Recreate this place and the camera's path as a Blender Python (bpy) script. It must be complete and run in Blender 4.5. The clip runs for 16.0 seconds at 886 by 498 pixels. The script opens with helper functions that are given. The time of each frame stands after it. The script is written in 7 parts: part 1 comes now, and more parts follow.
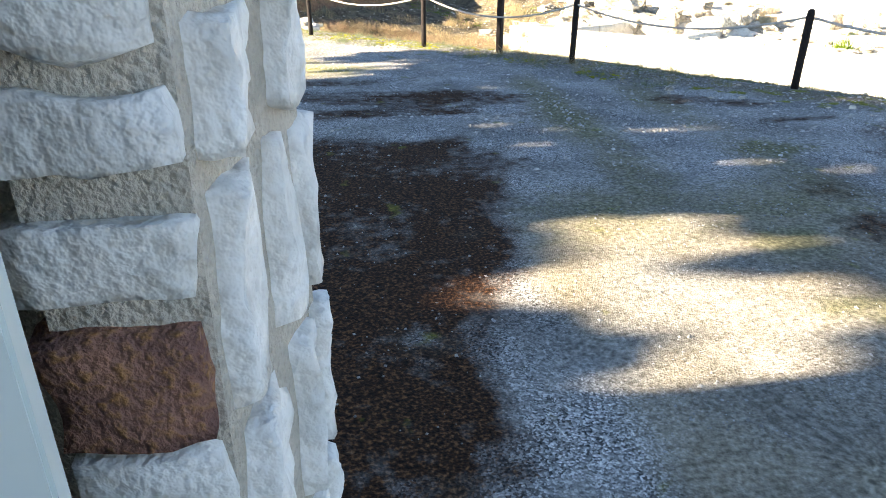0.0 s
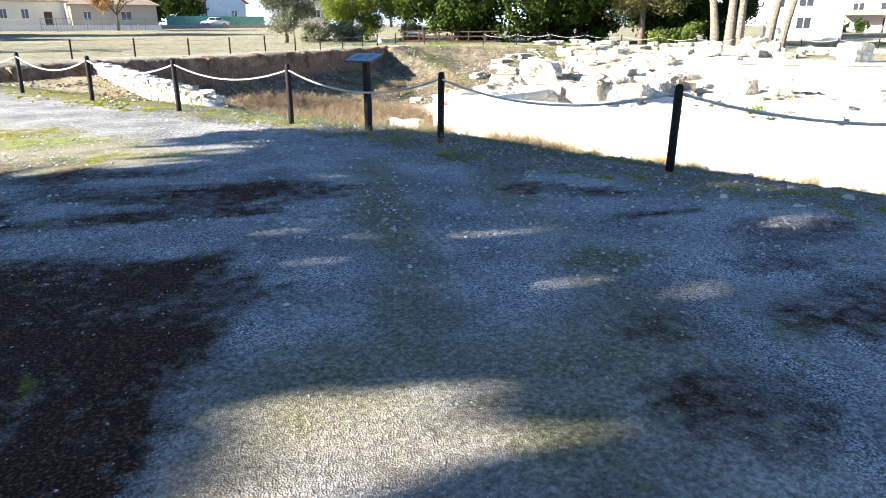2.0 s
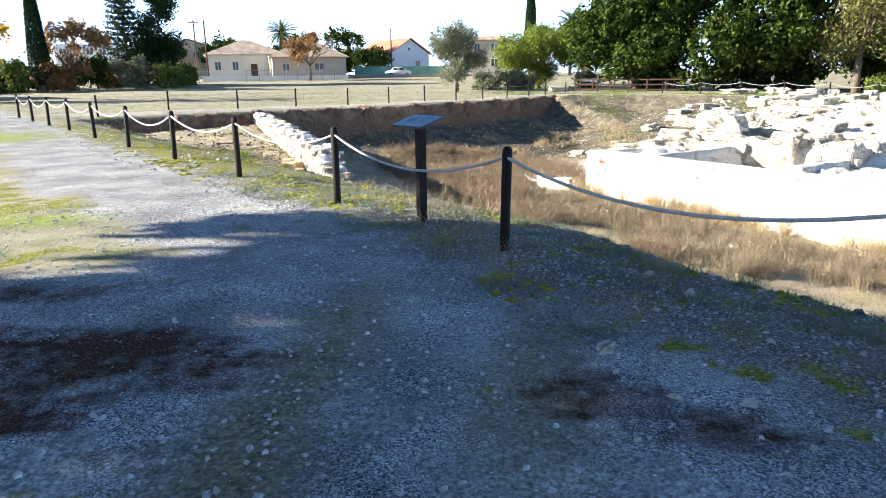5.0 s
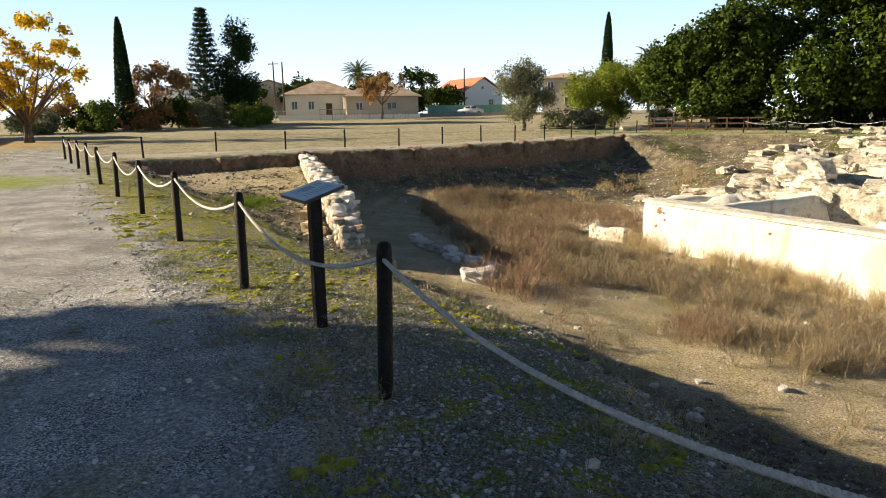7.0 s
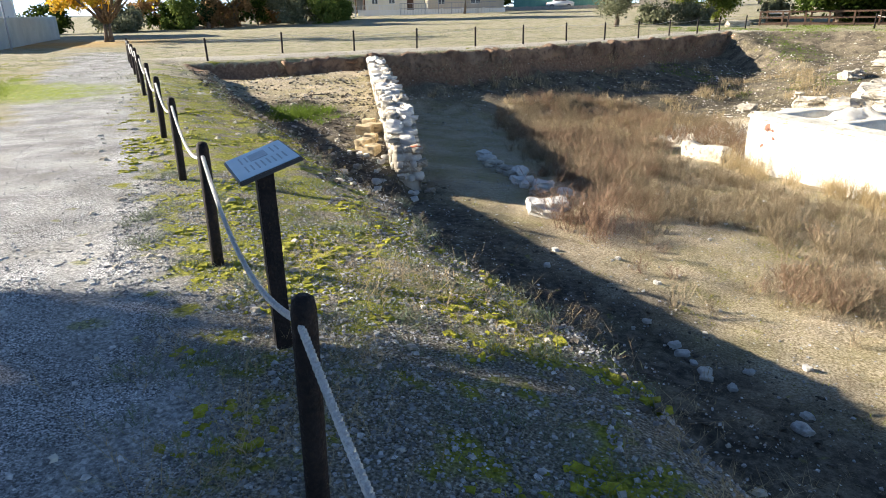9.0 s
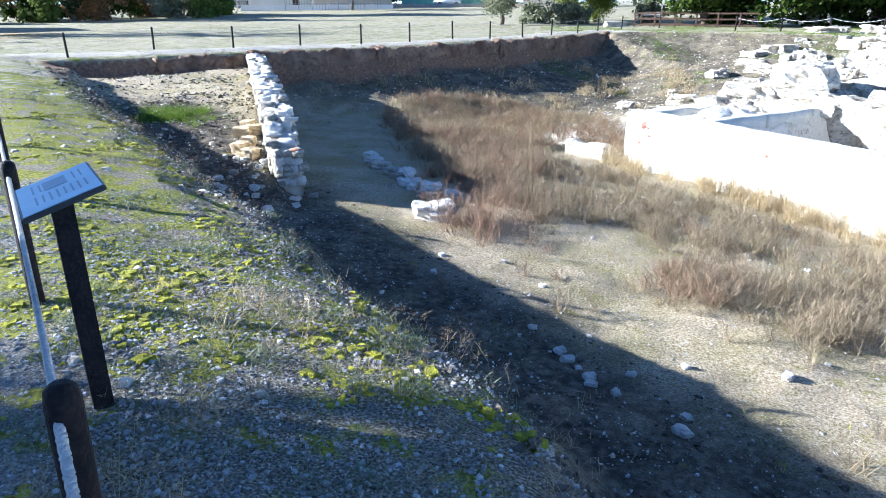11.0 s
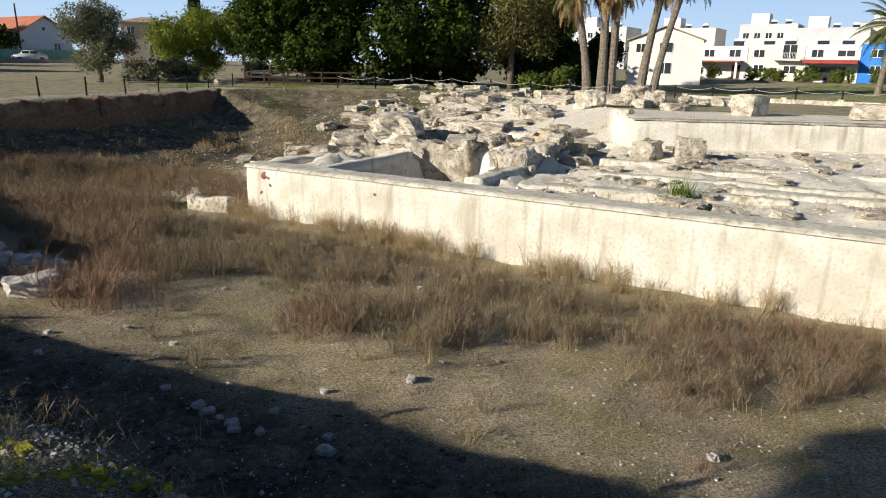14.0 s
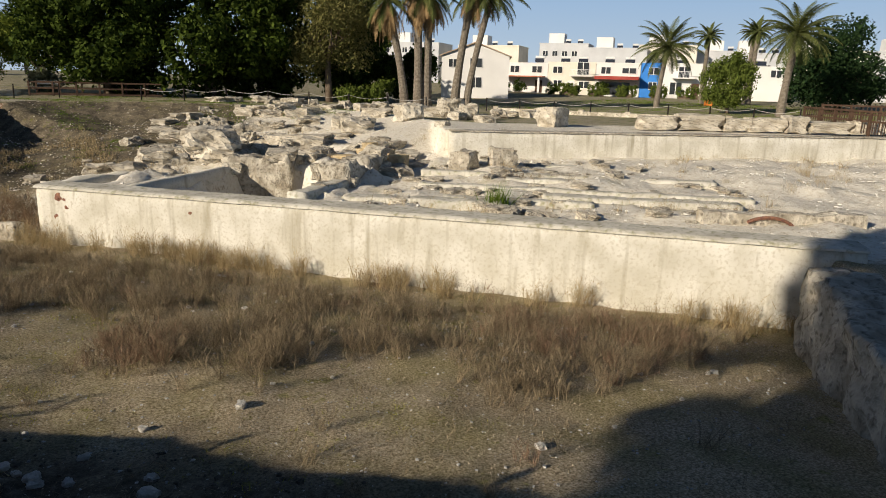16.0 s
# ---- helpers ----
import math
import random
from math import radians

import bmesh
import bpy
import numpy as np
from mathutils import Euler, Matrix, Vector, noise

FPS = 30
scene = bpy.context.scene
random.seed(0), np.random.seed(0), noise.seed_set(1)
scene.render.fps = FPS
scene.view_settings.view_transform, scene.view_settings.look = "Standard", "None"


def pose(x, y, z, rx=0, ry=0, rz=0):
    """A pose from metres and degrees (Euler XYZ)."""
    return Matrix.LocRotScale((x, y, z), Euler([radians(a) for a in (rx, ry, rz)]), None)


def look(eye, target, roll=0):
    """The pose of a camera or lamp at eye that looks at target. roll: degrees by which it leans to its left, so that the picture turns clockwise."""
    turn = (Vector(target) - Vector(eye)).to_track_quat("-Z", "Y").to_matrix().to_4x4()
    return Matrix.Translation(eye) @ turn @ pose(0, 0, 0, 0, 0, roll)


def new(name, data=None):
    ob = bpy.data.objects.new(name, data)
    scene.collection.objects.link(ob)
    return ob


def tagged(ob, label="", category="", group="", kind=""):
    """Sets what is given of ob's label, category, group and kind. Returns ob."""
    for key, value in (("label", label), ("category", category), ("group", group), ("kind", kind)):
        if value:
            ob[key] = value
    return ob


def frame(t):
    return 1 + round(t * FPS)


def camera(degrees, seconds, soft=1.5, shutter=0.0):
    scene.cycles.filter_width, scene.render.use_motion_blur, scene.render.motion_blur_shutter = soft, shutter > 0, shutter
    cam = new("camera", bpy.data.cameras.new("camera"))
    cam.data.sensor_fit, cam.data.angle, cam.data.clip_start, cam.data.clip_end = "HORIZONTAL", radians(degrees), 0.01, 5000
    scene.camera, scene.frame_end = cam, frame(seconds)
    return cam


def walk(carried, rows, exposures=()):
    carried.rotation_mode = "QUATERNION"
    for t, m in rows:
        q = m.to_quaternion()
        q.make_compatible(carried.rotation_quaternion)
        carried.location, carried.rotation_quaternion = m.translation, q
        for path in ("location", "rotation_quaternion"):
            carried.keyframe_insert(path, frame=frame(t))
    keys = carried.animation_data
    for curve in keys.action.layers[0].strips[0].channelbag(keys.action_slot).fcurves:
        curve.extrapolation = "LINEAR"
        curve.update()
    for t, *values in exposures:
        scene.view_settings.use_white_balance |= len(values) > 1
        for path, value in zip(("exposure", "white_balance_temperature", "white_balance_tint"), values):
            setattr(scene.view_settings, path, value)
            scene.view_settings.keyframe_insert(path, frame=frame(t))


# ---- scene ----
cam = camera(67.2, 16.0, 0.95)
PATH = [
    (0, (-1.693, -1.458, 1.529), (-1.394, 0.348, 0.723), 0.1),
    (0.5, (-1.322, -1.33, 1.569), (-0.98, 0.469, 0.765), -0.0),
    (1, (-0.954, -1.11, 1.614), (-0.485, 0.678, 0.851), -0.1),
    (1.5, (-0.499, -0.784, 1.615), (-0.017, 1.041, 0.954), -0.0),
    (2, (-0.113, -0.376, 1.56), (0.323, 1.469, 0.922), -0.1),
    (2.5, (0.261, 0.079, 1.614), (0.666, 1.934, 0.984), -0.1),
    (3, (0.639, 0.562, 1.609), (1.016, 2.432, 1.008), -0.1),
    (3.5, (0.892, 1.027, 1.591), (1.142, 2.925, 1.012), -0.3),
    (4, (1.101, 1.591, 1.642), (1.264, 3.502, 1.074), -0.3),
    (4.5, (1.383, 2.146, 1.637), (1.404, 4.073, 1.102), -0.6),
    (5, (1.637, 2.698, 1.586), (1.568, 4.631, 1.078), -0.6),
    (7.5, (3.022, 5.54, 1.731), (2.592, 7.453, 1.338), -0.5),
    (8, (3.007, 6.049, 1.785), (2.464, 7.905, 1.275), -0.6),
    (10.5, (3.14, 7.328, 1.871), (2.722, 9.14, 1.135), -0.6),
    (11, (3.172, 7.315, 1.871), (2.941, 9.176, 1.176), -0.3),
    (11.5, (3.189, 7.263, 1.884), (3.174, 9.153, 1.228), -0.1),
    (12, (3.253, 7.21, 1.866), (3.406, 9.107, 1.251), 0.0),
    (12.5, (3.286, 7.15, 1.852), (3.61, 9.032, 1.258), 0.3),
    (13, (3.356, 7.11, 1.814), (3.871, 8.955, 1.238), 0.5),
    (13.5, (3.383, 7.099, 1.778), (4.045, 8.903, 1.223), 0.7),
    (14, (3.39, 7.083, 1.752), (4.183, 8.84, 1.218), 0.9),
    (14.5, (3.402, 7.094, 1.73), (4.333, 8.788, 1.216), 1.1),
    (15, (3.401, 7.095, 1.706), (4.434, 8.735, 1.213), 1.3),
    (15.5, (3.415, 7.101, 1.721), (4.526, 8.689, 1.228), 1.2),
    (16, (3.399, 7.089, 1.746), (4.632, 8.586, 1.258), 1.5),
]
EXPOSURES = [(0, 2.8, 7300, 10), (0.6, 2.5, 6800, 10), (1.2, 2.3, 6400, 10), (2, 2.15, 5900, 10), (4, 2.15, 5650, 10), (5, 1.95, 5850, 10), (7.3, 1.1, 7700, 10), (8.2, 1.25, 7300, 10), (10.3, 2.25, 4850, 10), (11.5, 1.8, 5050, 10), (12.5, 1.25, 5500, 10), (13.5, 0.65, 6050, 10), (14.5, 0.15, 6450, 10), (16, 0.0, 6700, 10)]
walk(cam, [(t, look(eye, target, roll)) for t, eye, target, roll in PATH], EXPOSURES)

# ---- light ----
SUN_ELEV = 21.0
world = bpy.data.worlds.new("sky")
scene.world = world
world.use_nodes = True
_nt = world.node_tree
_sky = _nt.nodes.new("ShaderNodeTexSky")
_sky.sky_type = 'NISHITA'
_sky.sun_disc = False
_sky.sun_elevation = radians(SUN_ELEV)
_sky.sun_rotation = radians(-90)
_sky.air_density, _sky.dust_density, _sky.ozone_density = 0.66, 0.2, 3.0
_nt.links.new(_sky.outputs[0], _nt.nodes["Background"].inputs[0])
_nt.nodes["Background"].inputs[1].default_value = 0.05
sun = new("sun", bpy.data.lights.new("sun", 'SUN'))
sun.data.energy, sun.data.angle, sun.data.color = 5.0, radians(0.55), (1.0, 0.89, 0.74)
_e = radians(SUN_ELEV)
sun.matrix_world = look((-60 * math.cos(_e), -2, 60 * math.sin(_e)), (0, 0, 0))


def sky_backdrop():
    """Bright winter haze above the horizon, far beyond the town."""
    m = bpy.data.materials.new("sky_haze")
    m.use_nodes = True
    nt = m.node_tree
    nt.nodes.clear()
    tc = nt.nodes.new("ShaderNodeTexCoord")
    sp = nt.nodes.new("ShaderNodeSeparateXYZ")
    nt.links.new(tc.outputs["Generated"], sp.inputs[0])
    r = nt.nodes.new("ShaderNodeValToRGB")
    r.color_ramp.elements[0].color, r.color_ramp.elements[1].color = (0.74, 0.88, 1.0, 1), (0.26, 0.55, 1.0, 1)
    nt.links.new(sp.outputs[2], r.inputs[0])
    em = nt.nodes.new("ShaderNodeEmission")
    em.inputs[1].default_value = 0.7
    nt.links.new(r.outputs[0], em.inputs[0])
    out = nt.nodes.new("ShaderNodeOutputMaterial")
    nt.links.new(em.outputs[0], out.inputs[0])
    bm = bmesh.new()
    n, R, H = 96, 700.0, 150.0
    lo = [bm.verts.new((R * math.cos(6.28318 * k / n), R * math.sin(6.28318 * k / n), -12)) for k in range(n)]
    hi = [bm.verts.new((R * math.cos(6.28318 * k / n), R * math.sin(6.28318 * k / n), H)) for k in range(n)]
    for k in range(n):
        bm.faces.new((lo[k], lo[(k + 1) % n], hi[(k + 1) % n], hi[k]))
    me = bpy.data.meshes.new("backdrop")
    bm.to_mesh(me)
    bm.free()
    me.materials.append(m)
    tagged(new("backdrop", me), "pale hazy winter sky above the horizon", "sky", kind="structure")


sky_backdrop()


# ---- materials ----
def mat(name, c1, c2, scale=6.0, rough=0.85, bump=0.3, fine=40.0, c3=None, metal=0.0, spec=0.3, coords="Object", mix3=0.5, per_object=0.0, depth=0.02):
    """A surface with two scales of colour variation and a fine relief."""
    m = bpy.data.materials.new(name)
    m.use_nodes = True
    nt = m.node_tree
    b = nt.nodes["Principled BSDF"]
    b.inputs["Roughness"].default_value = rough
    b.inputs["Metallic"].default_value = metal
    b.inputs["Specular IOR Level"].default_value = spec
    tc = nt.nodes.new("ShaderNodeTexCoord")
    n1 = nt.nodes.new("ShaderNodeTexNoise")
    n1.inputs["Scale"].default_value, n1.inputs["Detail"].default_value = scale, 5
    n2 = nt.nodes.new("ShaderNodeTexNoise")
    n2.inputs["Scale"].default_value, n2.inputs["Detail"].default_value = fine, 3
    for n in (n1, n2):
        nt.links.new(tc.outputs[coords], n.inputs["Vector"])
    r = nt.nodes.new("ShaderNodeValToRGB")
    r.color_ramp.elements[0].position, r.color_ramp.elements[1].position = 0.35, 0.65
    r.color_ramp.elements[0].color, r.color_ramp.elements[1].color = (*c1, 1), (*c2, 1)
    nt.links.new(n1.outputs["Fac"], r.inputs["Fac"])
    out = r.outputs["Color"]
    mx = nt.nodes.new("ShaderNodeMix")
    mx.data_type = 'RGBA'
    r2 = nt.nodes.new("ShaderNodeMapRange")
    r2.inputs[1].default_value, r2.inputs[2].default_value = 0.5, 0.72
    r2.inputs[4].default_value = mix3
    nt.links.new(n2.outputs["Fac"], r2.inputs[0])
    nt.links.new(r2.outputs[0], mx.inputs[0])
    nt.links.new(out, mx.inputs[6])
    mx.inputs[7].default_value = (*(c3 or [0.55 * v for v in c1]), 1)
    out = mx.outputs[2]
    if per_object:
        oi = nt.nodes.new("ShaderNodeObjectInfo")
        geo = nt.nodes.new("ShaderNodeNewGeometry")
        ad = nt.nodes.new("ShaderNodeMath")
        ad.operation = 'ADD'
        nt.links.new(oi.outputs["Random"], ad.inputs[0])
        nt.links.new(geo.outputs["Random Per Island"], ad.inputs[1])
        mr = nt.nodes.new("ShaderNodeMapRange")
        mr.inputs[2].default_value = 2.0
        mr.inputs[3].default_value, mr.inputs[4].default_value = 1 - per_object, 1 + per_object
        nt.links.new(ad.outputs[0], mr.inputs[0])
        hs = nt.nodes.new("ShaderNodeHueSaturation")
        nt.links.new(mr.outputs[0], hs.inputs["Value"])
        nt.links.new(out, hs.inputs["Color"])
        out = hs.outputs[0]
    nt.links.new(out, b.inputs["Base Color"])
    if bump:
        bp = nt.nodes.new("ShaderNodeBump")
        bp.inputs["Strength"].default_value = bump
        bp.inputs["Distance"].default_value = depth
        nt.links.new(n2.outputs["Fac"], bp.inputs["Height"])
        nt.links.new(bp.outputs[0], b.inputs["Normal"])
    return m


def streaks(m, dark, amount=0.55):
    """Rain streaks and stains that run down a plastered face."""
    nt = m.node_tree
    b = nt.nodes["Principled BSDF"]
    old = b.inputs["Base Color"].links[0].from_socket
    tc = nt.nodes.new("ShaderNodeTexCoord")
    mp = nt.nodes.new("ShaderNodeMapping")
    mp.inputs["Scale"].default_value = (2.4, 2.4, 0.22)
    nt.links.new(tc.outputs["Object"], mp.inputs[0])
    n = nt.nodes.new("ShaderNodeTexNoise")
    n.inputs["Scale"].default_value, n.inputs["Detail"].default_value = 1.6, 6
    nt.links.new(mp.outputs[0], n.inputs["Vector"])
    r = nt.nodes.new("ShaderNodeMapRange")
    r.inputs[1].default_value, r.inputs[2].default_value, r.inputs[4].default_value = 0.54, 0.74, amount
    nt.links.new(n.outputs["Fac"], r.inputs[0])
    mx = nt.nodes.new("ShaderNodeMix")
    mx.data_type = 'RGBA'
    nt.links.new(r.outputs[0], mx.inputs[0])
    nt.links.new(old, mx.inputs[6])
    mx.inputs[7].default_value = (*dark, 1)
    nt.links.new(mx.outputs[2], b.inputs["Base Color"])


def leaf_mat(name, c1, c2, trans=0.25):
    """Leaves: hue varies leaf by leaf, some light passes through."""
    m = bpy.data.materials.new(name)
    m.use_nodes = True
    nt = m.node_tree
    b = nt.nodes["Principled BSDF"]
    b.inputs["Roughness"].default_value = 0.65
    b.inputs["Specular IOR Level"].default_value = 0.05
    geo = nt.nodes.new("ShaderNodeNewGeometry")
    r = nt.nodes.new("ShaderNodeValToRGB")
    r.color_ramp.elements[0].color, r.color_ramp.elements[1].color = (*c1, 1), (*c2, 1)
    nt.links.new(geo.outputs["Random Per Island"], r.inputs["Fac"])
    nt.links.new(r.outputs[0], b.inputs["Base Color"])
    tr = nt.nodes.new("ShaderNodeBsdfTranslucent")
    nt.links.new(r.outputs[0], tr.inputs["Color"])
    ms = nt.nodes.new("ShaderNodeMixShader")
    ms.inputs[0].default_value = trans
    nt.links.new(b.outputs[0], ms.inputs[1])
    nt.links.new(tr.outputs[0], ms.inputs[2])
    nt.links.new(ms.outputs[0], nt.nodes["Material Output"].inputs["Surface"])
    return m


M_LIME = mat("limestone", (0.36, 0.315, 0.24), (0.68, 0.63, 0.525), 2.2, 0.95, 1.0, 9, (0.15, 0.125, 0.09), mix3=0.9, per_object=0.22, depth=0.06)
M_LIME_Y = mat("yellow_limestone", (0.52, 0.40, 0.23), (0.64, 0.52, 0.33), 4.0, 0.9, 0.6, 30, (0.38, 0.28, 0.15), per_object=0.15)
M_PLASTER = mat("lime_plaster", (0.58, 0.55, 0.46), (0.74, 0.715, 0.635), 1.3, 0.9, 0.6, 14, (0.46, 0.41, 0.30), mix3=0.6)
streaks(M_PLASTER, (0.33, 0.29, 0.20), 0.75)
M_SCARP = mat("cut_earth", (0.13, 0.08, 0.052), (0.29, 0.195, 0.125), 1.3, 0.95, 1.0, 6, (0.085, 0.055, 0.038), mix3=0.7, depth=0.08)
M_CAP = mat("mossy_cap", (0.52, 0.49, 0.41), (0.72, 0.69, 0.60), 1.6, 0.95, 0.8, 7, (0.24, 0.23, 0.10), mix3=0.75)
M_WHITE_STONE = mat("white_stone", (0.66, 0.63, 0.57), (0.82, 0.79, 0.73), 9, 0.85, 1.0, 34, (0.50, 0.46, 0.40), per_object=0.1)
M_BROWN_STONE = mat("rusty_stone", (0.17, 0.085, 0.07), (0.33, 0.16, 0.11), 16, 0.85, 1.0, 75, (0.42, 0.20, 0.07), mix3=0.85)
M_MORTAR = mat("mortar", (0.50, 0.44, 0.35), (0.62, 0.55, 0.45), 8, 0.95, 0.9, 90, (0.36, 0.32, 0.26))
M_POST = mat("tarred_wood", (0.010, 0.008, 0.008), (0.022, 0.016, 0.014), 14, 0.7, 0.5, 60, (0.045, 0.03, 0.02), spec=0.2)
M_ROPE = mat("rope", (0.54, 0.51, 0.46), (0.70, 0.67, 0.61), 30, 0.9, 0.6, 160, (0.33, 0.29, 0.24))
M_BARK = mat("bark", (0.13, 0.095, 0.065), (0.21, 0.165, 0.12), 5, 0.95, 0.9, 30, (0.06, 0.045, 0.035))
M_PALMBARK = mat("palm_bark", (0.15, 0.125, 0.095), (0.27, 0.235, 0.185), 6, 0.95, 1.0, 18, (0.06, 0.048, 0.035), mix3=0.8)
M_WHITEWALL = mat("white_render", (0.74, 0.73, 0.70), (0.80, 0.79, 0.76), 0.4, 0.8, 0.1, 6, (0.70, 0.69, 0.66), mix3=0.3)
M_CREAMWALL = mat("cream_render", (0.72, 0.67, 0.56), (0.80, 0.76, 0.66), 0.5, 0.85, 0.1, 6, (0.62, 0.55, 0.43), mix3=0.3)
# distance haze put into the wall colour of the far apartment blocks
M_HAZYWALL = mat("hazed_render", (0.52, 0.53, 0.54), (0.60, 0.61, 0.62), 0.4, 0.8, 0.1, 6, (0.46, 0.47, 0.49), mix3=0.4)
M_BEIGEWALL = mat("beige_render", (0.50, 0.43, 0.33), (0.57, 0.50, 0.40), 0.5, 0.85, 0.1, 6, (0.45, 0.38, 0.30), mix3=0.3)
M_BLUEWALL = mat("blue_render", (0.03, 0.20, 0.62), (0.05, 0.26, 0.70), 0.5, 0.7, 0.1, 6, (0.03, 0.17, 0.55), mix3=0.3)
M_PALEBLUE = mat("pale_blue_render", (0.60, 0.67, 0.76), (0.66, 0.73, 0.80), 0.5, 0.8, 0.1, 6, (0.55, 0.62, 0.7), mix3=0.3)
M_TILE = mat("terracotta", (0.42, 0.15, 0.08), (0.52, 0.21, 0.12), 1.0, 0.85, 0.3, 12, (0.30, 0.12, 0.07))
M_TILE_OLD = mat("old_terracotta", (0.36, 0.26, 0.18), (0.52, 0.42, 0.32), 0.8, 0.9, 0.4, 10, (0.25, 0.17, 0.12))
M_GLASS = mat("window_glass", (0.03, 0.035, 0.04), (0.05, 0.055, 0.06), 1.0, 0.15, 0.0, 5, spec=0.6)
M_FRAME_W = mat("white_paint", (0.72, 0.72, 0.70), (0.78, 0.78, 0.76), 2.0, 0.6, 0.05, 20, (0.62, 0.62, 0.60), mix3=0.2)
M_DARKWOOD = mat("dark_timber", (0.06, 0.035, 0.022), (0.11, 0.065, 0.04), 3.0, 0.8, 0.4, 25, (0.035, 0.02, 0.015))
M_METAL = mat("grey_metal", (0.30, 0.31, 0.32), (0.38, 0.39, 0.40), 3.0, 0.5, 0.1, 25, metal=0.4)
M_BLACKMETAL = mat("black_metal", (0.015, 0.016, 0.018), (0.03, 0.03, 0.032), 5.0, 0.45, 0.1, 40, spec=0.5)
M_CARPAINT = mat("white_car_paint", (0.70, 0.72, 0.74), (0.75, 0.77, 0.79), 1.0, 0.25, 0.0, 9, (0.68, 0.70, 0.72), spec=0.5)
M_RUBBER = mat("rubber", (0.02, 0.02, 0.02), (0.03, 0.03, 0.03), 9.0, 0.8, 0.1, 40)
M_PANEL = mat("sign_print", (0.22, 0.33, 0.40), (0.30, 0.41, 0.47), 5.0, 0.3, 0.0, 40, (0.20, 0.28, 0.35), spec=0.5, mix3=0.3)
M_PRINT = mat("sign_text", (0.10, 0.15, 0.19), (0.14, 0.19, 0.23), 20.0, 0.35, 0.0, 60, spec=0.5)
M_DOORFRAME = mat("painted_door", (0.52, 0.58, 0.56), (0.58, 0.64, 0.61), 2.0, 0.5, 0.05, 20, (0.48, 0.54, 0.52), mix3=0.2)
M_BENCHTOP = mat("bench_slab", (0.30, 0.27, 0.24), (0.42, 0.39, 0.35), 4.0, 0.9, 0.5, 35, (0.22, 0.20, 0.18))
M_BENCHSIDE = mat("bench_stone", (0.55, 0.46, 0.34), (0.66, 0.57, 0.44), 4.0, 0.9, 0.5, 35, (0.44, 0.37, 0.28))
M_REDAWN = mat("red_awning", (0.32, 0.05, 0.04), (0.40, 0.08, 0.06), 1.0, 0.8, 0.1, 9)
M_GREENNET = mat("green_screen", (0.12, 0.30, 0.26), (0.18, 0.38, 0.32), 1.0, 0.8, 0.1, 9)
M_SCREEN = mat("fence_screen", (0.34, 0.42, 0.44), (0.46, 0.53, 0.54), 0.8, 0.35, 0.05, 12, (0.30, 0.40, 0.36), spec=0.4)
M_ORANGE = mat("orange_plastic", (0.75, 0.22, 0.03), (0.80, 0.27, 0.05), 2, 0.5, 0.0, 9, (0.7, 0.2, 0.03))
M_SOLAR = mat("solar_panel", (0.02, 0.025, 0.04), (0.03, 0.035, 0.05), 2, 0.2, 0.0, 9, spec=0.6)

L_DARK = leaf_mat("dark_green_leaves", (0.012, 0.026, 0.005), (0.08, 0.115, 0.018), 0.2)
L_YPINE = leaf_mat("bright_pine_needles", (0.11, 0.15, 0.02), (0.25, 0.29, 0.05), 0.3)
L_PINE = leaf_mat("pine_needles", (0.075, 0.11, 0.02), (0.17, 0.21, 0.045), 0.25)
L_OLIVE = leaf_mat("olive_leaves", (0.12, 0.13, 0.075), (0.24, 0.245, 0.15), 0.2)
L_EUC = leaf_mat("drooping_leaves", (0.11, 0.115, 0.035), (0.24, 0.22, 0.08), 0.25)
L_YELLOW = leaf_mat("yellow_leaves", (0.36, 0.20, 0.03), (0.86, 0.60, 0.04), 0.35)
L_BRONZE = leaf_mat("bronze_leaves", (0.22, 0.12, 0.05), (0.36, 0.22, 0.09), 0.3)
L_PALM = leaf_mat("palm_fronds", (0.06, 0.085, 0.025), (0.16, 0.17, 0.06), 0.2)
L_DEADPALM = leaf_mat("dead_palm_fronds", (0.26, 0.17, 0.08), (0.40, 0.28, 0.15), 0.2)
L_CYP = leaf_mat("cypress_foliage", (0.012, 0.030, 0.012), (0.035, 0.065, 0.022), 0.1)
L_SHRUB = leaf_mat("dry_shrub_twigs", (0.14, 0.11, 0.065), (0.38, 0.30, 0.195), 0.1)
L_SHRUB_R = leaf_mat("reddish_shrub_twigs", (0.17, 0.105, 0.065), (0.36, 0.245, 0.165), 0.1)
L_STRAW = leaf_mat("straw", (0.34, 0.26, 0.14), (0.52, 0.42, 0.25), 0.25)
L_WEED = leaf_mat("green_weeds", (0.09, 0.14, 0.02), (0.20, 0.28, 0.04), 0.3)
L_SAGE = leaf_mat("grey_green_weeds", (0.13, 0.16, 0.09), (0.27, 0.30, 0.19), 0.15)
L_GRASS = leaf_mat("winter_grass", (0.16, 0.21, 0.03), (0.32, 0.38, 0.06), 0.3)
L_MOSS = leaf_mat("moss", (0.14, 0.15, 0.015), (0.42, 0.41, 0.03), 0.05)
L_NEEDLE = leaf_mat("fallen_pine_needles", (0.05, 0.02, 0.009), (0.30, 0.13, 0.048), 0.1)


# ---- mesh helpers ----
def link(name, bm, material, parent=None, label="", smooth=False):
    me = bpy.data.meshes.new(name)
    bm.to_mesh(me)
    bm.free()
    me.materials.append(material)
    if smooth:
        me.polygons.foreach_set("use_smooth", [True] * len(me.polygons))
    ob = new(name, me)
    if parent:
        ob.parent = parent
    if label:
        ob["label"] = label
    return ob


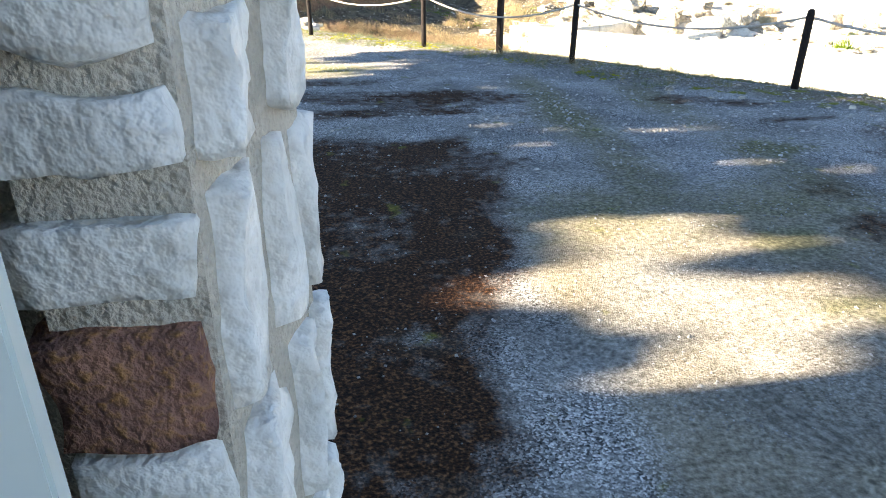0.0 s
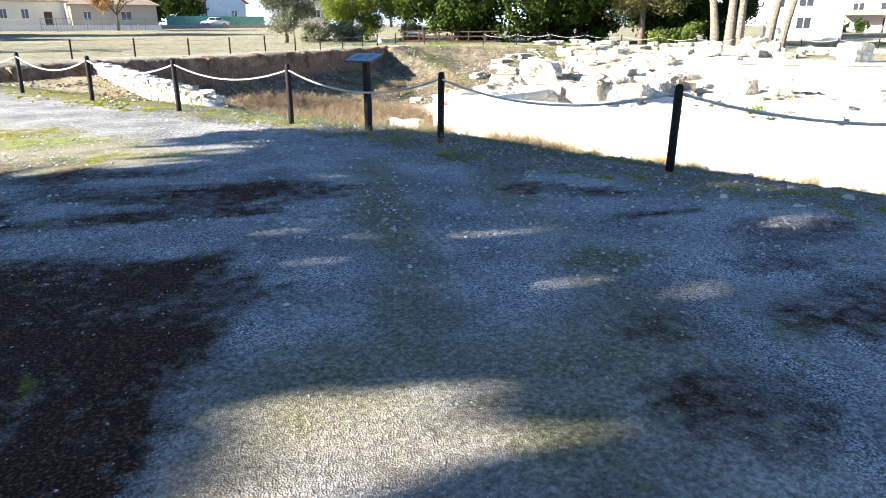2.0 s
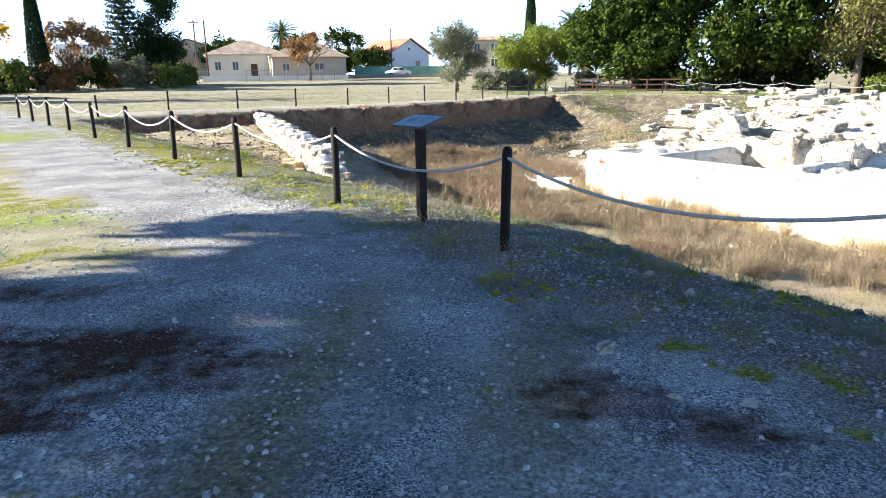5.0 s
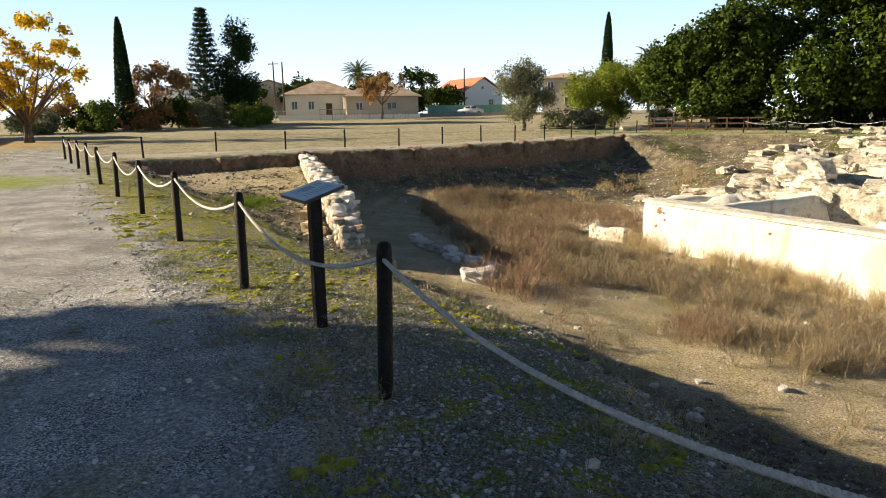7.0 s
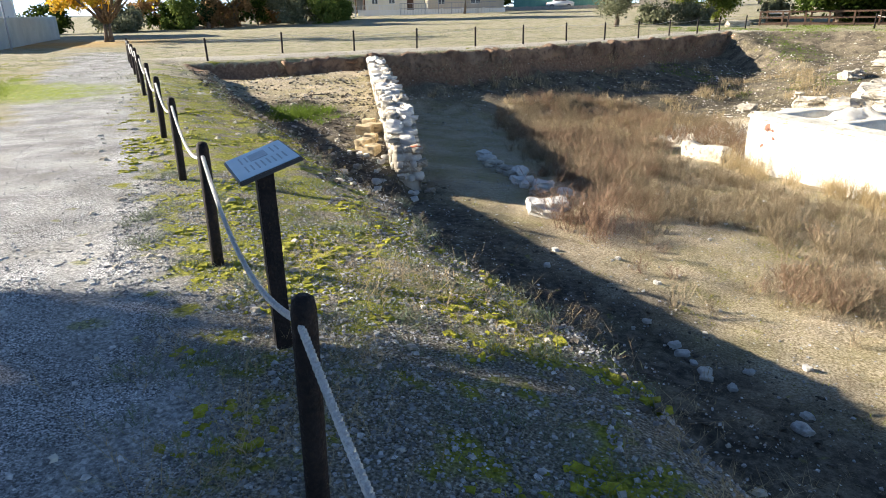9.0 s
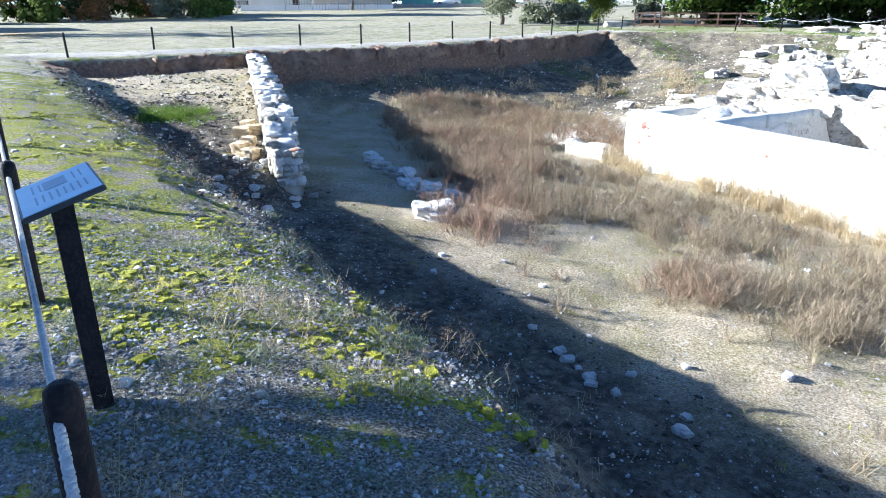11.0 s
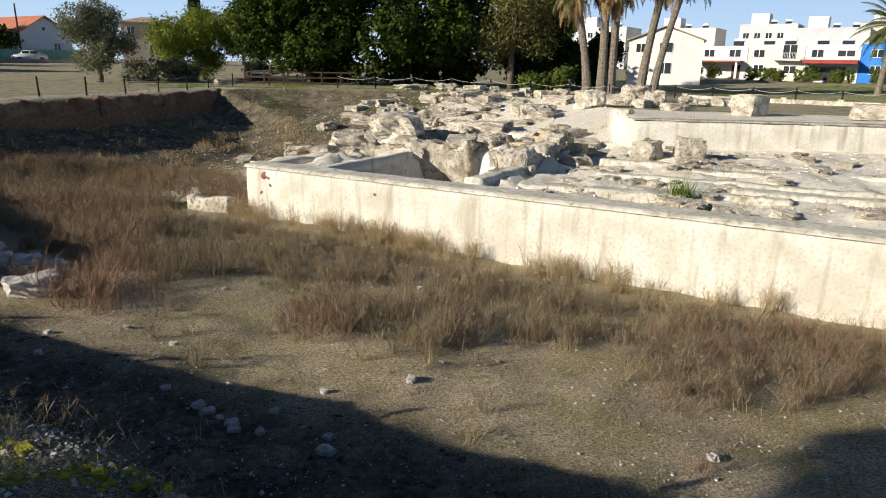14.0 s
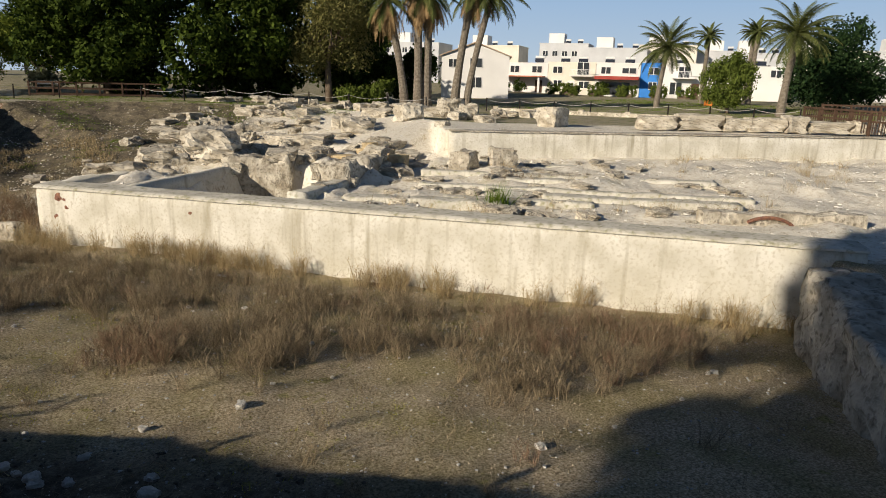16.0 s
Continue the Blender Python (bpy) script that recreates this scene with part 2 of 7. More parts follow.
def part(name, bm, material, parent, label="", smooth=False):
    return link(name, bm, material, parent, label, smooth)


def from_arrays(name, verts, faces, material, parent=None, smooth=False):
    me = bpy.data.meshes.new(name)
    me.from_pydata(verts if isinstance(verts, list) else verts.tolist(), [], faces if isinstance(faces, list) else faces.tolist())
    me.materials.append(material)
    if smooth:
        me.polygons.foreach_set("use_smooth", [True] * len(me.polygons))
    me.update()
    ob = new(name, me)
    if parent:
        ob.parent = parent
    return ob


def thing(name, m, label, category, group="", kind=""):
    e = new(name)
    e.matrix_world = m
    return tagged(e, label, category, group, kind)


def box(bm, cx, cy, cz, sx, sy, sz, bevel=0.0, rz=0.0):
    r = bmesh.ops.create_cube(bm, size=1, matrix=pose(cx, cy, cz, 0, 0, rz) @ Matrix.Diagonal((sx, sy, sz, 1)))
    if bevel:
        es = list({e for v in r["verts"] for e in v.link_edges})
        bmesh.ops.bevel(bm, geom=es, offset=bevel, segments=2, affect='EDGES', clamp_overlap=True)
    return bm


def boxm(*a, **k):
    return box(bmesh.new(), *a, **k)


def tube(bm, pts, radii, sides=8, cap=True):
    """A tapered tube along points."""
    rings = []
    for i, p in enumerate(pts):
        a = Vector(pts[max(i - 1, 0)])
        b = Vector(pts[min(i + 1, len(pts) - 1)])
        d = (b - a).normalized()
        q = d.to_track_quat("Z", "Y")
        rings.append([bm.verts.new(Vector(p) + q @ Vector((radii[i] * math.cos(2 * math.pi * k / sides), radii[i] * math.sin(2 * math.pi * k / sides), 0))) for k in range(sides)])
    for a, b in zip(rings, rings[1:]):
        for k in range(sides):
            bm.faces.new((a[k], a[(k + 1) % sides], b[(k + 1) % sides], b[k]))
    if cap:
        bm.faces.new(rings[0][::-1])
        bm.faces.new(rings[-1])
    return bm


def fbm(x, y, seed=0.0, scale=1.0, octaves=4):
    """Smooth value noise on numpy arrays, about -1 to 1."""
    rng = np.random.RandomState(int(seed) + 77)
    t = rng.rand(64, 64) * 2 - 1
    out, amp, tot = 0, 1.0, 0
    for o in range(octaves):
        u, v = x / scale * 2 ** o + 13.7 * o, y / scale * 2 ** o + 7.3 * o
        i, j = np.floor(u).astype(int), np.floor(v).astype(int)
        fu, fv = u - i, v - j
        fu, fv = fu * fu * (3 - 2 * fu), fv * fv * (3 - 2 * fv)
        a, b = t[i % 64, j % 64], t[(i + 1) % 64, j % 64]
        c, d = t[i % 64, (j + 1) % 64], t[(i + 1) % 64, (j + 1) % 64]
        out = out + amp * ((a * (1 - fu) + b * fu) * (1 - fv) + (c * (1 - fu) + d * fu) * fv)
        tot += amp
        amp *= 0.5
    return out / tot * 1.4


# ---- plan ----
WC = np.array((6.25, 28.4))          # corner of the plastered basin wall
UD = np.array((0.585, -0.811))       # along that wall
ND = np.array((0.811, 0.585))        # away from the path
RW0, RW1 = np.array((-2.05, 20.5)), np.array((-8.9, 36.2))   # rubble wall


def W(u, n, z=0.0):
    p = WC + u * UD + n * ND
    return Vector((p[0], p[1], z))


NEAR, SCARP, GENTLE, STEP, OPEN, RAMP = range(6)
RIM = [(-15.5, 31.8, NEAR), (-6.3, 20.7, NEAR), (-3.0, 17.0, NEAR), (-0.6, 14.1, NEAR), (0.95, 12.2, NEAR), (1.95, 11.2, NEAR), (2.5, 10.5, NEAR),
       (3.1, 9.75, NEAR), (3.6, 8.7, NEAR), (4.3, 7.8, NEAR), (5.4, 6.1, NEAR), (6.3, 5.0, NEAR), (9, 2.5, NEAR), (22, -8, NEAR), (60, -8, OPEN), (60, 4, STEP),
       (38.5, 18.4, STEP), (30, 23.8, STEP), (21.4, 29.4, OPEN), (26, 36, GENTLE), (27, 44, GENTLE), (22, 51, RAMP), (15, 56, RAMP),
       (9, 57.5, SCARP), (1.4, 45.7, SCARP), (-4, 39.5, SCARP), (-9, 36.4, SCARP), (-11.8, 33.6, SCARP)]


def seg_d(X, Y, a, b):
    ax, ay, bx, by = a[0], a[1], b[0], b[1]
    dx, dy = bx - ax, by - ay
    t = np.clip(((X - ax) * dx + (Y - ay) * dy) / (dx * dx + dy * dy), 0, 1)
    return np.hypot(X - ax - t * dx, Y - ay - t * dy)


def inside(X, Y, poly):
    c = np.zeros(X.shape, bool)
    for a, b in zip(poly, poly[1:] + poly[:1]):
        if a[1] == b[1]:
            continue
        c ^= ((a[1] > Y) != (b[1] > Y)) & (X < (b[0] - a[0]) * (Y - a[1]) / (b[1] - a[1]) + a[0])
    return c


def smooth(x, a, b):
    t = np.clip((x - a) / (b - a), 0, 1)
    return t * t * (3 - 2 * t)


def height(X, Y):
    X, Y = np.asarray(X, float), np.asarray(Y, float)
    ins = inside(X, Y, RIM)
    wob = fbm(X, Y, 3, 2.2, 3) * 0.35
    groove = fbm(X, Y, 4, 0.9, 3) * 0.42
    up = np.full(X.shape, -50.0)
    n = (X - WC[0]) * ND[0] + (Y - WC[1]) * ND[1]
    u = (X - WC[0]) * UD[0] + (Y - WC[1]) * UD[1]
    dmin = np.full(X.shape, 1e9)
    for a, b in zip(RIM, RIM[1:] + RIM[:1]):
        d = seg_d(X, Y, a, b)
        if a[2] in (NEAR, SCARP):
            dmin = np.minimum(dmin, d)
        dd = np.maximum(d + ((wob + groove if a[2] == SCARP else wob) if a[2] in (NEAR, SCARP) else 0) * smooth(d, 0, 1.0), 0)
        if a[2] == NEAR:
            p = -np.where(dd < 0.5, 0.45 * dd, 0.225 + 1.15 * (dd - 0.5))
        elif a[2] == SCARP:
            p = -np.where(dd < 0.5, 2.4 * dd, np.where(dd < 1.5, 1.2 + 0.5 * (dd - 0.5), 1.7 + 0.22 * (dd - 1.5))) - 0.1
        elif a[2] == GENTLE:
            p = -0.1 - 0.17 * dd - 3.0 * smooth(-n, -14.0, 0.0)
        elif a[2] == RAMP:
            p = -0.1 - 0.40 * dd
        elif a[2] == STEP:
            p = -5.0 * dd
        else:
            p = np.full(X.shape, -50.0)
        up = np.maximum(up, p)
    pit = -2.12 - 0.082 * np.clip(n + 9.7, -3, 9.7) - 0.014 * np.clip(u, 0, 20) * smooth(n, -9, 0)
    stepn = fbm(X, Y, 7, 1.9, 3)
    stepn = np.floor(stepn * 3.5) / 3.5 + 0.12 * fbm(X, Y, 8, 0.5, 2)
    wild = smooth(-u + 0.4 * fbm(X, Y, 12, 2.0), -9.0, -8.0)
    ruin = -1.55 + 0.02 * np.clip(n, 0, 40) + 0.10 * fbm(X, Y, 5, 3.0) + smooth(n, 1.2, 3.0) * (0.30 * wild + 0.15) * stepn
    side = pit + np.clip(n, 0, 12) * 0.11 * smooth(u, -9, -2) + np.clip(n - 14, 0, 20) * 0.05 * smooth(u, -12, -6)
    behind = smooth(n, 0.25, 0.65) * smooth(u, -0.1, 0.4)
    z = np.where(n < 0, pit, side) * (1 - behind) + ruin * behind
    # ground to the right of the dividing wall
    right = smooth(u, 19.6, 20.0)
    z = z * (1 - right) + np.maximum(z, -1.6) * right
    # room sunk behind the corner
    room = smooth(u, 2.5, 2.7) * smooth(-u, -7.4, -7.2) * smooth(n, 1.4, 1.6) * smooth(-n, -6.9, -6.7)
    z = z - 0.95 * room
    for mx, my, mh in ((15.7, 48.3, 0.7), (13.2, 44.6, 0.5)):
        z = z + mh * np.exp(-((X - mx) ** 2 + (Y - my) ** 2) / 1.6)
    # terrace to the left of the rubble wall
    rd = RW1 - RW0
    L = np.hypot(*rd)
    s = ((X - RW0[0]) * rd[0] + (Y - RW0[1]) * rd[1]) / L
    q = ((X - RW0[0]) * rd[1] - (Y - RW0[1]) * rd[0]) / L
    ter = smooth(s, -2.2, 0.8) * smooth(-q, -0.35, 0.0)
    z = z * (1 - ter) + (-1.45 + 0.045 * np.clip(s, 0, 20)) * ter
    z = z + 0.07 * fbm(X, Y, 9, 1.6) + 0.02 * fbm(X, Y, 11, 0.4, 2)
    # spur that runs down from the end of the far bank
    ax, ay, bx, by = 8.7, 56.2, 12.1, 49.2
    L2 = math.hypot(bx - ax, by - ay)
    t = ((X - ax) * (bx - ax) + (Y - ay) * (by - ay)) / L2 ** 2
    e = ((X - ax) * (by - ay) - (Y - ay) * (bx - ax)) / L2            # positive towards the pit
    spur = -0.15 - 1.5 * np.clip(t, 0, 2) - 0.85 * np.clip(e, 0, 50) - 0.03 * np.clip(-e, 0, 50) - 2.0 * np.clip(-e - 9, 0, 50) - 3 * np.clip(-t, 0, 5) + 0.15 * fbm(X, Y, 6, 1.5)
    zin = np.maximum(np.maximum(z, up), spur)
    lip = -0.16 * (1 - smooth(dmin, 0, 1.3))
    out = lip + 0.035 * fbm(X, Y, 1, 2.5) + 0.008 * fbm(X, Y, 2, 0.35, 2)
    far = smooth(np.hypot(X, Y), 30, 60)
    out = out - 0.1 * far + 1.3 * smooth(Y, 72, 118) + 0.5 * smooth(X, 55, 85)
    # the ground falls a little towards the big trees and the houses on that side
    out = out - 0.35 * smooth(X - 0.4 * Y, 0, 20) * smooth(X, 8, 20)
    return np.where(ins, np.minimum(zin + lip, out), out)


def spot(X, Y, x, y, rx, ry):
    """A soft uneven patch round one point, 0 to 1."""
    return smooth(1.25 - ((X - x) / rx) ** 2 - ((Y - y) / ry) ** 2 + 0.7 * fbm(X, Y, 47, 0.35, 3), 0, 0.9)


def needle_cover(X, Y):
    """Where pine needles lie, 0 to 1."""
    edge = -1.22 + 0.28 * np.clip(Y, -3, 3.7) - 0.5 * np.clip(Y - 3.7, 0, 2) + 0.16 * fbm(X, Y, 41, 0.7, 3)
    drift = smooth(edge - X, -0.06, 0.16) * smooth(-Y + 0.3 * fbm(X, Y, 44, 1.1), -4.75, -4.2)
    bands = smooth(fbm(X * 0.45 + 0.2 * Y, Y * 1.7, 42, 0.75, 3), -0.12, 0.15) * smooth(Y, 4.9, 5.5) * smooth(-Y, -8.2, -6.8) * smooth(-X + 0.3 * fbm(X, Y, 46, 0.9), -0.75, -0.2)
    left = smooth(-X, 1.7, 2.6) * smooth(fbm(X, Y, 48, 1.5, 3), -0.35, 0.1) * smooth(-Y, -9.0, -7.5)
    right = 0
    for x, y, rx, ry in ((2.3, 5.85, 0.34, 0.30), (2.75, 5.5, 0.4, 0.16), (3.75, 3.85, 0.65, 0.34), (3.1, 3.35, 0.4, 0.25), (1.72, 2.62, 0.30, 0.2), (1.75, 1.75, 0.4, 0.3), (3.3, 2.4, 0.7, 0.4), (3.0, 4.6, 0.35, 0.14), (-0.9, 6.6, 0.6, 0.11), (-0.1, 6.5, 0.45, 0.10), (0.1, 5.8, 0.4, 0.13), (-0.5, 5.62, 0.5, 0.12), (-1.5, 5.5, 0.7, 0.18), (-1.9, 6.4, 0.6, 0.18), (-2.3, 7.3, 0.7, 0.2), (-1.3, 7.3, 0.4, 0.1)):
        right = np.maximum(right, 0.66 * spot(X, Y, x, y, 1.25 * rx, 1.25 * ry))
    c = np.maximum(np.maximum(drift, 0.9 * bands), np.maximum(left, right))
    return np.clip(c * (0.88 + 0.35 * fbm(X, Y, 45, 0.5)), 0, 1) * (Y > -4)


def track_film(X, Y):
    """Fine olive silt along the two wheel tracks of the yard, 0 to 1."""
    w = 0.12 * fbm(X, Y, 49, 1.3)
    a = np.exp(-((X - 0.5 - 0.09 * (Y - 3) + w) / 0.34) ** 2) + 0.75 * np.exp(-((X - 1.75 - 0.10 * (Y - 3) + w) / 0.36) ** 2)
    wide = smooth(X, -0.85, -0.65) * smooth(-X, -2.0, -1.4) * smooth(-Y, -3.4, -2.2)
    return np.clip(np.maximum(a * smooth(-Y, -8.6, -6.5), wide) * (0.75 + 0.4 * fbm(X, Y, 50, 0.8)), 0, 1)


def hgt(x, y):
    return float(height(np.array([x]), np.array([y]))[0])


# ---- ground ----
def stretch(lo, hi, step, far):
    core = list(np.arange(lo, hi + 1e-6, step))
    s, x, right = step, hi, []
    while x < far:
        s *= 1.35
        x += s
        right.append(x)
    s, x, left = step, lo, []
    while x > -far:
        s *= 1.35
        x -= s
        left.append(x)
    return np.array(left[::-1] + core + right)


gx, gy = stretch(-17, 40, 0.2, 900), stretch(-3, 60, 0.2, 900)
GX, GY = np.meshgrid(gx, gy)
GZ = height(GX.ravel(), GY.ravel())
gverts = np.column_stack((GX.ravel(), GY.ravel(), GZ))
nx_, ny_ = len(gx), len(gy)
ii = (np.arange(ny_ - 1)[:, None] * nx_ + np.arange(nx_ - 1)[None, :]).ravel()
gfaces = np.column_stack((ii, ii + 1, ii + 1 + nx_, ii + nx_))
M_GROUND = bpy.data.materials.new("ground")
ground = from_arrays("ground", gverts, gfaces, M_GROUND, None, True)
tagged(ground, "gravel, moss, dry grass and bare excavated earth", "ground", kind="structure")


def zone(name, values):
    a = ground.data.attributes.new(name, 'FLOAT', 'POINT')
    a.data.foreach_set("value", np.clip(values, 0, 1).astype(np.float32))


gX, gY = GX.ravel(), GY.ravel()
g_in = inside(gX, gY, RIM)
FENCE_DIR = np.array((-0.655, 0.755))
f_s = (gX - 1.99) * FENCE_DIR[0] + (gY - 8.66) * FENCE_DIR[1]
f_d = (gX - 1.99) * FENCE_DIR[1] - (gY - 8.66) * FENCE_DIR[0]      # positive on the pit's side
near_rim = np.full(gX.shape, 1e9)
for a, b in zip(RIM, RIM[1:] + RIM[:1]):
    if a[2] in (NEAR, SCARP):
        near_rim = np.minimum(near_rim, seg_d(gX, gY, a, b))
nz = fbm(gX, gY, 21, 2.4)
path = smooth(-f_d, -0.9, 0.6) * smooth(f_d + 0.7 * nz + 0.35 * fbm(gX, gY, 23, 0.6), -3.0, -1.8)
yard = smooth(-gY + 0.35 * gX + 0.6 * nz, -9.6, -7.9) * smooth(-f_d, -1.6, -0.2)
gravel = np.maximum(path, yard * (gY < 40)) * (1 - g_in) * (np.hypot(gX, gY) < 45)
bankz = (1 - g_in) * smooth(-near_rim, -2.6, -1.8) * (gY < 26)
zone("gravel", np.maximum(gravel, bankz * (0.42 + 0.3 * fbm(gX, gY, 35, 0.7))))
zone("fines", track_film(gX, gY))
zone("film", 0.8 * track_film(gX, gY) * smooth(gY, 1.2, 2.6) + 0.75 * np.maximum(np.maximum(spot(gX, gY, 0.9, 1.75, 0.28, 0.22), spot(gX, gY, 0.85, 0.9, 0.35, 0.2)), np.maximum(spot(gX, gY, 2.5, 2.4, 0.3, 0.16), spot(gX, gY, 2.05, 3.6, 0.4, 0.2))))
zone("rock", 0.9 * smooth(-seg_d(gX, gY, (22.0, 30.0), (41.0, 18.0)), -7.5, -5.5) * (~g_in) + g_in * smooth((gX - WC[0]) * ND[0] + (gY - WC[1]) * ND[1], -0.5, 1.0) * smooth((gX - WC[0]) * UD[0] + (gY - WC[1]) * UD[1] + 1.5 * nz, -9, -2))
zone("soil", g_in.astype(float))
zone("moss", np.maximum(1 - g_in, 0.95 * smooth(-near_rim, -0.75, -0.25)) * (0.60 + 0.12 * fbm(gX, gY, 33, 1.5)) * (0.55 + 0.45 * smooth(gY, 9.8, 11.3)) * smooth(-near_rim, -2.7, -1.5) * (gY < 26) + 0.75 * smooth(fbm(gX, gY, 31, 1.8), 0.25, 0.5) * smooth(-gravel, -0.5, -0.1) * (1 - g_in) * smooth(-np.hypot(gX, gY), -60, -20))
green = 1.25 * np.exp(-((gX + 13.2) ** 2 / 18 + (gY - 20.6) ** 2 / 7)) + 0.8 * smooth(fbm(gX, gY, 37, 2.2), 0.28, 0.5) * smooth(-gX, 4, 7) * smooth(gY, 11, 14) * smooth(-gY, -34, -28) * smooth(-gravel, -0.4, -0.1) + np.exp(-((gX + 3.3) ** 2 / 1.2 + (gY - 9.9) ** 2 / 0.35))
zone("green", green * 0.75)
zone("bank", np.maximum(1 - g_in, smooth(-near_rim, -0.9, -0.3)) * smooth(-near_rim, -2.3, -1.5) * (gY < 22) * 0.85)
litter = 0.9 * np.exp(-((gX + 35) ** 2 / 60 + (gY - 47) ** 2 / 60)) * (0.8 + 0.5 * nz)
zone("needle", needle_cover(gX, gY))
zone("leaflitter", litter)
zone("redsoil", g_in * smooth(-near_rim, -1.1, -0.4) * smooth(gY, 26, 31))
# near slope darkened where shade falls, plus browner scrub ground behind the ruins
zone("shade_scrub", g_in * smooth(-near_rim, -5.6, -3.0) * smooth(-gY, -30, -26) * 0.85 + g_in * 0.75 * smooth(-((gX - WC[0]) * UD[0] + (gY - WC[1]) * UD[1]) + 1.5 * nz, 3.5, 6.5) * smooth(gY, 33, 38))
zone("farpath", smooth(-np.abs(near_rim - 1.3), -0.9, -0.6) * (1 - g_in) * smooth(gY, 30, 34))


def ground_material():
    M_GROUND.use_nodes = True
    nt = M_GROUND.node_tree
    b = nt.nodes["Principled BSDF"]
    b.inputs["Roughness"].default_value = 0.95
    b.inputs["Specular IOR Level"].default_value = 0.15
    tc = nt.nodes.new("ShaderNodeTexCoord")

    def noise_tex(scale, detail=4):
        n = nt.nodes.new("ShaderNodeTexNoise")
        n.inputs["Scale"].default_value, n.inputs["Detail"].default_value = scale, detail
        nt.links.new(tc.outputs["Object"], n.inputs["Vector"])
        return n.outputs["Fac"]

    def ramp(fac, *stops):
        r = nt.nodes.new("ShaderNodeValToRGB")
        while len(r.color_ramp.elements) < len(stops):
            r.color_ramp.elements.new(0.5)
        for e, (p, c) in zip(r.color_ramp.elements, stops):
            e.position, e.color = p, (*c, 1)
        nt.links.new(fac, r.inputs["Fac"])
        return r.outputs["Color"]

    def mixc(fac, a, c):
        m = nt.nodes.new("ShaderNodeMix")
        m.data_type = 'RGBA'
        nt.links.new(fac, m.inputs[0])
        nt.links.new(a, m.inputs[6])
        nt.links.new(c, m.inputs[7])
        return m.outputs[2]

    def mask(name, breaker, hard=0.25):
        a = nt.nodes.new("ShaderNodeAttribute")
        a.attribute_name = name
        s = nt.nodes.new("ShaderNodeMath")
        s.operation = 'ADD'
        nt.links.new(a.outputs["Fac"], s.inputs[0])
        nt.links.new(breaker, s.inputs[1])
        r = nt.nodes.new("ShaderNodeMapRange")
        r.inputs[1].default_value, r.inputs[2].default_value = 1.0 - hard, 1.0 + hard
        nt.links.new(s.outputs[0], r.inputs[0])
        return r.outputs[0]

    big, mid, small, tiny, grit = noise_tex(0.25), noise_tex(1.7, 6), noise_tex(9.0, 9), noise_tex(60.0, 3), noise_tex(32.0, 8)
    vor = nt.nodes.new("ShaderNodeTexVoronoi")
    vor.inputs["Scale"].default_value = 120
    nt.links.new(tc.outputs["Object"], vor.inputs["Vector"])
    sep = nt.nodes.new("ShaderNodeSeparateColor")
    nt.links.new(vor.outputs["Color"], sep.inputs[0])
    field = ramp(mid, (0.33, (0.15, 0.17, 0.06)), (0.47, (0.29, 0.265, 0.155)), (0.66, (0.40, 0.36, 0.25)))
    bare = nt.nodes.new("ShaderNodeMapRange")
    bare.inputs[1].default_value, bare.inputs[2].default_value, bare.inputs[4].default_value = 0.45, 0.62, 0.8
    nt.links.new(noise_tex(0.55, 9), bare.inputs[0])
    field = mixc(bare.outputs[0], field, ramp(small, (0.35, (0.24, 0.20, 0.135)), (0.6, (0.44, 0.395, 0.30))))
    grav = ramp(sep.outputs[0], (0.0, (0.05, 0.048, 0.045)), (0.3, (0.19, 0.185, 0.175)), (0.65, (0.42, 0.415, 0.395)), (0.9, (0.76, 0.75, 0.72)))
    vor2 = nt.nodes.new("ShaderNodeTexVoronoi")
    vor2.inputs["Scale"].default_value = 62
    nt.links.new(tc.outputs["Object"], vor2.inputs["Vector"])
    sep2 = nt.nodes.new("ShaderNodeSeparateColor")
    nt.links.new(vor2.outputs["Color"], sep2.inputs[0])
    big_st = nt.nodes.new("ShaderNodeMapRange")
    big_st.inputs[1].default_value, big_st.inputs[2].default_value = 0.6, 0.66
    nt.links.new(sep2.outputs[1], big_st.inputs[0])
    core = nt.nodes.new("ShaderNodeMapRange")
    core.inputs[1].default_value, core.inputs[2].default_value = 0.42, 0.34
    nt.links.new(vor2.outputs["Distance"], core.inputs[0])
    both = nt.nodes.new("ShaderNodeMath")
    both.operation = 'MULTIPLY'
    nt.links.new(big_st.outputs[0], both.inputs[0])
    nt.links.new(core.outputs[0], both.inputs[1])
    grav = mixc(both.outputs[0], grav, ramp(sep2.outputs[0], (0.0, (0.13, 0.13, 0.125)), (0.5, (0.36, 0.355, 0.34)), (0.9, (0.66, 0.65, 0.62))))
    fines = ramp(grit, (0.33, (0.17, 0.165, 0.15)), (0.5, (0.33, 0.32, 0.29)), (0.66, (0.56, 0.54, 0.49)))
    cover = nt.nodes.new("ShaderNodeMapRange")
    cover.inputs[1].default_value, cover.inputs[2].default_value = 0.36, 0.56
    nt.links.new(mid, cover.inputs[0])
    grav = mixc(cover.outputs[0], fines, grav)
    patchy = nt.nodes.new("ShaderNodeMapRange")
    patchy.inputs[1].default_value, patchy.inputs[2].default_value = 0.42, 0.62
    nt.links.new(noise_tex(0.8, 8), patchy.inputs[0])
    film = ramp(grit, (0.3, (0.10, 0.098, 0.055)), (0.5, (0.19, 0.18, 0.10)), (0.7, (0.33, 0.31, 0.18)))
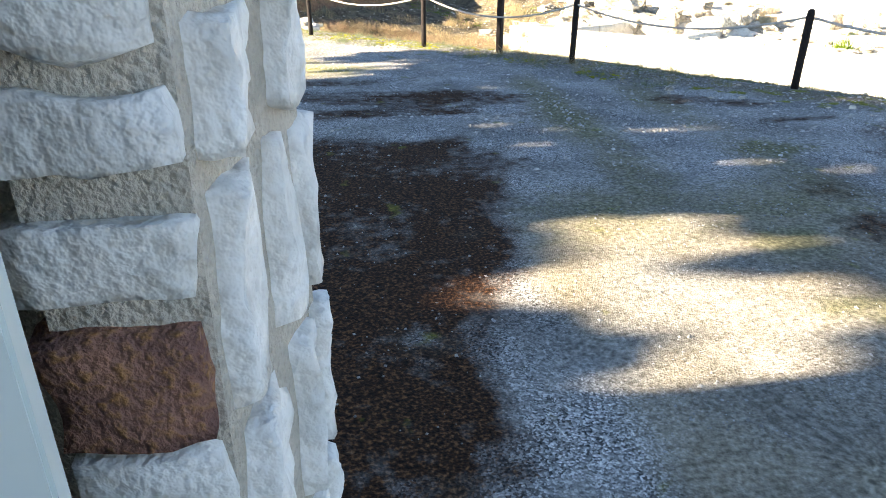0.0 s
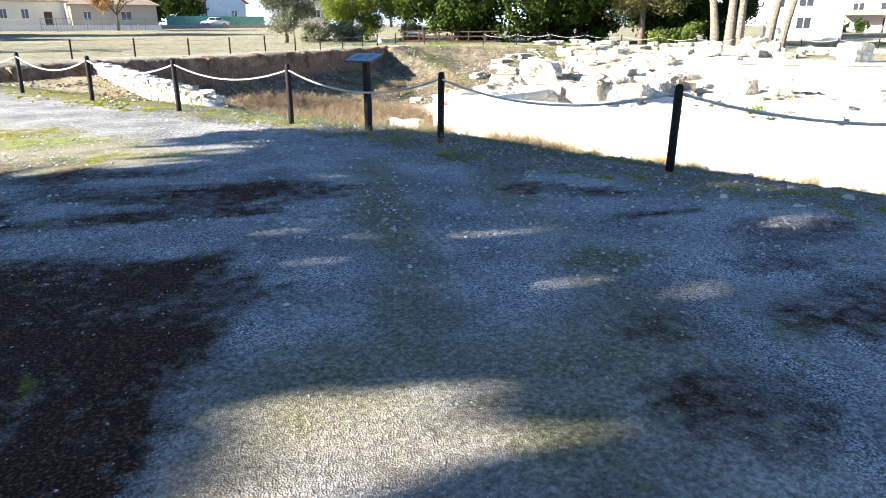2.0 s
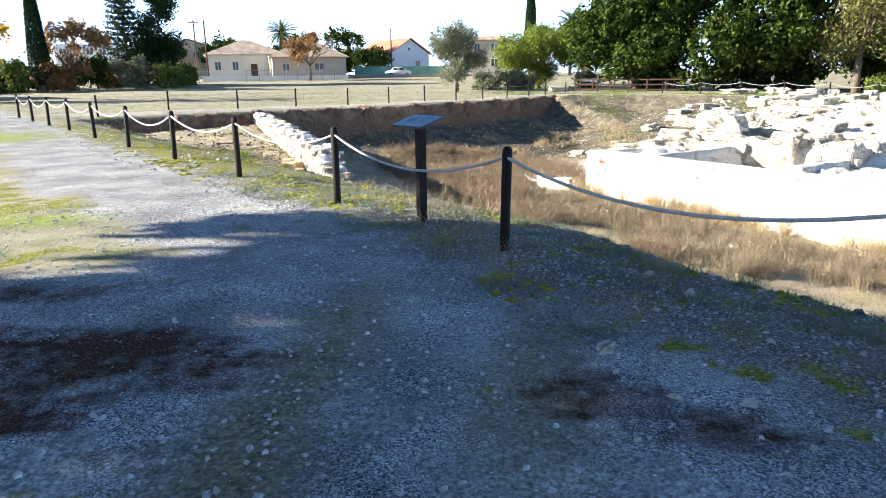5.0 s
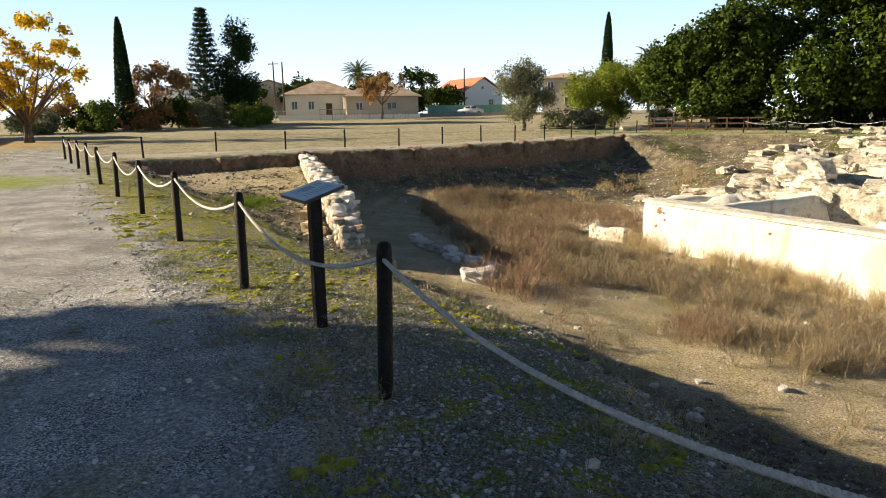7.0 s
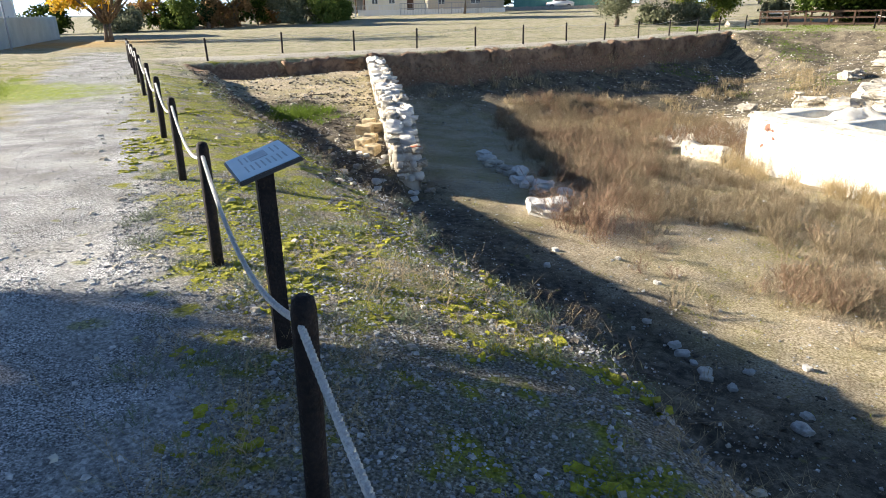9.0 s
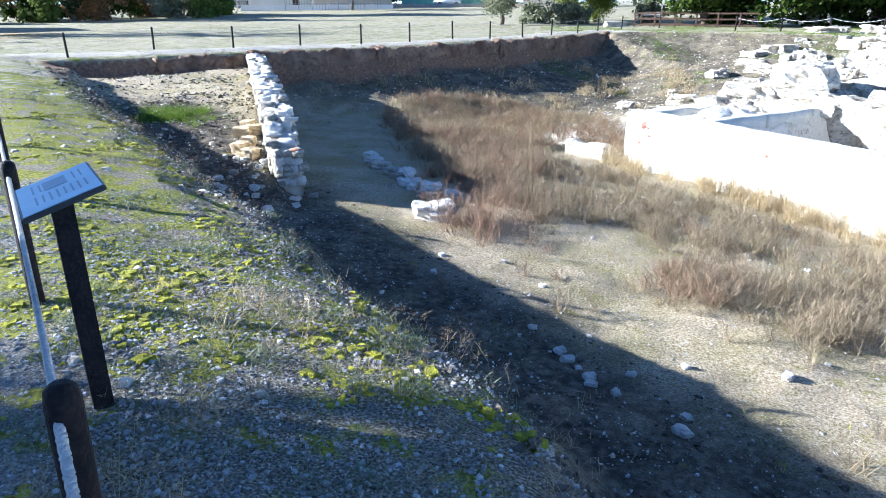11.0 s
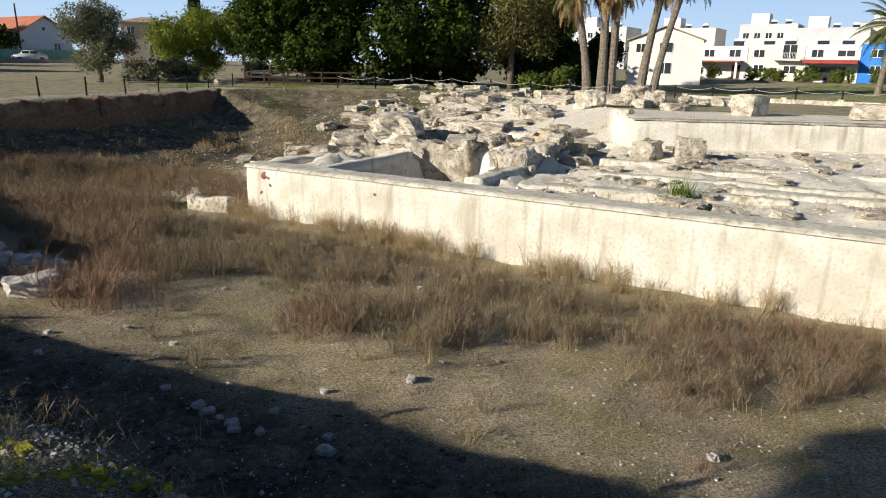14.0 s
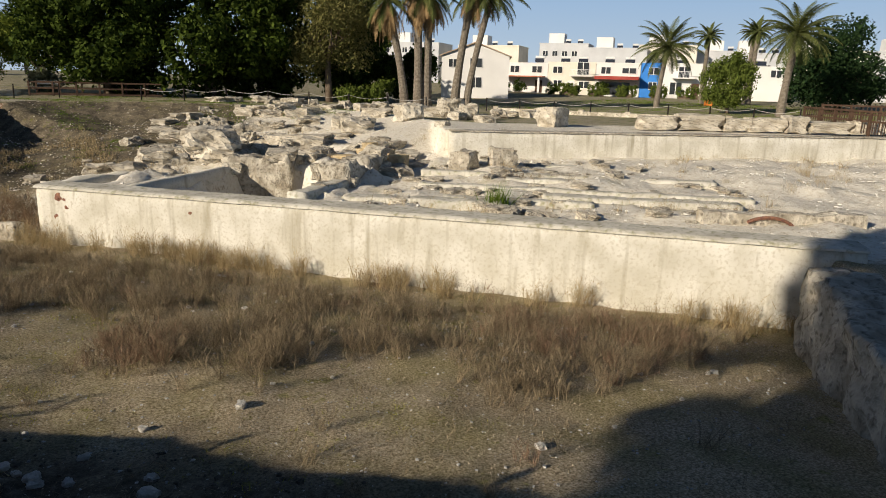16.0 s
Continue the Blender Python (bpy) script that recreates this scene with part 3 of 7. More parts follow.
    soil = mixc(patchy.outputs[0], ramp(grit, (0.34, (0.21, 0.165, 0.10)), (0.48, (0.41, 0.335, 0.215)), (0.64, (0.63, 0.54, 0.39))), ramp(grit, (0.34, (0.18, 0.15, 0.065)), (0.5, (0.33, 0.28, 0.15)), (0.66, (0.51, 0.44, 0.27))))
    rock = ramp(small, (0.3, (0.56, 0.49, 0.37)), (0.42, (0.78, 0.72, 0.60)), (0.66, (0.85, 0.81, 0.71)))
    moss = ramp(grit, (0.3, (0.08, 0.095, 0.012)), (0.5, (0.20, 0.20, 0.03)), (0.7, (0.36, 0.35, 0.045)))
    needle = ramp(tiny, (0.3, (0.014, 0.008, 0.006)), (0.52, (0.048, 0.023, 0.012)), (0.74, (0.20, 0.095, 0.04)))
    pale = ramp(tiny, (0.3, (0.38, 0.34, 0.27)), (0.7, (0.48, 0.44, 0.36)))
    grav = mixc(mask("fines", mid, 0.3), grav, ramp(grit, (0.3, (0.19, 0.165, 0.12)), (0.5, (0.33, 0.29, 0.215)), (0.68, (0.45, 0.405, 0.32))))
    tone = nt.nodes.new("ShaderNodeMapRange")
    tone.inputs[1].default_value, tone.inputs[2].default_value, tone.inputs[3].default_value, tone.inputs[4].default_value = 0.36, 0.64, 0.66, 1.16
    nt.links.new(noise_tex(1.25, 9), tone.inputs[0])
    mott = nt.nodes.new("ShaderNodeHueSaturation")
    nt.links.new(tone.outputs[0], mott.inputs["Value"])
    nt.links.new(grav, mott.inputs["Color"])
    grav = mixc(mask("film", small, 0.3), mott.outputs[0], film)
    c = mixc(mask("gravel", mid), field, grav)
    c = mixc(mask("farpath", small), c, pale)
    grn = ramp(small, (0.3, (0.13, 0.17, 0.03)), (0.6, (0.30, 0.34, 0.06)))
    c = mixc(mask("green", mid, 0.2), c, grn)
    c = mixc(mask("needle", small, 0.3), c, needle)
    c = mixc(mask("leaflitter", small, 0.3), c, ramp(tiny, (0.3, (0.30, 0.19, 0.07)), (0.7, (0.46, 0.31, 0.11))))
    c = mixc(mask("soil", small, 0.2), c, soil)
    red = ramp(small, (0.3, (0.14, 0.085, 0.055)), (0.55, (0.23, 0.145, 0.09)), (0.72, (0.31, 0.20, 0.125)))
    # slope shade painted as darker earth, also the brown scrub ground behind
    c = mixc(mask("shade_scrub", mid, 0.4), c, ramp(small, (0.3, (0.032, 0.027, 0.02)), (0.5, (0.075, 0.063, 0.046)), (0.7, (0.17, 0.145, 0.11))))
    patch = nt.nodes.new("ShaderNodeMapRange")
    patch.inputs[1].default_value, patch.inputs[2].default_value = 0.3, 0.7
    nt.links.new(noise_tex(3.2, 9), patch.inputs[0])
    c = mixc(mask("bank", mid, 0.4), c, ramp(tiny, (0.3, (0.06, 0.05, 0.034)), (0.52, (0.19, 0.165, 0.12)), (0.72, (0.42, 0.375, 0.295))))
    c = mixc(mask("moss", patch.outputs[0], 0.12), c, moss)
    c = mixc(mask("redsoil", mid, 0.25), c, red)
    gr = nt.nodes.new("ShaderNodeMapRange")
    gr.inputs[1].default_value, gr.inputs[2].default_value = 0.32, 0.68
    gr.inputs[3].default_value, gr.inputs[4].default_value = 0.72, 1.28
    nt.links.new(tiny, gr.inputs[0])
    hs = nt.nodes.new("ShaderNodeHueSaturation")
    nt.links.new(gr.outputs[0], hs.inputs["Value"])
    nt.links.new(c, hs.inputs["Color"])
    lichen = nt.nodes.new("ShaderNodeMapRange")
    lichen.inputs[1].default_value, lichen.inputs[2].default_value, lichen.inputs[4].default_value = 0.58, 0.72, 0.5
    nt.links.new(noise_tex(1.1, 8), lichen.inputs[0])
    rock = mixc(lichen.outputs[0], rock, ramp(grit, (0.35, (0.34, 0.29, 0.13)), (0.6, (0.56, 0.49, 0.30))))
    c = mixc(mask("rock", small, 0.25), hs.outputs[0], rock)
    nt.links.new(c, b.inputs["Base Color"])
    bp = nt.nodes.new("ShaderNodeBump")
    bp.inputs["Strength"].default_value, bp.inputs["Distance"].default_value = 0.45, 0.012
    ad = nt.nodes.new("ShaderNodeMath")
    ad.operation = 'ADD'
    lo = nt.nodes.new("ShaderNodeMath")
    lo.operation = 'MULTIPLY_ADD'
    lo.inputs[1].default_value = 0.3
    nt.links.new(small, lo.inputs[0])
    nt.links.new(grit, lo.inputs[2])
    nt.links.new(vor.outputs["Distance"], ad.inputs[0])
    nt.links.new(lo.outputs[0], ad.inputs[1])
    nt.links.new(ad.outputs[0], bp.inputs["Height"])
    nt.links.new(bp.outputs[0], b.inputs["Normal"])


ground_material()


# ---- walls of the dig ----
def wall_mesh(p0, p1, thick, z0, z1, rough=0.04, seg=0.25, seed=0, rag=0.0):
    """A thick worn wall from p0 to p1 (its face line); the thickness lies on the left of that way; z1 may be a function of 0..1."""
    p0, p1 = Vector((p0[0], p0[1], 0)), Vector((p1[0], p1[1], 0))
    L = (p1 - p0).length
    d = (p1 - p0) / L
    side = Vector((-d.y, d.x, 0)) * thick
    n = max(2, int(L / seg))
    topz = z1 if callable(z1) else (lambda s: z1)
    mh = max(2, int(abs(topz(0.5) - z0) / seg))
    mt = max(2, int(thick / seg))
    prof = [(0, k / mh) for k in range(mh)] + [(k / mt, 1) for k in range(mt)] + [(1, 1 - k / mh) for k in range(mh + 1)]
    bm = bmesh.new()
    rows = []
    for i in range(n + 1):
        s = i / n
        zt = topz(s) + rag * noise.noise((s * L * 0.9 + seed, seed, 0)) + 0.6 * rag * noise.noise((s * L * 2.7, seed, 5))
        row = []
        for a, b in prof:
            v = p0 + d * (s * L) + side * a
            v.z = z0 + (zt - z0) * b
            if b == 1 and a in (0, 1):
                v += side * (0.05 if a == 0 else -0.05)
                v.z -= 0.02
            q = noise.noise_vector(Vector((v.x * 1.3 + seed, v.y * 1.3, v.z * 1.3))) * rough + noise.noise_vector(v * 4.1) * rough * 0.6 + noise.noise_vector(v * 10.3) * rough * 0.3
            row.append(bm.verts.new(v + q))
        rows.append(row)
    for a, b in zip(rows, rows[1:]):
        for k in range(len(prof) - 1):
            bm.faces.new((a[k], b[k], b[k + 1], a[k + 1]))
    bm.faces.new(rows[0])
    bm.faces.new(rows[-1][::-1])
    bmesh.ops.recalc_face_normals(bm, faces=bm.faces)
    return bm


def setting(name, bm, m, label, category, smooth_=True):
    return tagged(link(name, bm, m, None, "", smooth_), label, category, kind="structure")


basin = setting("wall_basin", wall_mesh(W(0, 0), W(20.6, 0), 0.95, -3.3, -1.36, 0.016, 0.2, 1), M_PLASTER, "long weathered cream plastered basin wall", "wall")
part("wall_cap", wall_mesh(W(-0.05, -0.025), W(20.6, -0.025), 0.95, -1.40, -1.31, 0.010, 0.1, 2, 0.012), M_CAP, basin, "mossy worn mortar cap")
setting("wall_basin_end", wall_mesh(W(0, 0.95), W(-0.2, 6.5), 0.8, -3.0, lambda s: -1.40 - 0.15 * s, 0.06, 0.25, 4, 0.08), M_PLASTER, "short return of the plastered basin wall", "wall")
# dark brown lumps stand in for the shade inside holes in the plaster
for k, (u, z, s) in enumerate(((0.75, -1.62, 0.13), (0.95, -1.68, 0.10), (1.0, -1.9, 0.09), (0.6, -2.15, 0.1), (4.9, -1.75, 0.07), (5.1, -1.76, 0.06), (8.6, -1.85, 0.09), (8.9, -2.0, 0.06), (11.0, -1.9, 0.05), (13.2, -2.1, 0.06))):
    bm = bmesh.new()
    bmesh.ops.create_icosphere(bm, subdivisions=2, radius=s * 1.2, matrix=Matrix.Translation(W(u, 0.03, z)) @ pose(0, 0, 0, 0, 0, -54) @ Matrix.Diagonal((1, 0.3, 0.8, 1)))
    for v in bm.verts:
        v.co += noise.noise_vector(v.co * 14) * s * 0.25
    part("hole", bm, M_BROWN_STONE, basin, "dark lump standing in for the shade of a hole")
divider = setting("wall_divider", wall_mesh((8.0, 6.6), (16.3, 12.05), -1.1, -3.3, -1.42, 0.14, 0.10, 8, 0.12), M_LIME, "worn plastered dividing wall in the shade", "wall")
terrace = setting("wall_terrace", wall_mesh((21.3, 28.6), (39.5, 17.0), 0.8, -1.9, -0.24, 0.03, 0.3, 12, 0.02), M_PLASTER, "long pale plastered terrace wall", "wall")
part("wall_cap", wall_mesh((21.3, 28.56), (39.5, 16.96), 0.85, -0.26, -0.2, 0.02, 0.3, 13), M_LIME, terrace, "pale mortar edge", True)
setting("wall_room", wall_mesh(W(2.45, 0.95), W(2.45, 7.0), 0.4, -2.8, -1.34, 0.03, 0.22, 15, 0.03), M_PLASTER, "plastered side wall of the sunken room", "wall")
MASONRY = [(2.4, 7.0, 7.6, 7.2, 0.9, -0.95, 0.3), (7.5, 1.5, 7.6, 4.2, 0.6, -1.25, 0.1), (7.6, 4.2, 7.5, 7.6, 1.1, -0.70, 0.5), (-0.6, 5.0, 1.9, 6.6, 1.3, -0.85, 0.55), (2.0, 5.9, 4.4, 6.4, 1.2, -0.75, 0.5),
           (0.4, 8.2, 4.2, 9.6, 1.0, -1.0, 0.4), (4.5, 8.9, 5.4, 13.0, 0.8, -0.95, 0.3), (-2.2, 7.5, -1.6, 12.0, 0.7, -1.2, 0.2), (-4.0, 13.6, 1.4, 15.2, 0.7, -1.0, 0.25),
           (1.0, 12.0, 5.8, 14.4, 0.8, -0.95, 0.25), (-7.5, 17.5, -2.0, 20.4, 0.7, -0.75, 0.25), (-1.0, 18.2, 4.0, 21.2, 0.7, -0.7, 0.25), (-4.0, 22.6, 3.0, 26.0, 0.7, -0.5, 0.25),
           (-11.0, 23.0, -6.0, 25.5, 0.7, -0.55, 0.2), (9.5, 5.2, 19.5, 6.1, 0.5, -1.36, 0.06), (8.8, 7.8, 18.8, 9.0, 0.6, -1.30, 0.08), (10.8, 3.4, 15.0, 3.9, 0.5, -1.42, 0.08), (8.2, 2.2, 12.6, 2.9, 0.7, -1.40, 0.10), (13.5, 4.4, 19.0, 4.9, 0.8, -1.38, 0.10), (9.0, 10.6, 17.0, 11.4, 0.6, -1.28, 0.12), (12.0, 6.9, 14.6, 7.3, 0.7, -1.30, 0.12)]


# ---- cut earth face below the far path ----
BANK = [(-11.6, 33.4), (-9.0, 36.4), (-4.0, 39.5), (1.4, 45.7), (8.6, 56.8)]
for k, (a, b) in enumerate(zip(BANK, BANK[1:])):
    d = Vector((b[0] - a[0], b[1] - a[1])).normalized()
    o = Vector((d.y, -d.x)) * 0.22
    setting("bank_face_%d" % (k + 1), wall_mesh((a[0] + o.x, a[1] + o.y), (b[0] + o.x, b[1] + o.y), 0.5, -2.2, -0.19, 0.17, 0.11, 90 + 7 * k, 0.08), M_SCARP, "crumbling cut face of reddish brown earth", "earth bank")


# ---- rocks and blocks ----
def rock_mesh(name, seed, blocky=0.6, cuts=3, rough=0.16):
    """A broken stone: a block worn round by `blocky`, with ridges and pits."""
    bm = bmesh.new()
    bmesh.ops.create_cube(bm, size=1)
    bmesh.ops.subdivide_edges(bm, edges=bm.edges, cuts=cuts, use_grid_fill=True)
    o = Vector((seed * 3.1, seed, seed * 0.7))
    for v in bm.verts:
        s = v.co.normalized() * 0.58
        v.co = v.co * blocky + s * (1 - blocky)
        d = v.co.normalized()
        ridge = 0.0
        for f, a in ((1.6, 1.0), (3.7, 0.55), (8.3, 0.33)):
            ridge += a * (0.35 - abs(noise.noise(v.co * f + o)) * 1.6)
        v.co += d * ridge * rough * 0.9 + noise.noise_vector(v.co * 1.4 + o) * rough * 0.7
        v.co.z += 0.5
    for f in bm.faces:
        f.smooth = False
    me = bpy.data.meshes.new(name)
    bm.to_mesh(me)
    bm.free()
    return me


def mesh_set(name, n, material, **k):
    out = []
    for i in range(n):
        me = rock_mesh(name, i + 1.37 * k.get("rough", 0.1) * 100, **k)
        me.materials.append(material)
        out.append(me)
    return out


BLOCKS = mesh_set("block", 9, M_LIME, blocky=0.92, cuts=5, rough=0.17)
BOULDERS = mesh_set("boulder", 9, M_LIME, blocky=0.7, cuts=6, rough=0.28)
YBLOCKS = mesh_set("yellow_block", 3, M_LIME_Y, blocky=0.92, cuts=5, rough=0.12)
WROCKS = mesh_set("white_rock", 4, M_WHITE_STONE, blocky=0.6, cuts=5, rough=0.24)


def place(name, me, x, y, sx, sy, sz, rz, label, category, group, sink=0.12, z=None):
    ob = new(name, me)
    z = hgt(x, y) if z is None else z
    ob.matrix_world = pose(x, y, z - sink * sz, 0, 0, rz) @ Matrix.Diagonal((sx, sy, sz, 1))
    return tagged(ob, label, category, group)


rw = random.Random(6)
for k, (u0, n0, u1, n1, th, zt, rag) in enumerate(MASONRY):
    low = zt < -1.2
    wall = setting("wall_ruin_%d" % (k + 1), wall_mesh(W(u0, n0), W(u1, n1), th, -2.7, zt - (0.02 if low else 0.22), 0.025 if low else 0.12, 0.11, 20 + k, rag * 0.5 if low else rag), M_CAP if low else M_LIME, "low ruined limestone masonry wall", "ruined wall", True)
    a, b_ = W(u0, n0), W(u1, n1)
    d = (b_ - a).normalized()
    side = Vector((-d.y, d.x, 0))
    ang = math.degrees(math.atan2(d.y, d.x))
    pos, L = 0.0, (b_ - a).length
    while pos < L:
        s = rw.uniform(0.35, 1.1)
        if rw.random() < (0.12 if low else 0.42):
            c = a + d * (pos + s / 2) + side * (th * rw.uniform(0.3, 0.7))
            h = rw.uniform(0.15, 0.36) if not low else rw.uniform(0.1, 0.2)
            ob = new("stone", rw.choice(BLOCKS + BOULDERS[:3]))
            ob.matrix_world = pose(c.x, c.y, zt - 0.3 - 0.1 * h + rw.uniform(-0.06, 0.08), rw.uniform(-7, 7), rw.uniform(-7, 7), ang + rw.uniform(-14, 14)) @ Matrix.Diagonal((s, th * rw.uniform(0.6, 1.05), h + 0.12, 1))
            ob.parent = wall
        if not low and rw.random() < 0.3:
            for sd in (-0.02, 1.02):
                c = a + d * (pos + s / 2) + side * (th * sd)
                ob = new("stone", rw.choice(BLOCKS))
                ob.matrix_world = pose(c.x, c.y, zt - rw.uniform(0.55, 0.9), rw.uniform(-6, 6), rw.uniform(-6, 6), ang + rw.uniform(-8, 8)) @ Matrix.Diagonal((s * 0.9, 0.3, rw.uniform(0.25, 0.45), 1))
                ob.parent = wall
        pos += s
rng = random.Random(5)
for k in range(96):
    u, n = rng.uniform(-13, 8.5), 7.0 + 24 * rng.random() ** 0.8
    if u < -13 + 0.35 * (31 - n) * 0.4:
        continue
    p = W(u, n)
    s = rng.uniform(0.45, 1.25)
    place("limestone_block", rng.choice(BLOCKS + BOULDERS), p.x, p.y, s * rng.uniform(0.8, 1.6), s * rng.uniform(0.7, 1.2), s * rng.uniform(0.32, 0.62), rng.uniform(0, 360), "weathered pale limestone block among the ruins", "stone block", "stone blocks in the ruins", 0.2)
for k in range(80):
    u, n = rng.uniform(8.5, 19.5), rng.uniform(1.6, 12.5)
    p = W(u, n)
    s = rng.uniform(0.12, 0.42)
    place("limestone_fragment", rng.choice(BOULDERS), p.x, p.y, s * 1.6, s, s * 0.5, rng.uniform(0, 360), "broken limestone fragment lying on the basin floor", "stone", "fragments on the basin floor", 0.25)
for u, n, s, h in ((-0.5, 5.2, 1.7, 1.1), (1.0, 6.8, 1.6, 1.0), (3.4, 8.9, 1.4, 0.7), (-6.5, 14.0, 1.2, 0.5), (2.6, 17.0, 1.4, 0.8), (4.4, 20.0, 1.3, 0.9), (5.6, 24.5, 1.5, 1.2), (7.0, 23.0, 1.1, 0.9)):
    p = W(u, n)
    place("limestone_boulder", rng.choice(BOULDERS), p.x, p.y, s, s * 0.9, h, rng.uniform(0, 360), "large eroded limestone boulder of the ruin", "boulder", "large boulders in the ruins")
for k in range(22):                                     # heap of broken pieces behind the long wall
    p = W(13.2 + rng.gauss(0, 0.55), 2.0 + rng.gauss(0, 0.35))
    s = rng.uniform(0.14, 0.42)
    place("limestone_fragment", rng.choice(BOULDERS + BLOCKS), p.x, p.y, s * 1.3, s, s * 0.6, rng.uniform(0, 360), "broken limestone fragment in a small heap", "stone", "fragments on the basin floor", 0.15)
for u, n, s, h, r in ((10.0, 9.5, 0.95, 0.75, 20), (11.3, 9.9, 1.05, 0.8, 60)):
    p = W(u, n)
    place("white_stone_block", BLOCKS[3], p.x, p.y, s, s * 0.8, h, r, "pale squared stone block on the basin floor", "stone block", "pair of pale blocks")
for du, dn, z, sx, sz in ((0, 0, 0, 1.0, 0.34), (0.9, 0.1, 0, 0.8, 0.34), (1.6, -0.1, 0, 0.6, 0.5), (0.2, 0.2, 0.34, 0.6, 0.3), (0.9, 0.3, 0.34, 0.6, 0.3), (0.3, 0.3, 0.62, 0.45, 0.25), (-0.9, 0.6, 0, 0.9, 0.3)):
    p = W(6.0 + du, 9.0 + dn)
    place("yellow_stone_block", rng.choice(YBLOCKS), p.x, p.y, sx, 0.6, sz, -54 + rng.uniform(-8, 8), "squared yellow sandstone block stacked in the ruins", "stone block", "yellow block stack", 0.0, hgt(*W(6, 9).xy) - 0.05 + z)
for k in range(17):
    t = k / 16
    x, y = 22.5 + 12.5 * t + rng.uniform(-1, 1), 54.5 - 16 * t + rng.uniform(-2, 2)
    s = rng.uniform(0.5, 1.05)
    place("standing_stone", rng.choice(BOULDERS + BLOCKS[:3]), x, y, s, s * 0.8, s * rng.uniform(0.45, 0.8), rng.uniform(0, 360), "pale upright stone at the back of the ruins", "stone block", "upright stones at the back")
place("standing_boulder", BLOCKS[4], 29.6, 30.4, 1.6, 1.1, 0.95, 15, "big rough stone block on the terrace", "boulder", "", 0.1, -0.28)
pd = Vector((41.2 - 32.9, 20.0 - 26.8, 0)).normalized()
pos = 0.0
while pos < 13.5:
    s = rng.uniform(1.1, 2.6)
    c = Vector((32.6, 27.2, 0)) + pd * (pos + s / 2)
    place("parapet_block", rng.choice(BLOCKS), c.x, c.y, s, 0.8, rng.uniform(0.55, 0.85), math.degrees(math.atan2(pd.y, pd.x)) + rng.uniform(-3, 3), "large weathered block in the terrace parapet row", "stone block", "parapet blocks", 0.05, -0.28)
    pos += s + 0.03
niche = setting("wall_niche", wall_mesh((18.6, 15.5), (22.0, 13.0), 0.5, -2.0, -1.22, 0.05, 0.18, 71, 0.06), M_LIME, "low wall with a blocked arched niche", "ruined wall", False)
bm = bmesh.new()
nd = Vector((22.0 - 18.6, 13.0 - 15.5, 0)).normalized()
tube(bm, [Vector((19.5, 14.84, 0)) + nd * (q * 1.15) + Vector((-nd.y, nd.x, 0)) * -0.05 + Vector((0, 0, -1.62 + 0.30 * math.sin(math.pi * min(1.0, 0.12 + q * 0.85)) ** 0.5)) for q in [k / 12 for k in range(13)]], [0.045] * 13, 6)
part("arch_edge", bm, M_BROWN_STONE, niche, "rusty brown brick edge of the arch")
place("white_rock", WROCKS[0], 1.45, 19.8, 0.75, 0.5, 0.36, 10, "white rock lying at the foot of the slope", "rock", "", 0.1)
for x, y, s in ((4.79, 12.97, 0.17), (4.0, 14.0, 0.15), (4.25, 13.7, 0.12), (6.3, 14.48, 0.15), (1.0, 22.4, 0.45), (1.6, 22.0, 0.35), (0.2, 23.6, 0.5), (-0.5, 24.6, 0.35), (0.9, 21.8, 0.25)):
    place("pale_stone", rng.choice(WROCKS), x, y, s, s * 0.75, s * 0.5, rng.uniform(0, 360), "pale stone lying on the pit floor", "stone", "loose stones in the pit", 0.2)
for x, y in ((-1.18, 25.69), (-0.9, 25.1), (-0.59, 24.51), (-0.22, 23.85), (0.05, 23.4), (0.3, 22.89), (0.5, 22.5), (0.67, 22.12), (1.0, 21.42), (3.93, 14.19), (4.09, 13.84), (3.36, 15.08), (3.62, 14.58), (3.8, 14.4)):
    s = rng.uniform(0.22, 0.46) if y > 18 else rng.uniform(0.08, 0.15)
    place("row_stone", rng.choice(WROCKS + BOULDERS[:2]), x + rng.uniform(-.1, .1), y, s * 1.2, s * 0.8, s * 0.55, rng.uniform(0, 360), "weathered stone in a low row on the pit floor", "stone", "row of stones in the pit", 0.2)
for k in range(70):
    x, y = rng.uniform(1, 14), rng.uniform(11.5, 24)
    p = np.array((x, y)) - WC
    if p @ ND > -1 or p @ ND < -12:
        continue
    s = rng.uniform(0.05, 0.12)
    place("loose_stone", rng.choice(WROCKS), x, y, s, s * 0.8, s * 0.6, rng.uniform(0, 360), "small pale stone on the pit floor", "stone", "loose stones in the pit", 0.2)
for a, b, sx, sz in ((W(-2.0, -0.7), W(-0.5, -0.3), 0.4, 0.58), (W(-2.8, 1.2), W(-0.5, 2.2), 0.5, 0.35), (W(-5.2, 3.4), W(-2.0, 4.6), 0.6, 0.4)):
    setting("wall_fragment", wall_mesh(a.xy, b.xy, sx, -3.4, -2.95 + sz, 0.05, 0.12, 50 + sz, 0.12), M_LIME, "low stub of a limestone wall", "ruined wall")


# ---- rubble wall with its stones ----
def stone_bm(seed):
    bm = bmesh.new()
    bmesh.ops.create_cube(bm, size=1)
    bmesh.ops.subdivide_edges(bm, edges=bm.edges, cuts=1, use_grid_fill=True)
    for v in bm.verts:
        v.co = v.co * 0.62 + v.co.normalized() * 0.5 * 0.42
        v.co += noise.noise_vector(v.co * 2.1 + Vector((seed * 5.1, 0, seed))) * 0.17
    for f in bm.faces:
        f.smooth = seed % 3 != 0
    return bm


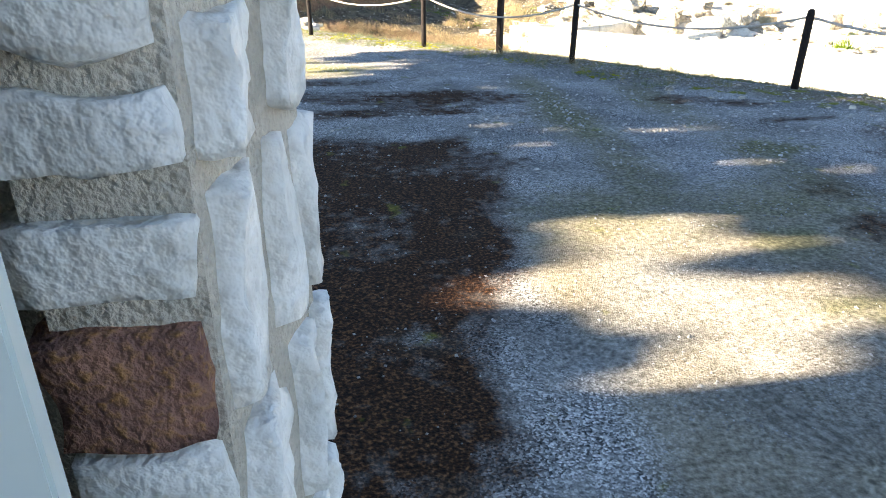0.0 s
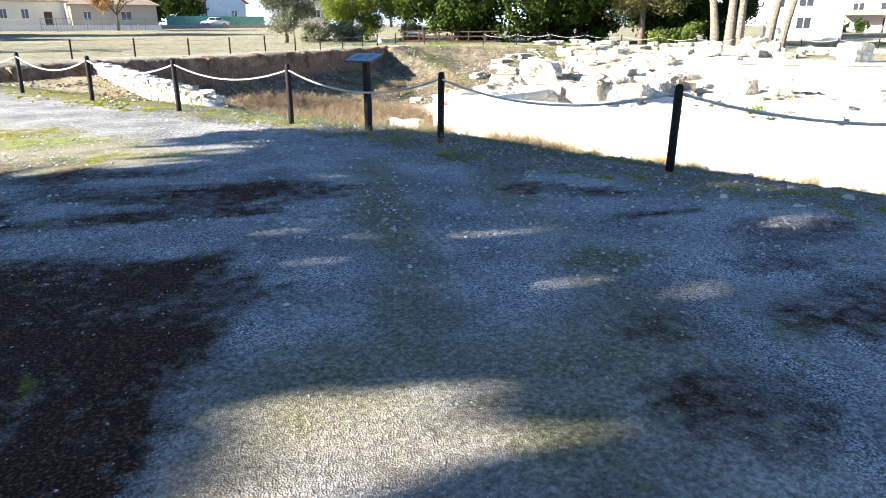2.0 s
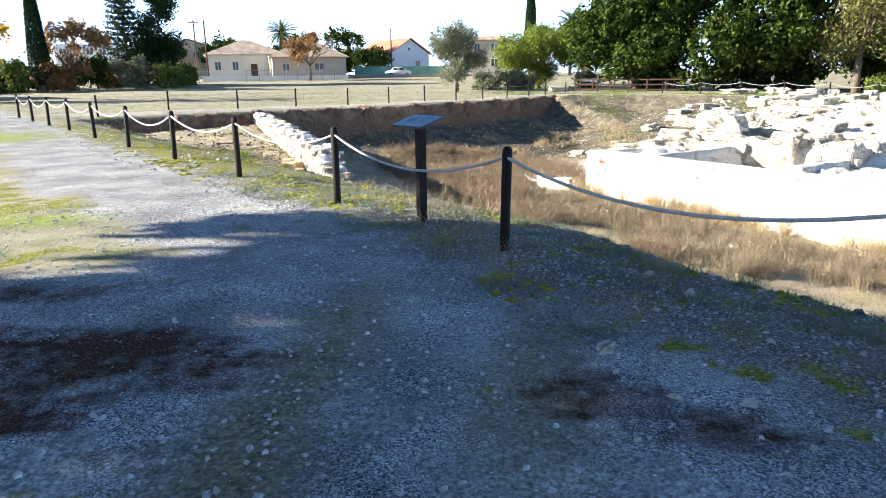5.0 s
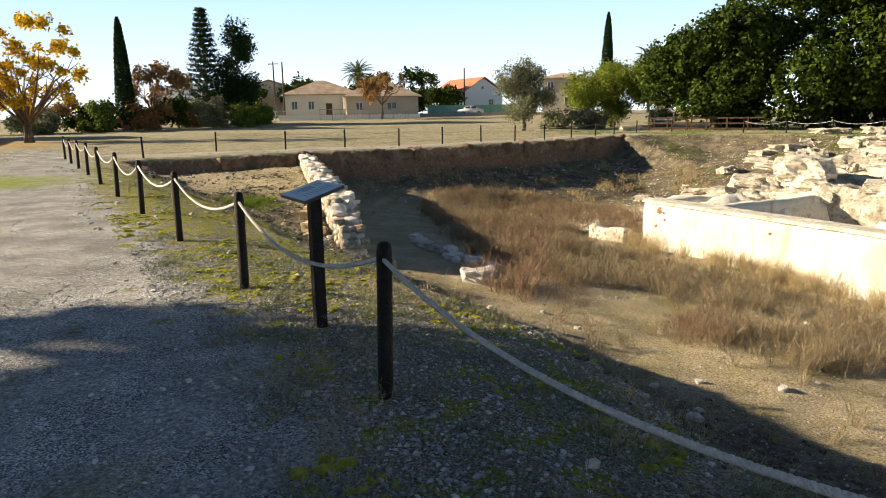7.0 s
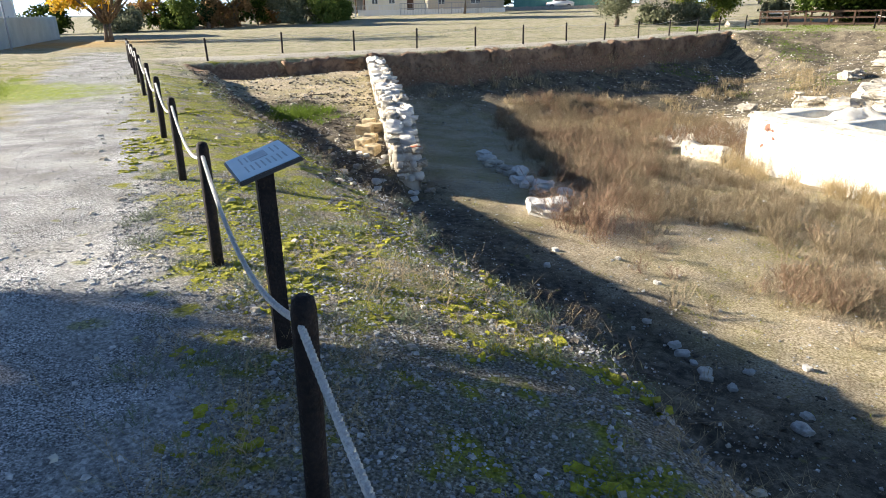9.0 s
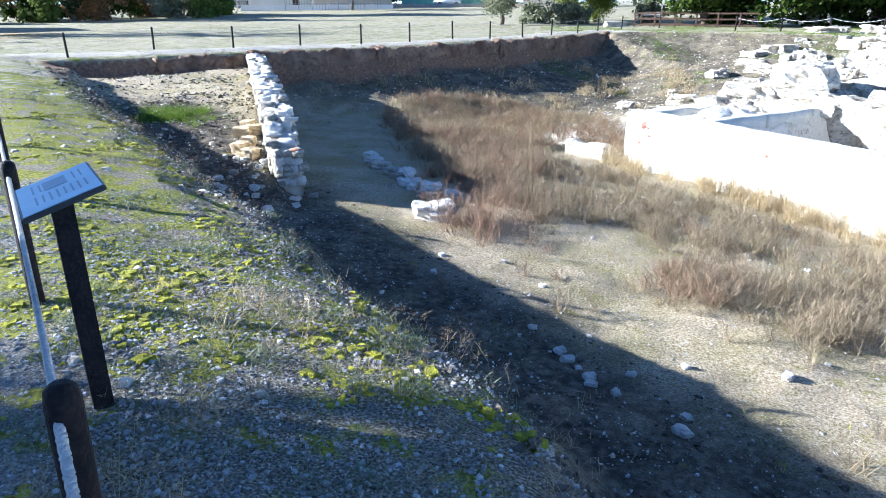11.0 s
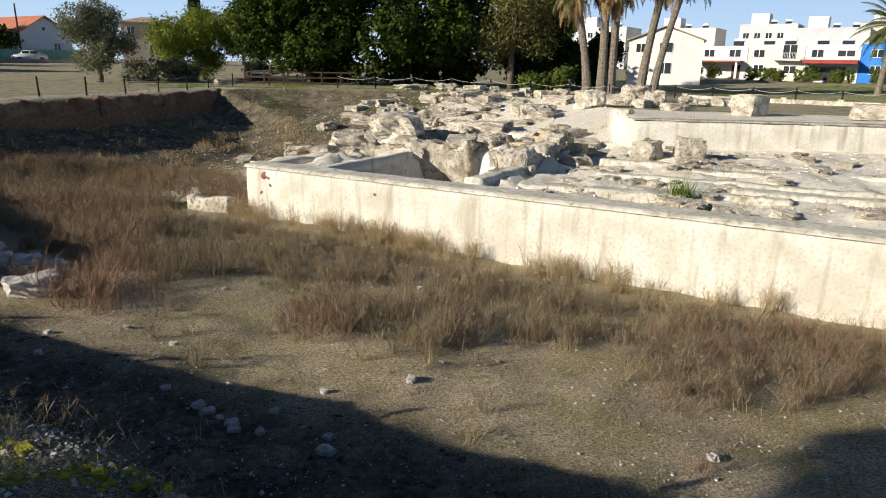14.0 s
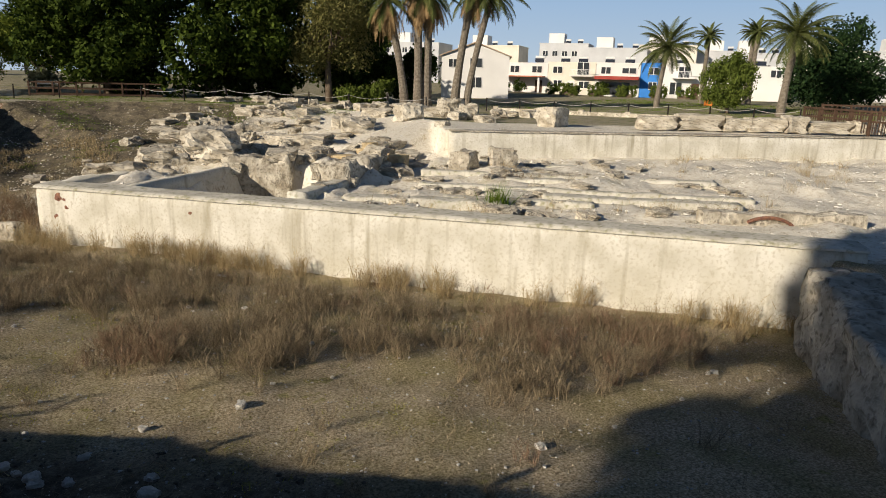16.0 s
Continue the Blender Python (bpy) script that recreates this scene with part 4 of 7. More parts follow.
def stone_lump(name, seed, material):
    bm = stone_bm(seed)
    me = bpy.data.meshes.new(name)
    bm.to_mesh(me)
    bm.free()
    me.materials.append(material)
    return me


LUMPS = [stone_lump("stone", i, M_LIME) for i in range(9)]
LUMPS_W = [stone_lump("stone", i + 9, M_WHITE_STONE) for i in range(9)]
LUMPS_Y = [stone_lump("stone", i + 20, M_LIME_Y) for i in range(2)]
LUMP_R = stone_lump("stone", 31, M_TILE)


def rubble_top(s):
    return min(-1.02 + 0.5 * s / 0.06, -0.52 + 0.32 * s) if s < 0.06 else -0.52 + 0.32 * s


rubble = setting("wall_rubble", wall_mesh(RW0, RW1, -0.55, -2.4, lambda s: rubble_top(s) - 0.1, 0.07, 0.14, 61, 0.05), M_MORTAR, "ruined rubble wall of small pale stones", "ruined wall")
rdir = (RW1 - RW0) / np.hypot(*(RW1 - RW0))
rnorm = np.array((rdir[1], -rdir[0]))
rr = random.Random(8)


def lump(me, x, y, z, sx, sy, sz, rz, parent):
    ob = new("stone", me)
    ob.matrix_world = pose(x, y, z, rr.uniform(-13, 13), rr.uniform(-13, 13), rz) @ Matrix.Diagonal((sx, sy, sz, 1))
    ob.parent = parent


rang = math.degrees(math.atan2(rdir[1], rdir[0]))
s = 0.05
while s < 17:
    st = rr.uniform(0.2, 0.42) * (1 if s < 8 else 1.25)
    zt = rubble_top(s / 17.4)
    q = rr.uniform(0.02, 0.12)
    while q < 0.56:                                  # top course
        w = rr.uniform(0.14, 0.34)
        p = RW0 + rdir * (s + rr.uniform(-0.1, 0.1)) + rnorm * min(q, 0.5)
        lump(rr.choice(LUMPS + LUMPS_W), p[0], p[1], zt - 0.04 + rr.uniform(-0.06, 0.06), st * rr.uniform(0.7, 1.25), w * 1.15, rr.uniform(0.1, 0.2), rang + rr.uniform(-28, 28), rubble)
        q += w
    s += st
z = -1.1
while z > -1.75:                                       # near end
    q = 0.06
    while q < 0.5:
        w = rr.uniform(0.13, 0.24)
        p = RW0 + rnorm * (q + w / 2) - rdir * 0.02
        lump(LUMP_R if (abs(z + 1.1) < 0.01 and q > 0.3) else rr.choice(LUMPS + LUMPS_W), p[0], p[1], z + rr.uniform(-0.02, 0.02), w * 1.12, 0.16, rr.uniform(0.12, 0.18), rang + 90 + rr.uniform(-8, 8), rubble)
        q += w
    z -= 0.15
face = bmesh.new()                                     # courses of both faces
kk = 0
for depth_, stop in ((0.53, 17.0), (0.02, 17.0)):
    z0_ = 0.0
    while z0_ < 1.35:
        s = rr.uniform(0, 0.2)
        while s < stop:
            st = rr.uniform(0.14, 0.38)
            z = rubble_top(s / 17.4) - 0.17 - z0_ + rr.uniform(-0.04, 0.04)
            if z > -1.8 and rr.random() < 0.9:
                b2 = stone_bm(kk % 17)
                p = RW0 + rdir * (s + st / 2) + rnorm * depth_
                bmesh.ops.transform(b2, matrix=pose(p[0], p[1], z, rr.uniform(-8, 8), rr.uniform(-8, 8), rang + rr.uniform(-9, 9)) @ Matrix.Diagonal((st * 1.08, 0.17, rr.uniform(0.1, 0.19), 1)), verts=b2.verts)
                me_ = bpy.data.meshes.new("course")
                b2.to_mesh(me_)
                b2.free()
                face.from_mesh(me_)
                bpy.data.meshes.remove(me_)
                kk += 1
            s += st
        z0_ += 0.16
fc = part("rubble_face", face, M_LIME, rubble, "courses of small pale stones in mortar")
fc["kind"] = "stuff"
for k, (a, q) in enumerate(((1.2, -0.45), (1.7, -0.6), (2.4, -0.42), (3.3, -0.55), (3.7, -0.3), (4.4, -0.4))):
    p = RW0 + rdir * a + rnorm * q
    s = rr.uniform(0.26, 0.36)
    place("yellow_rubble_stone", rr.choice(YBLOCKS), p[0], p[1], s * 1.2, s, s * 0.8, rr.uniform(0, 90), "yellowish sandstone block fallen beside the rubble wall", "stone block", "fallen yellow blocks")
for k in range(26):
    a, q = rr.uniform(-1.6, 1.6), rr.uniform(-1.3, 0.9)
    p = RW0 + rdir * a + rnorm * q
    if a > 0 and 0 < q < 0.6:
        continue
    s = rr.uniform(0.06, 0.17)
    place("fallen_rubble_stone", rr.choice(WROCKS + BOULDERS[:2]), p[0], p[1], s * 1.3, s, s * 0.7, rr.uniform(0, 360), "small stone fallen from the rubble wall", "stone", "fallen rubble stones")


# ---- rope fence ----
def post_mesh(h, w):
    bm = bmesh.new()
    n = 10
    pts = [(0, 0, -0.3), (0, 0, 0.2), (0, 0, h - 0.06), (0, 0, h - 0.015), (0, 0, h)]
    tube(bm, pts, [w, w, w, w * 0.85, w * 0.45], n)
    for v in bm.verts:
        v.co += noise.noise_vector(v.co * 6) * 0.004
    return bm


def rope_fence(name, label, points, h, w, rope_r, sag, hole, twisted=()):
    th = thing(name, pose(points[0][0], points[0][1], hgt(points[0][0], points[0][1])), label, "rope fence")
    inv = th.matrix_world.inverted()
    me = None
    tops = []
    for x, y in points:
        z = hgt(x, y)
        if me is None:
            ob = part("post", post_mesh(h, w), M_POST, th, "", True)
            me = ob.data
        else:
            ob = new("post", me)
            ob.parent = th
        ob.matrix_local = inv @ pose(x, y, z, random.uniform(-1.5, 1.5), random.uniform(-1.5, 1.5), random.uniform(0, 90))
        tops.append(Vector((x, y, z + hole)))
    for i, (a, b) in enumerate(zip(tops, tops[1:])):
        bm = bmesh.new()
        n = 16
        sg = sag * random.uniform(0.8, 1.15)
        if twisted and i in twisted:                  # three laid strands
            n = int((b - a).length / 0.012)
            sd = Vector((a.y - b.y, b.x - a.x, 0)).normalized()
            for st in range(3):
                pts = []
                for k in range(n + 1):
                    w_ = k * 0.012 / 0.06 * 2 * math.pi + st * 2.0944
                    pts.append(inv @ (a.lerp(b, k / n) - Vector((0, 0, sg * 4 * (k / n) * (1 - k / n))) + (sd * math.cos(w_) + Vector((0, 0, math.sin(w_)))) * rope_r * 0.42))
                tube(bm, pts, [rope_r * 0.52] * (n + 1), 5)
        else:
            tube(bm, [inv @ (a.lerp(b, k / n) - Vector((0, 0, sg * 4 * (k / n) * (1 - k / n)))) for k in range(n + 1)], [rope_r] * (n + 1), 6)
        part("rope", bm, M_ROPE, th, "", True)
    return th


fstep = np.array((-2.14, 2.44))
near_pts = [(8.15, 1.3), (6.1, 3.75), (4.05, 6.2), (1.99, 8.66), (0.01, 10.98), (-2.04, 13.36)] + [tuple(np.array((-4.12, 15.74)) + fstep * k) for k in range(0, 7)]
rope_fence("rope_fence", "dark timber posts joined by a pale sagging rope", near_pts, 0.95, 0.047, 0.017, 0.24, 0.86, (2, 3, 4))
far_pts = [(-14.9, 32.7), (-13.1, 36.0), (-10.2, 37.7), (-7.5, 39.1), (-5.0, 40.9), (-2.9, 42.8), (-0.9, 44.8), (1.0, 46.9), (2.8, 49.5), (4.6, 52.1), (6.4, 54.8), (8.0, 57.8), (10.0, 60.6), (13.0, 62.4)]
rope_fence("rope_fence", "far row of thin dark posts with a thin rope", far_pts, 0.95, 0.045, 0.010, 0.12, 0.85)
back_pts = [tuple(np.array((17.5, 58.5)) + np.array((2.55, -1.45)) * k) for k in range(9)]
rope_fence("rope_fence", "dark posts with a pale rope behind the ruins", back_pts, 0.95, 0.05, 0.016, 0.25, 0.85)
right_pts = [tuple(np.array((40.1, 46.7)) + np.array((0.93, -2.0)) * 1.25 * k) for k in range(9)]
rope_fence("rope_fence", "far dark posts before the houses", right_pts, 1.0, 0.05, 0.014, 0.2, 0.9)


# ---- information board ----
def information_board(x, y):
    z = hgt(x, y)
    th = thing("information_board", pose(x, y, z), "slanted blue-grey information panel on a dark timber post", "information board")
    part("post", box(bmesh.new(), 0, 0, 0.42, 0.09, 0.09, 1.3, 0.006, 41), M_POST, th)
    m = pose(-0.03, 0.04, 1.08, 0, 0, -48.8) @ pose(0, 0, 0, 17, 0, 0)
    bm = boxm(0, 0, 0, 0.53, 0.34, 0.024, bevel=0.004)
    bmesh.ops.transform(bm, matrix=m, verts=bm.verts)
    board = part("panel", bm, M_BLACKMETAL, th, "black tray edge of the panel")
    bm = boxm(0, 0, 0.0135, 0.51, 0.32, 0.003)
    bmesh.ops.transform(bm, matrix=m, verts=bm.verts)
    part("printed_sheet", bm, M_PANEL, board, "faded blue-grey printed sheet")
    r = random.Random(3)
    for col in (-0.1, 0.1):
        for k in range(8):
            if col < 0 and 2 <= k <= 5:
                continue
            bm = boxm(col + r.uniform(-0.01, 0.0), 0.115 - k * 0.03, 0.0160, 0.15 * r.uniform(0.8, 1), 0.009, 0.001)
            bmesh.ops.transform(bm, matrix=m, verts=bm.verts)
            part("text_line", bm, M_PRINT, board)
    bm = boxm(-0.1, 0.0, 0.0160, 0.15, 0.10, 0.001)
    bmesh.ops.transform(bm, matrix=m, verts=bm.verts)
    part("picture", bm, M_PRINT, board, "dark site drawing")
    return th


information_board(1.15, 9.92)


# ---- stone bench ----
def bench():
    a, b = Vector((-3.02, 4.62)), Vector((-4.75, 6.55))
    d = (b - a).normalized()
    L = (b - a).length
    th = thing("stone_bench", pose(a.x, a.y, hgt(a.x, a.y), 0, 0, math.degrees(math.atan2(d.y, d.x))), "low stone bench of pale blocks with a grey slab top", "bench")
    w = 0.52
    k = 0.0
    r = random.Random(2)
    while k < L - 0.1:
        s = min(r.uniform(0.45, 0.65), L - k)
        for zc, hh in ((0.15, 0.3),):
            part("block", boxm(k + s / 2, -w / 2, zc - 0.03, s - 0.006, w, hh + 0.06, bevel=0.012), M_BENCHSIDE, th)
        k += s
    k = 0.0
    while k < L - 0.1:
        s = min(r.uniform(0.8, 1.1), L - k)
        part("slab", boxm(k + s / 2, -w / 2, 0.385, s - 0.005, w + 0.03, 0.13, bevel=0.014), M_BENCHTOP, th, "grey weathered slab")
        k += s


bench()


# ---- stone house at the start ----
def stone_house():
    th = thing("stone_house", pose(0, 0, 0), "stone-built house with irregular white stones in the wall", "house")
    y0, y1 = -0.74, -0.34
    part("wall", boxm(-5.4, -0.44, 1.2, 7.0, 0.2, 3.4), M_MORTAR, th, "mortared core of the stone wall")
    core = bmesh.new()
    plan = ((-2.03, -0.732), (-1.85, -0.732), (-1.752, -0.335), (-2.03, -0.335))
    lo, hi = [core.verts.new((x, y, -0.5)) for x, y in plan], [core.verts.new((x, y, 2.9)) for x, y in plan]
    core.faces.new(lo[::-1])
    core.faces.new(hi)
    for k in range(4):
        core.faces.new((lo[k], lo[(k + 1) % 4], hi[(k + 1) % 4], hi[k]))
    part("wall", core, M_MORTAR, th, "mortared corner of the stone wall")
    part("wall", boxm(-2.75, -4.2, 1.2, 0.3, 5.9, 3.4), M_MORTAR, th)
    part("wall", boxm(-8.85, -3.9, 1.2, 0.35, 6.2, 3.4), M_MORTAR, th)
    part("wall", boxm(-5.5, -7.2, 1.2, 7.05, 0.4, 3.4), M_MORTAR, th)
    part("roof", boxm(-5.5, -3.75, 2.98, 6.9, 8.0, 0.16), M_TILE_OLD, th)
    r = random.Random(4)
    # corner stones
    jamb = [(-0.25, 0.34, 0), (0.12, 0.33, 0), (0.47, 0.30, 0), (0.70, 0.12, 0), (0.868, 0.19, 0), (1.055, 0.16, 1), (1.222, 0.105, 0), (1.365, 0.075, 0), (1.535, 0.19, 2), (1.75, 0.18, 0), (1.97, 0.2, 0), (2.25, 0.25, 0)]
    for z, h, kind_ in jamb:
        bm = bmesh.new()
        w = r.uniform(0.185, 0.205)
        cx = -1.85 - w / 2
        box(bm, cx, y0 + 0.06, z, w, 0.16, h, 0.0)
        bmesh.ops.subdivide_edges(bm, edges=bm.edges, cuts=6, use_grid_fill=True)
        c = Vector((cx, y0 + 0.06, z))
        for v in bm.verts:
            o = v.co - c
            e = Vector((o.x / w * 2, o.y / 0.16 * 2, o.z / h * 2))
            k = max(0, e.length - 1.15)
            v.co = c + o * (1 - 0.10 * k) + noise.noise_vector(v.co * 9) * 0.016 + noise.noise_vector(v.co * 26) * 0.006 + noise.noise_vector(v.co * 70) * 0.002
        part("stone", bm, M_BROWN_STONE if kind_ == 1 else M_WHITE_STONE, th, "rusty brown porous stone" if kind_ == 1 else "", True)
    z = -0.2
    while z < 2.7:                                     # reveal facing the opening
        h = r.uniform(0.16, 0.42)
        ys = y0 + 0.02
        while ys < y1 + 0.02:
            d = min(r.uniform(0.12, 0.24), y1 + 0.06 - ys)
            if d < 0.06:
                break
            bm = bmesh.new()
            xc = -1.885 + 0.10 * (ys + d / 2 - y0) / (y1 - y0)
            box(bm, xc, ys + d / 2, z + h / 2, 0.11, d * 0.86, h * 0.88)
            bmesh.ops.subdivide_edges(bm, edges=bm.edges, cuts=7, use_grid_fill=True)
            c = Vector((xc, ys + d / 2, z + h / 2))
            for v in bm.verts:
                o = v.co - c
                e = Vector((o.x / 0.11 * 2, o.y / d * 2, o.z / h * 2))
                v.co = c + o * (1 - 0.13 * max(0, e.length - 1.1)) + noise.noise_vector(v.co * 8) * 0.02 + noise.noise_vector(v.co * 24) * 0.009 + noise.noise_vector(v.co * 60) * 0.003
            part("stone", bm, M_WHITE_STONE, th, "", True)
            ys += d
        z += h
    door = part("door", boxm(-2.335, -1.08, 0.95, 0.8, 0.045, 2.3, bevel=0.004, rz=17), M_DOORFRAME, th, "pale green painted door, standing open")
    part("door_stile", boxm(-1.98, -0.972, 0.95, 0.07, 0.06, 2.3, bevel=0.004, rz=17), M_DOORFRAME, door)


stone_house()


# ---- foliage ----
def leaf_cards(centres, normals, sizes, rs, aspect=0.6, spread=0.9):
    """Small pointed leaves: one diamond of two triangles each."""
    n = len(centres)
    d = rs.normal(size=(n, 3)) * spread + normals
    d /= np.linalg.norm(d, axis=1)[:, None] + 1e-9
    a = np.cross(d, rs.normal(size=(n, 3)))
    a /= np.linalg.norm(a, axis=1)[:, None] + 1e-9
    b = np.cross(d, a) * aspect
    s = sizes[:, None]
    v = np.stack((centres - a * s, centres + b * s, centres + a * s, centres - b * s), 1).reshape(-1, 3)
    k = np.arange(n)[:, None] * 4
    return v, np.concatenate((k + np.array([0, 1, 2, 3]),), 0)


def crown(name, blobs, count, size, material, parent, seed, clump=0.5, shell=0.55, aspect=0.6):
    """Leaves in clumps over a set of ellipsoids (x, y, z, rx, ry, rz): uneven outline and gaps."""
    rs = np.random.RandomState(seed)
    vol = np.array([(b[3] * b[4] * b[5]) ** 0.67 for b in blobs])
    C, N = [], []
    for b, k in zip(blobs, (count * vol / vol.sum()).astype(int)):
        nc = max(8, int(k / 28))
        d = rs.normal(size=(nc, 3))
        d /= np.linalg.norm(d, axis=1)[:, None]
        rad = (shell + (1 - shell) * rs.rand(nc) ** 0.6) * (0.85 + 0.3 * rs.rand(nc))
        cc = d * rad[:, None]
        pick = rs.randint(0, nc, k)
        off = rs.normal(size=(k, 3)) * clump * 0.5
        C.append(np.array(b[:3]) + cc[pick] * np.array(b[3:]) + off)
        N.append(d[pick] + np.array((0, 0, 0.35)))
    C, N = np.concatenate(C), np.concatenate(N)
    v, f = leaf_cards(C, N, size * (0.6 + 0.8 * rs.rand(len(C))), rs, aspect)
    return from_arrays(name, v, f, material, parent)


def limbs(bm, base, top, r0, n, spread, seed, up=0.5):
    r = random.Random(seed)
    tube(bm, [base, base.lerp(top, 0.5) + Vector((r.uniform(-.1, .1), r.uniform(-.1, .1), 0)), top], [r0, r0 * 0.8, r0 * 0.6], 9)
    for k in range(n):
        a = 2 * math.pi * (k + r.uniform(-.3, .3)) / n
        L = spread * r.uniform(0.7, 1.1)
        e = top + Vector((math.cos(a) * L, math.sin(a) * L, L * up * r.uniform(0.6, 1.5)))
        mid = top.lerp(e, 0.5) + Vector((r.uniform(-.2, .2), r.uniform(-.2, .2), r.uniform(-0.1, .25) * L))
        tube(bm, [top - Vector((0, 0, r0)), mid, e], [r0 * 0.5, r0 * 0.32, r0 * 0.12], 6)
        for j in range(2):
            q = mid.lerp(e, 0.5) if j else mid
            e2 = q + Vector((r.uniform(-1, 1), r.uniform(-1, 1), r.uniform(0.3, 1.0))) * L * 0.5
            tube(bm, [q, q.lerp(e2, 0.5), e2], [r0 * 0.22, r0 * 0.15, r0 * 0.05], 5)


def tree(name, label, category, x, y, trunk_h, trunk_r, blobs, count, size, material, seed, nl=6, spread=2.0, clump=0.6, up=0.5, shell=0.55, trunks=1, z=None, aspect=0.6):
    z = hgt(x, y) if z is None else z
    th = thing(name, pose(x, y, z), label, category)
    bm = bmesh.new()
    for k in range(trunks):
        off = Vector((0.25 * k, 0.1 * k, 0))
        lean = Vector((random.Random(seed + k).uniform(-.5, .5), random.Random(seed + 3 + k).uniform(-.3, .3), 0)) * (0.4 if trunks == 1 else 1.0) * trunk_h * 0.3
        limbs(bm, off + Vector((0, 0, -0.3)), off + lean + Vector((0, 0, trunk_h)), trunk_r, nl, spread, seed + k, up)
    part("trunk", bm, M_BARK, th, "", True)
    crown("crown", blobs, count, size, material, th, seed, clump, shell, aspect)
    return th


def blobs_in(n, rx, ry, z0, z1, br, seed):
    r = random.Random(seed)
    out = []
    for k in range(n):
        a, q = r.uniform(0, 6.283), math.sqrt(r.uniform(0, 1))
        h = r.uniform(0, 1)
        w = math.sin(math.pi * (0.12 + 0.80 * h)) ** 0.7
        s = br * r.uniform(0.7, 1.3)
        out.append((math.cos(a) * q * rx * w, math.sin(a) * q * ry * w, z0 + (z1 - z0) * h, s, s, s * 0.8))
    return out


# trees round the field
tree("broadleaf_tree", "huge dense dark green tree with low crown", "tree", 25.5, 66.5, 3.0, 0.55, blobs_in(64, 9.8, 7.0, 0.9, 13.0, 2.0, 1), 54000, 0.20, L_DARK, 11, 7, 4.5, 0.55, 0.5, 0.75)
tree("broadleaf_tree", "large dark green tree beside the ruins", "tree", 17.8, 68.5, 2.4, 0.4, blobs_in(34, 5.0, 5.0, 0.9, 9.6, 1.6, 2), 34000, 0.175, L_DARK, 12, 6, 3.0, 0.5, 0.5, 0.75)
tree("broadleaf_tree", "dense dark tree closing the gap between crowns", "tree", 31.5, 69.5, 2.4, 0.4, blobs_in(30, 5.0, 3.5, 0.8, 12.0, 1.7, 21), 24000, 0.18, L_DARK, 24, 6, 3.0, 0.5, 0.5, 0.75)
tree("broadleaf_tree", "dark shady tree behind the palm clump", "tree", 40.5, 69.0, 2.2, 0.35, blobs_in(26, 4.2, 3.5, 0.9, 9.5, 1.6, 22), 20000, 0.18, L_DARK, 25, 6, 2.8, 0.5, 0.5, 0.75)
tree("broadleaf_tree", "lower dark tree behind the palm clump", "tree", 47.5, 68.0, 1.6, 0.3, blobs_in(18, 3.4, 3.0, 0.6, 5.2, 1.3, 23), 13000, 0.17, L_DARK, 26, 6, 2.2, 0.5, 0.5, 0.75)
tree("pine_tree", "round bright green pine with a low crown", "tree", 9.6, 77.0, 1.6, 0.25, blobs_in(20, 4.3, 4.0, 1.4, 5.6, 1.3, 3), 34000, 0.105, L_YPINE, 13, 6, 2.4, 0.6)
tree("broadleaf_tree", "dark green tree behind the pine", "tree", 15.2, 82.0, 2.0, 0.3, blobs_in(16, 3.6, 3.5, 2.2, 7.2, 1.5, 4), 18000, 0.15, L_DARK, 14, 6, 2.4, 0.7)
tree("olive_tree", "grey-green olive tree on the dry field", "tree", 0.7, 70.5, 1.3, 0.24, blobs_in(15, 2.8, 2.6, 1.9, 5.6, 1.05, 5), 17000, 0.095, L_OLIVE, 15, 6, 1.7, 0.5)
tree("eucalyptus_tree", "tall tree with drooping olive green foliage", "tree", 33.3, 59.5, 4.0, 0.35, blobs_in(24, 3.3, 3.0, 2.2, 12.5, 1.4, 6), 25000, 0.17, L_EUC, 16, 6, 2.2, 0.9, 0.9, 0.5, 1, None, 0.3)
tree("round_tree", "round dense green tree on the lawn", "tree", 60.8, 37.8, 1.3, 0.2, blobs_in(16, 2.3, 2.3, 1.1, 4.7, 0.95, 7), 16000, 0.10, L_PINE, 17, 6, 1.5, 0.4)
tree("conifer_tree", "broad dark green tree beside the houses", "tree", 74.5, 34.0, 1.6, 0.35, blobs_in(24, 4.5, 4.5, 1.2, 7.6, 1.6, 8), 22000, 0.15, L_CYP, 18, 6, 3, 0.7)
tree("yellow_tree", "autumn tree with yellow leaves and several thin trunks", "tree", -35.9, 50.5, 1.5, 0.17, blobs_in(70, 5.9, 5.9, 2.6, 9.2, 0.46, 9), 9000, 0.14, L_YELLOW, 19, 8, 4.0, 0.34, 1.2, 0.2, 3)
tree("bronze_tree", "small tree with rust-coloured autumn leaves", "tree", -21.1, 102.6, 2.2, 0.2, blobs_in(12, 3.2, 3.0, 3.0, 6.2, 0.9, 10), 2600, 0.18, L_BRONZE, 20, 6, 2.4, 0.6, 0.8, 0.3)
tree("bronze_tree", "autumn tree with thin bronze leaves", "tree", -44.5, 82.0, 2.2, 0.2, blobs_in(16, 4.4, 4.0, 2.4, 7.0, 1.0, 11), 3600, 0.2, L_BRONZE, 21, 6, 2.8, 0.6, 0.8, 0.3)
tree("bare_tree", "nearly bare pale tree among garden shrubs", "tree", -47.0, 86.5, 2.2, 0.16, blobs_in(10, 3.0, 3.0, 3.0, 6.5, 0.8, 12), 500, 0.14, L_BRONZE, 22, 8, 2.6, 0.6, 1.0, 0.3)
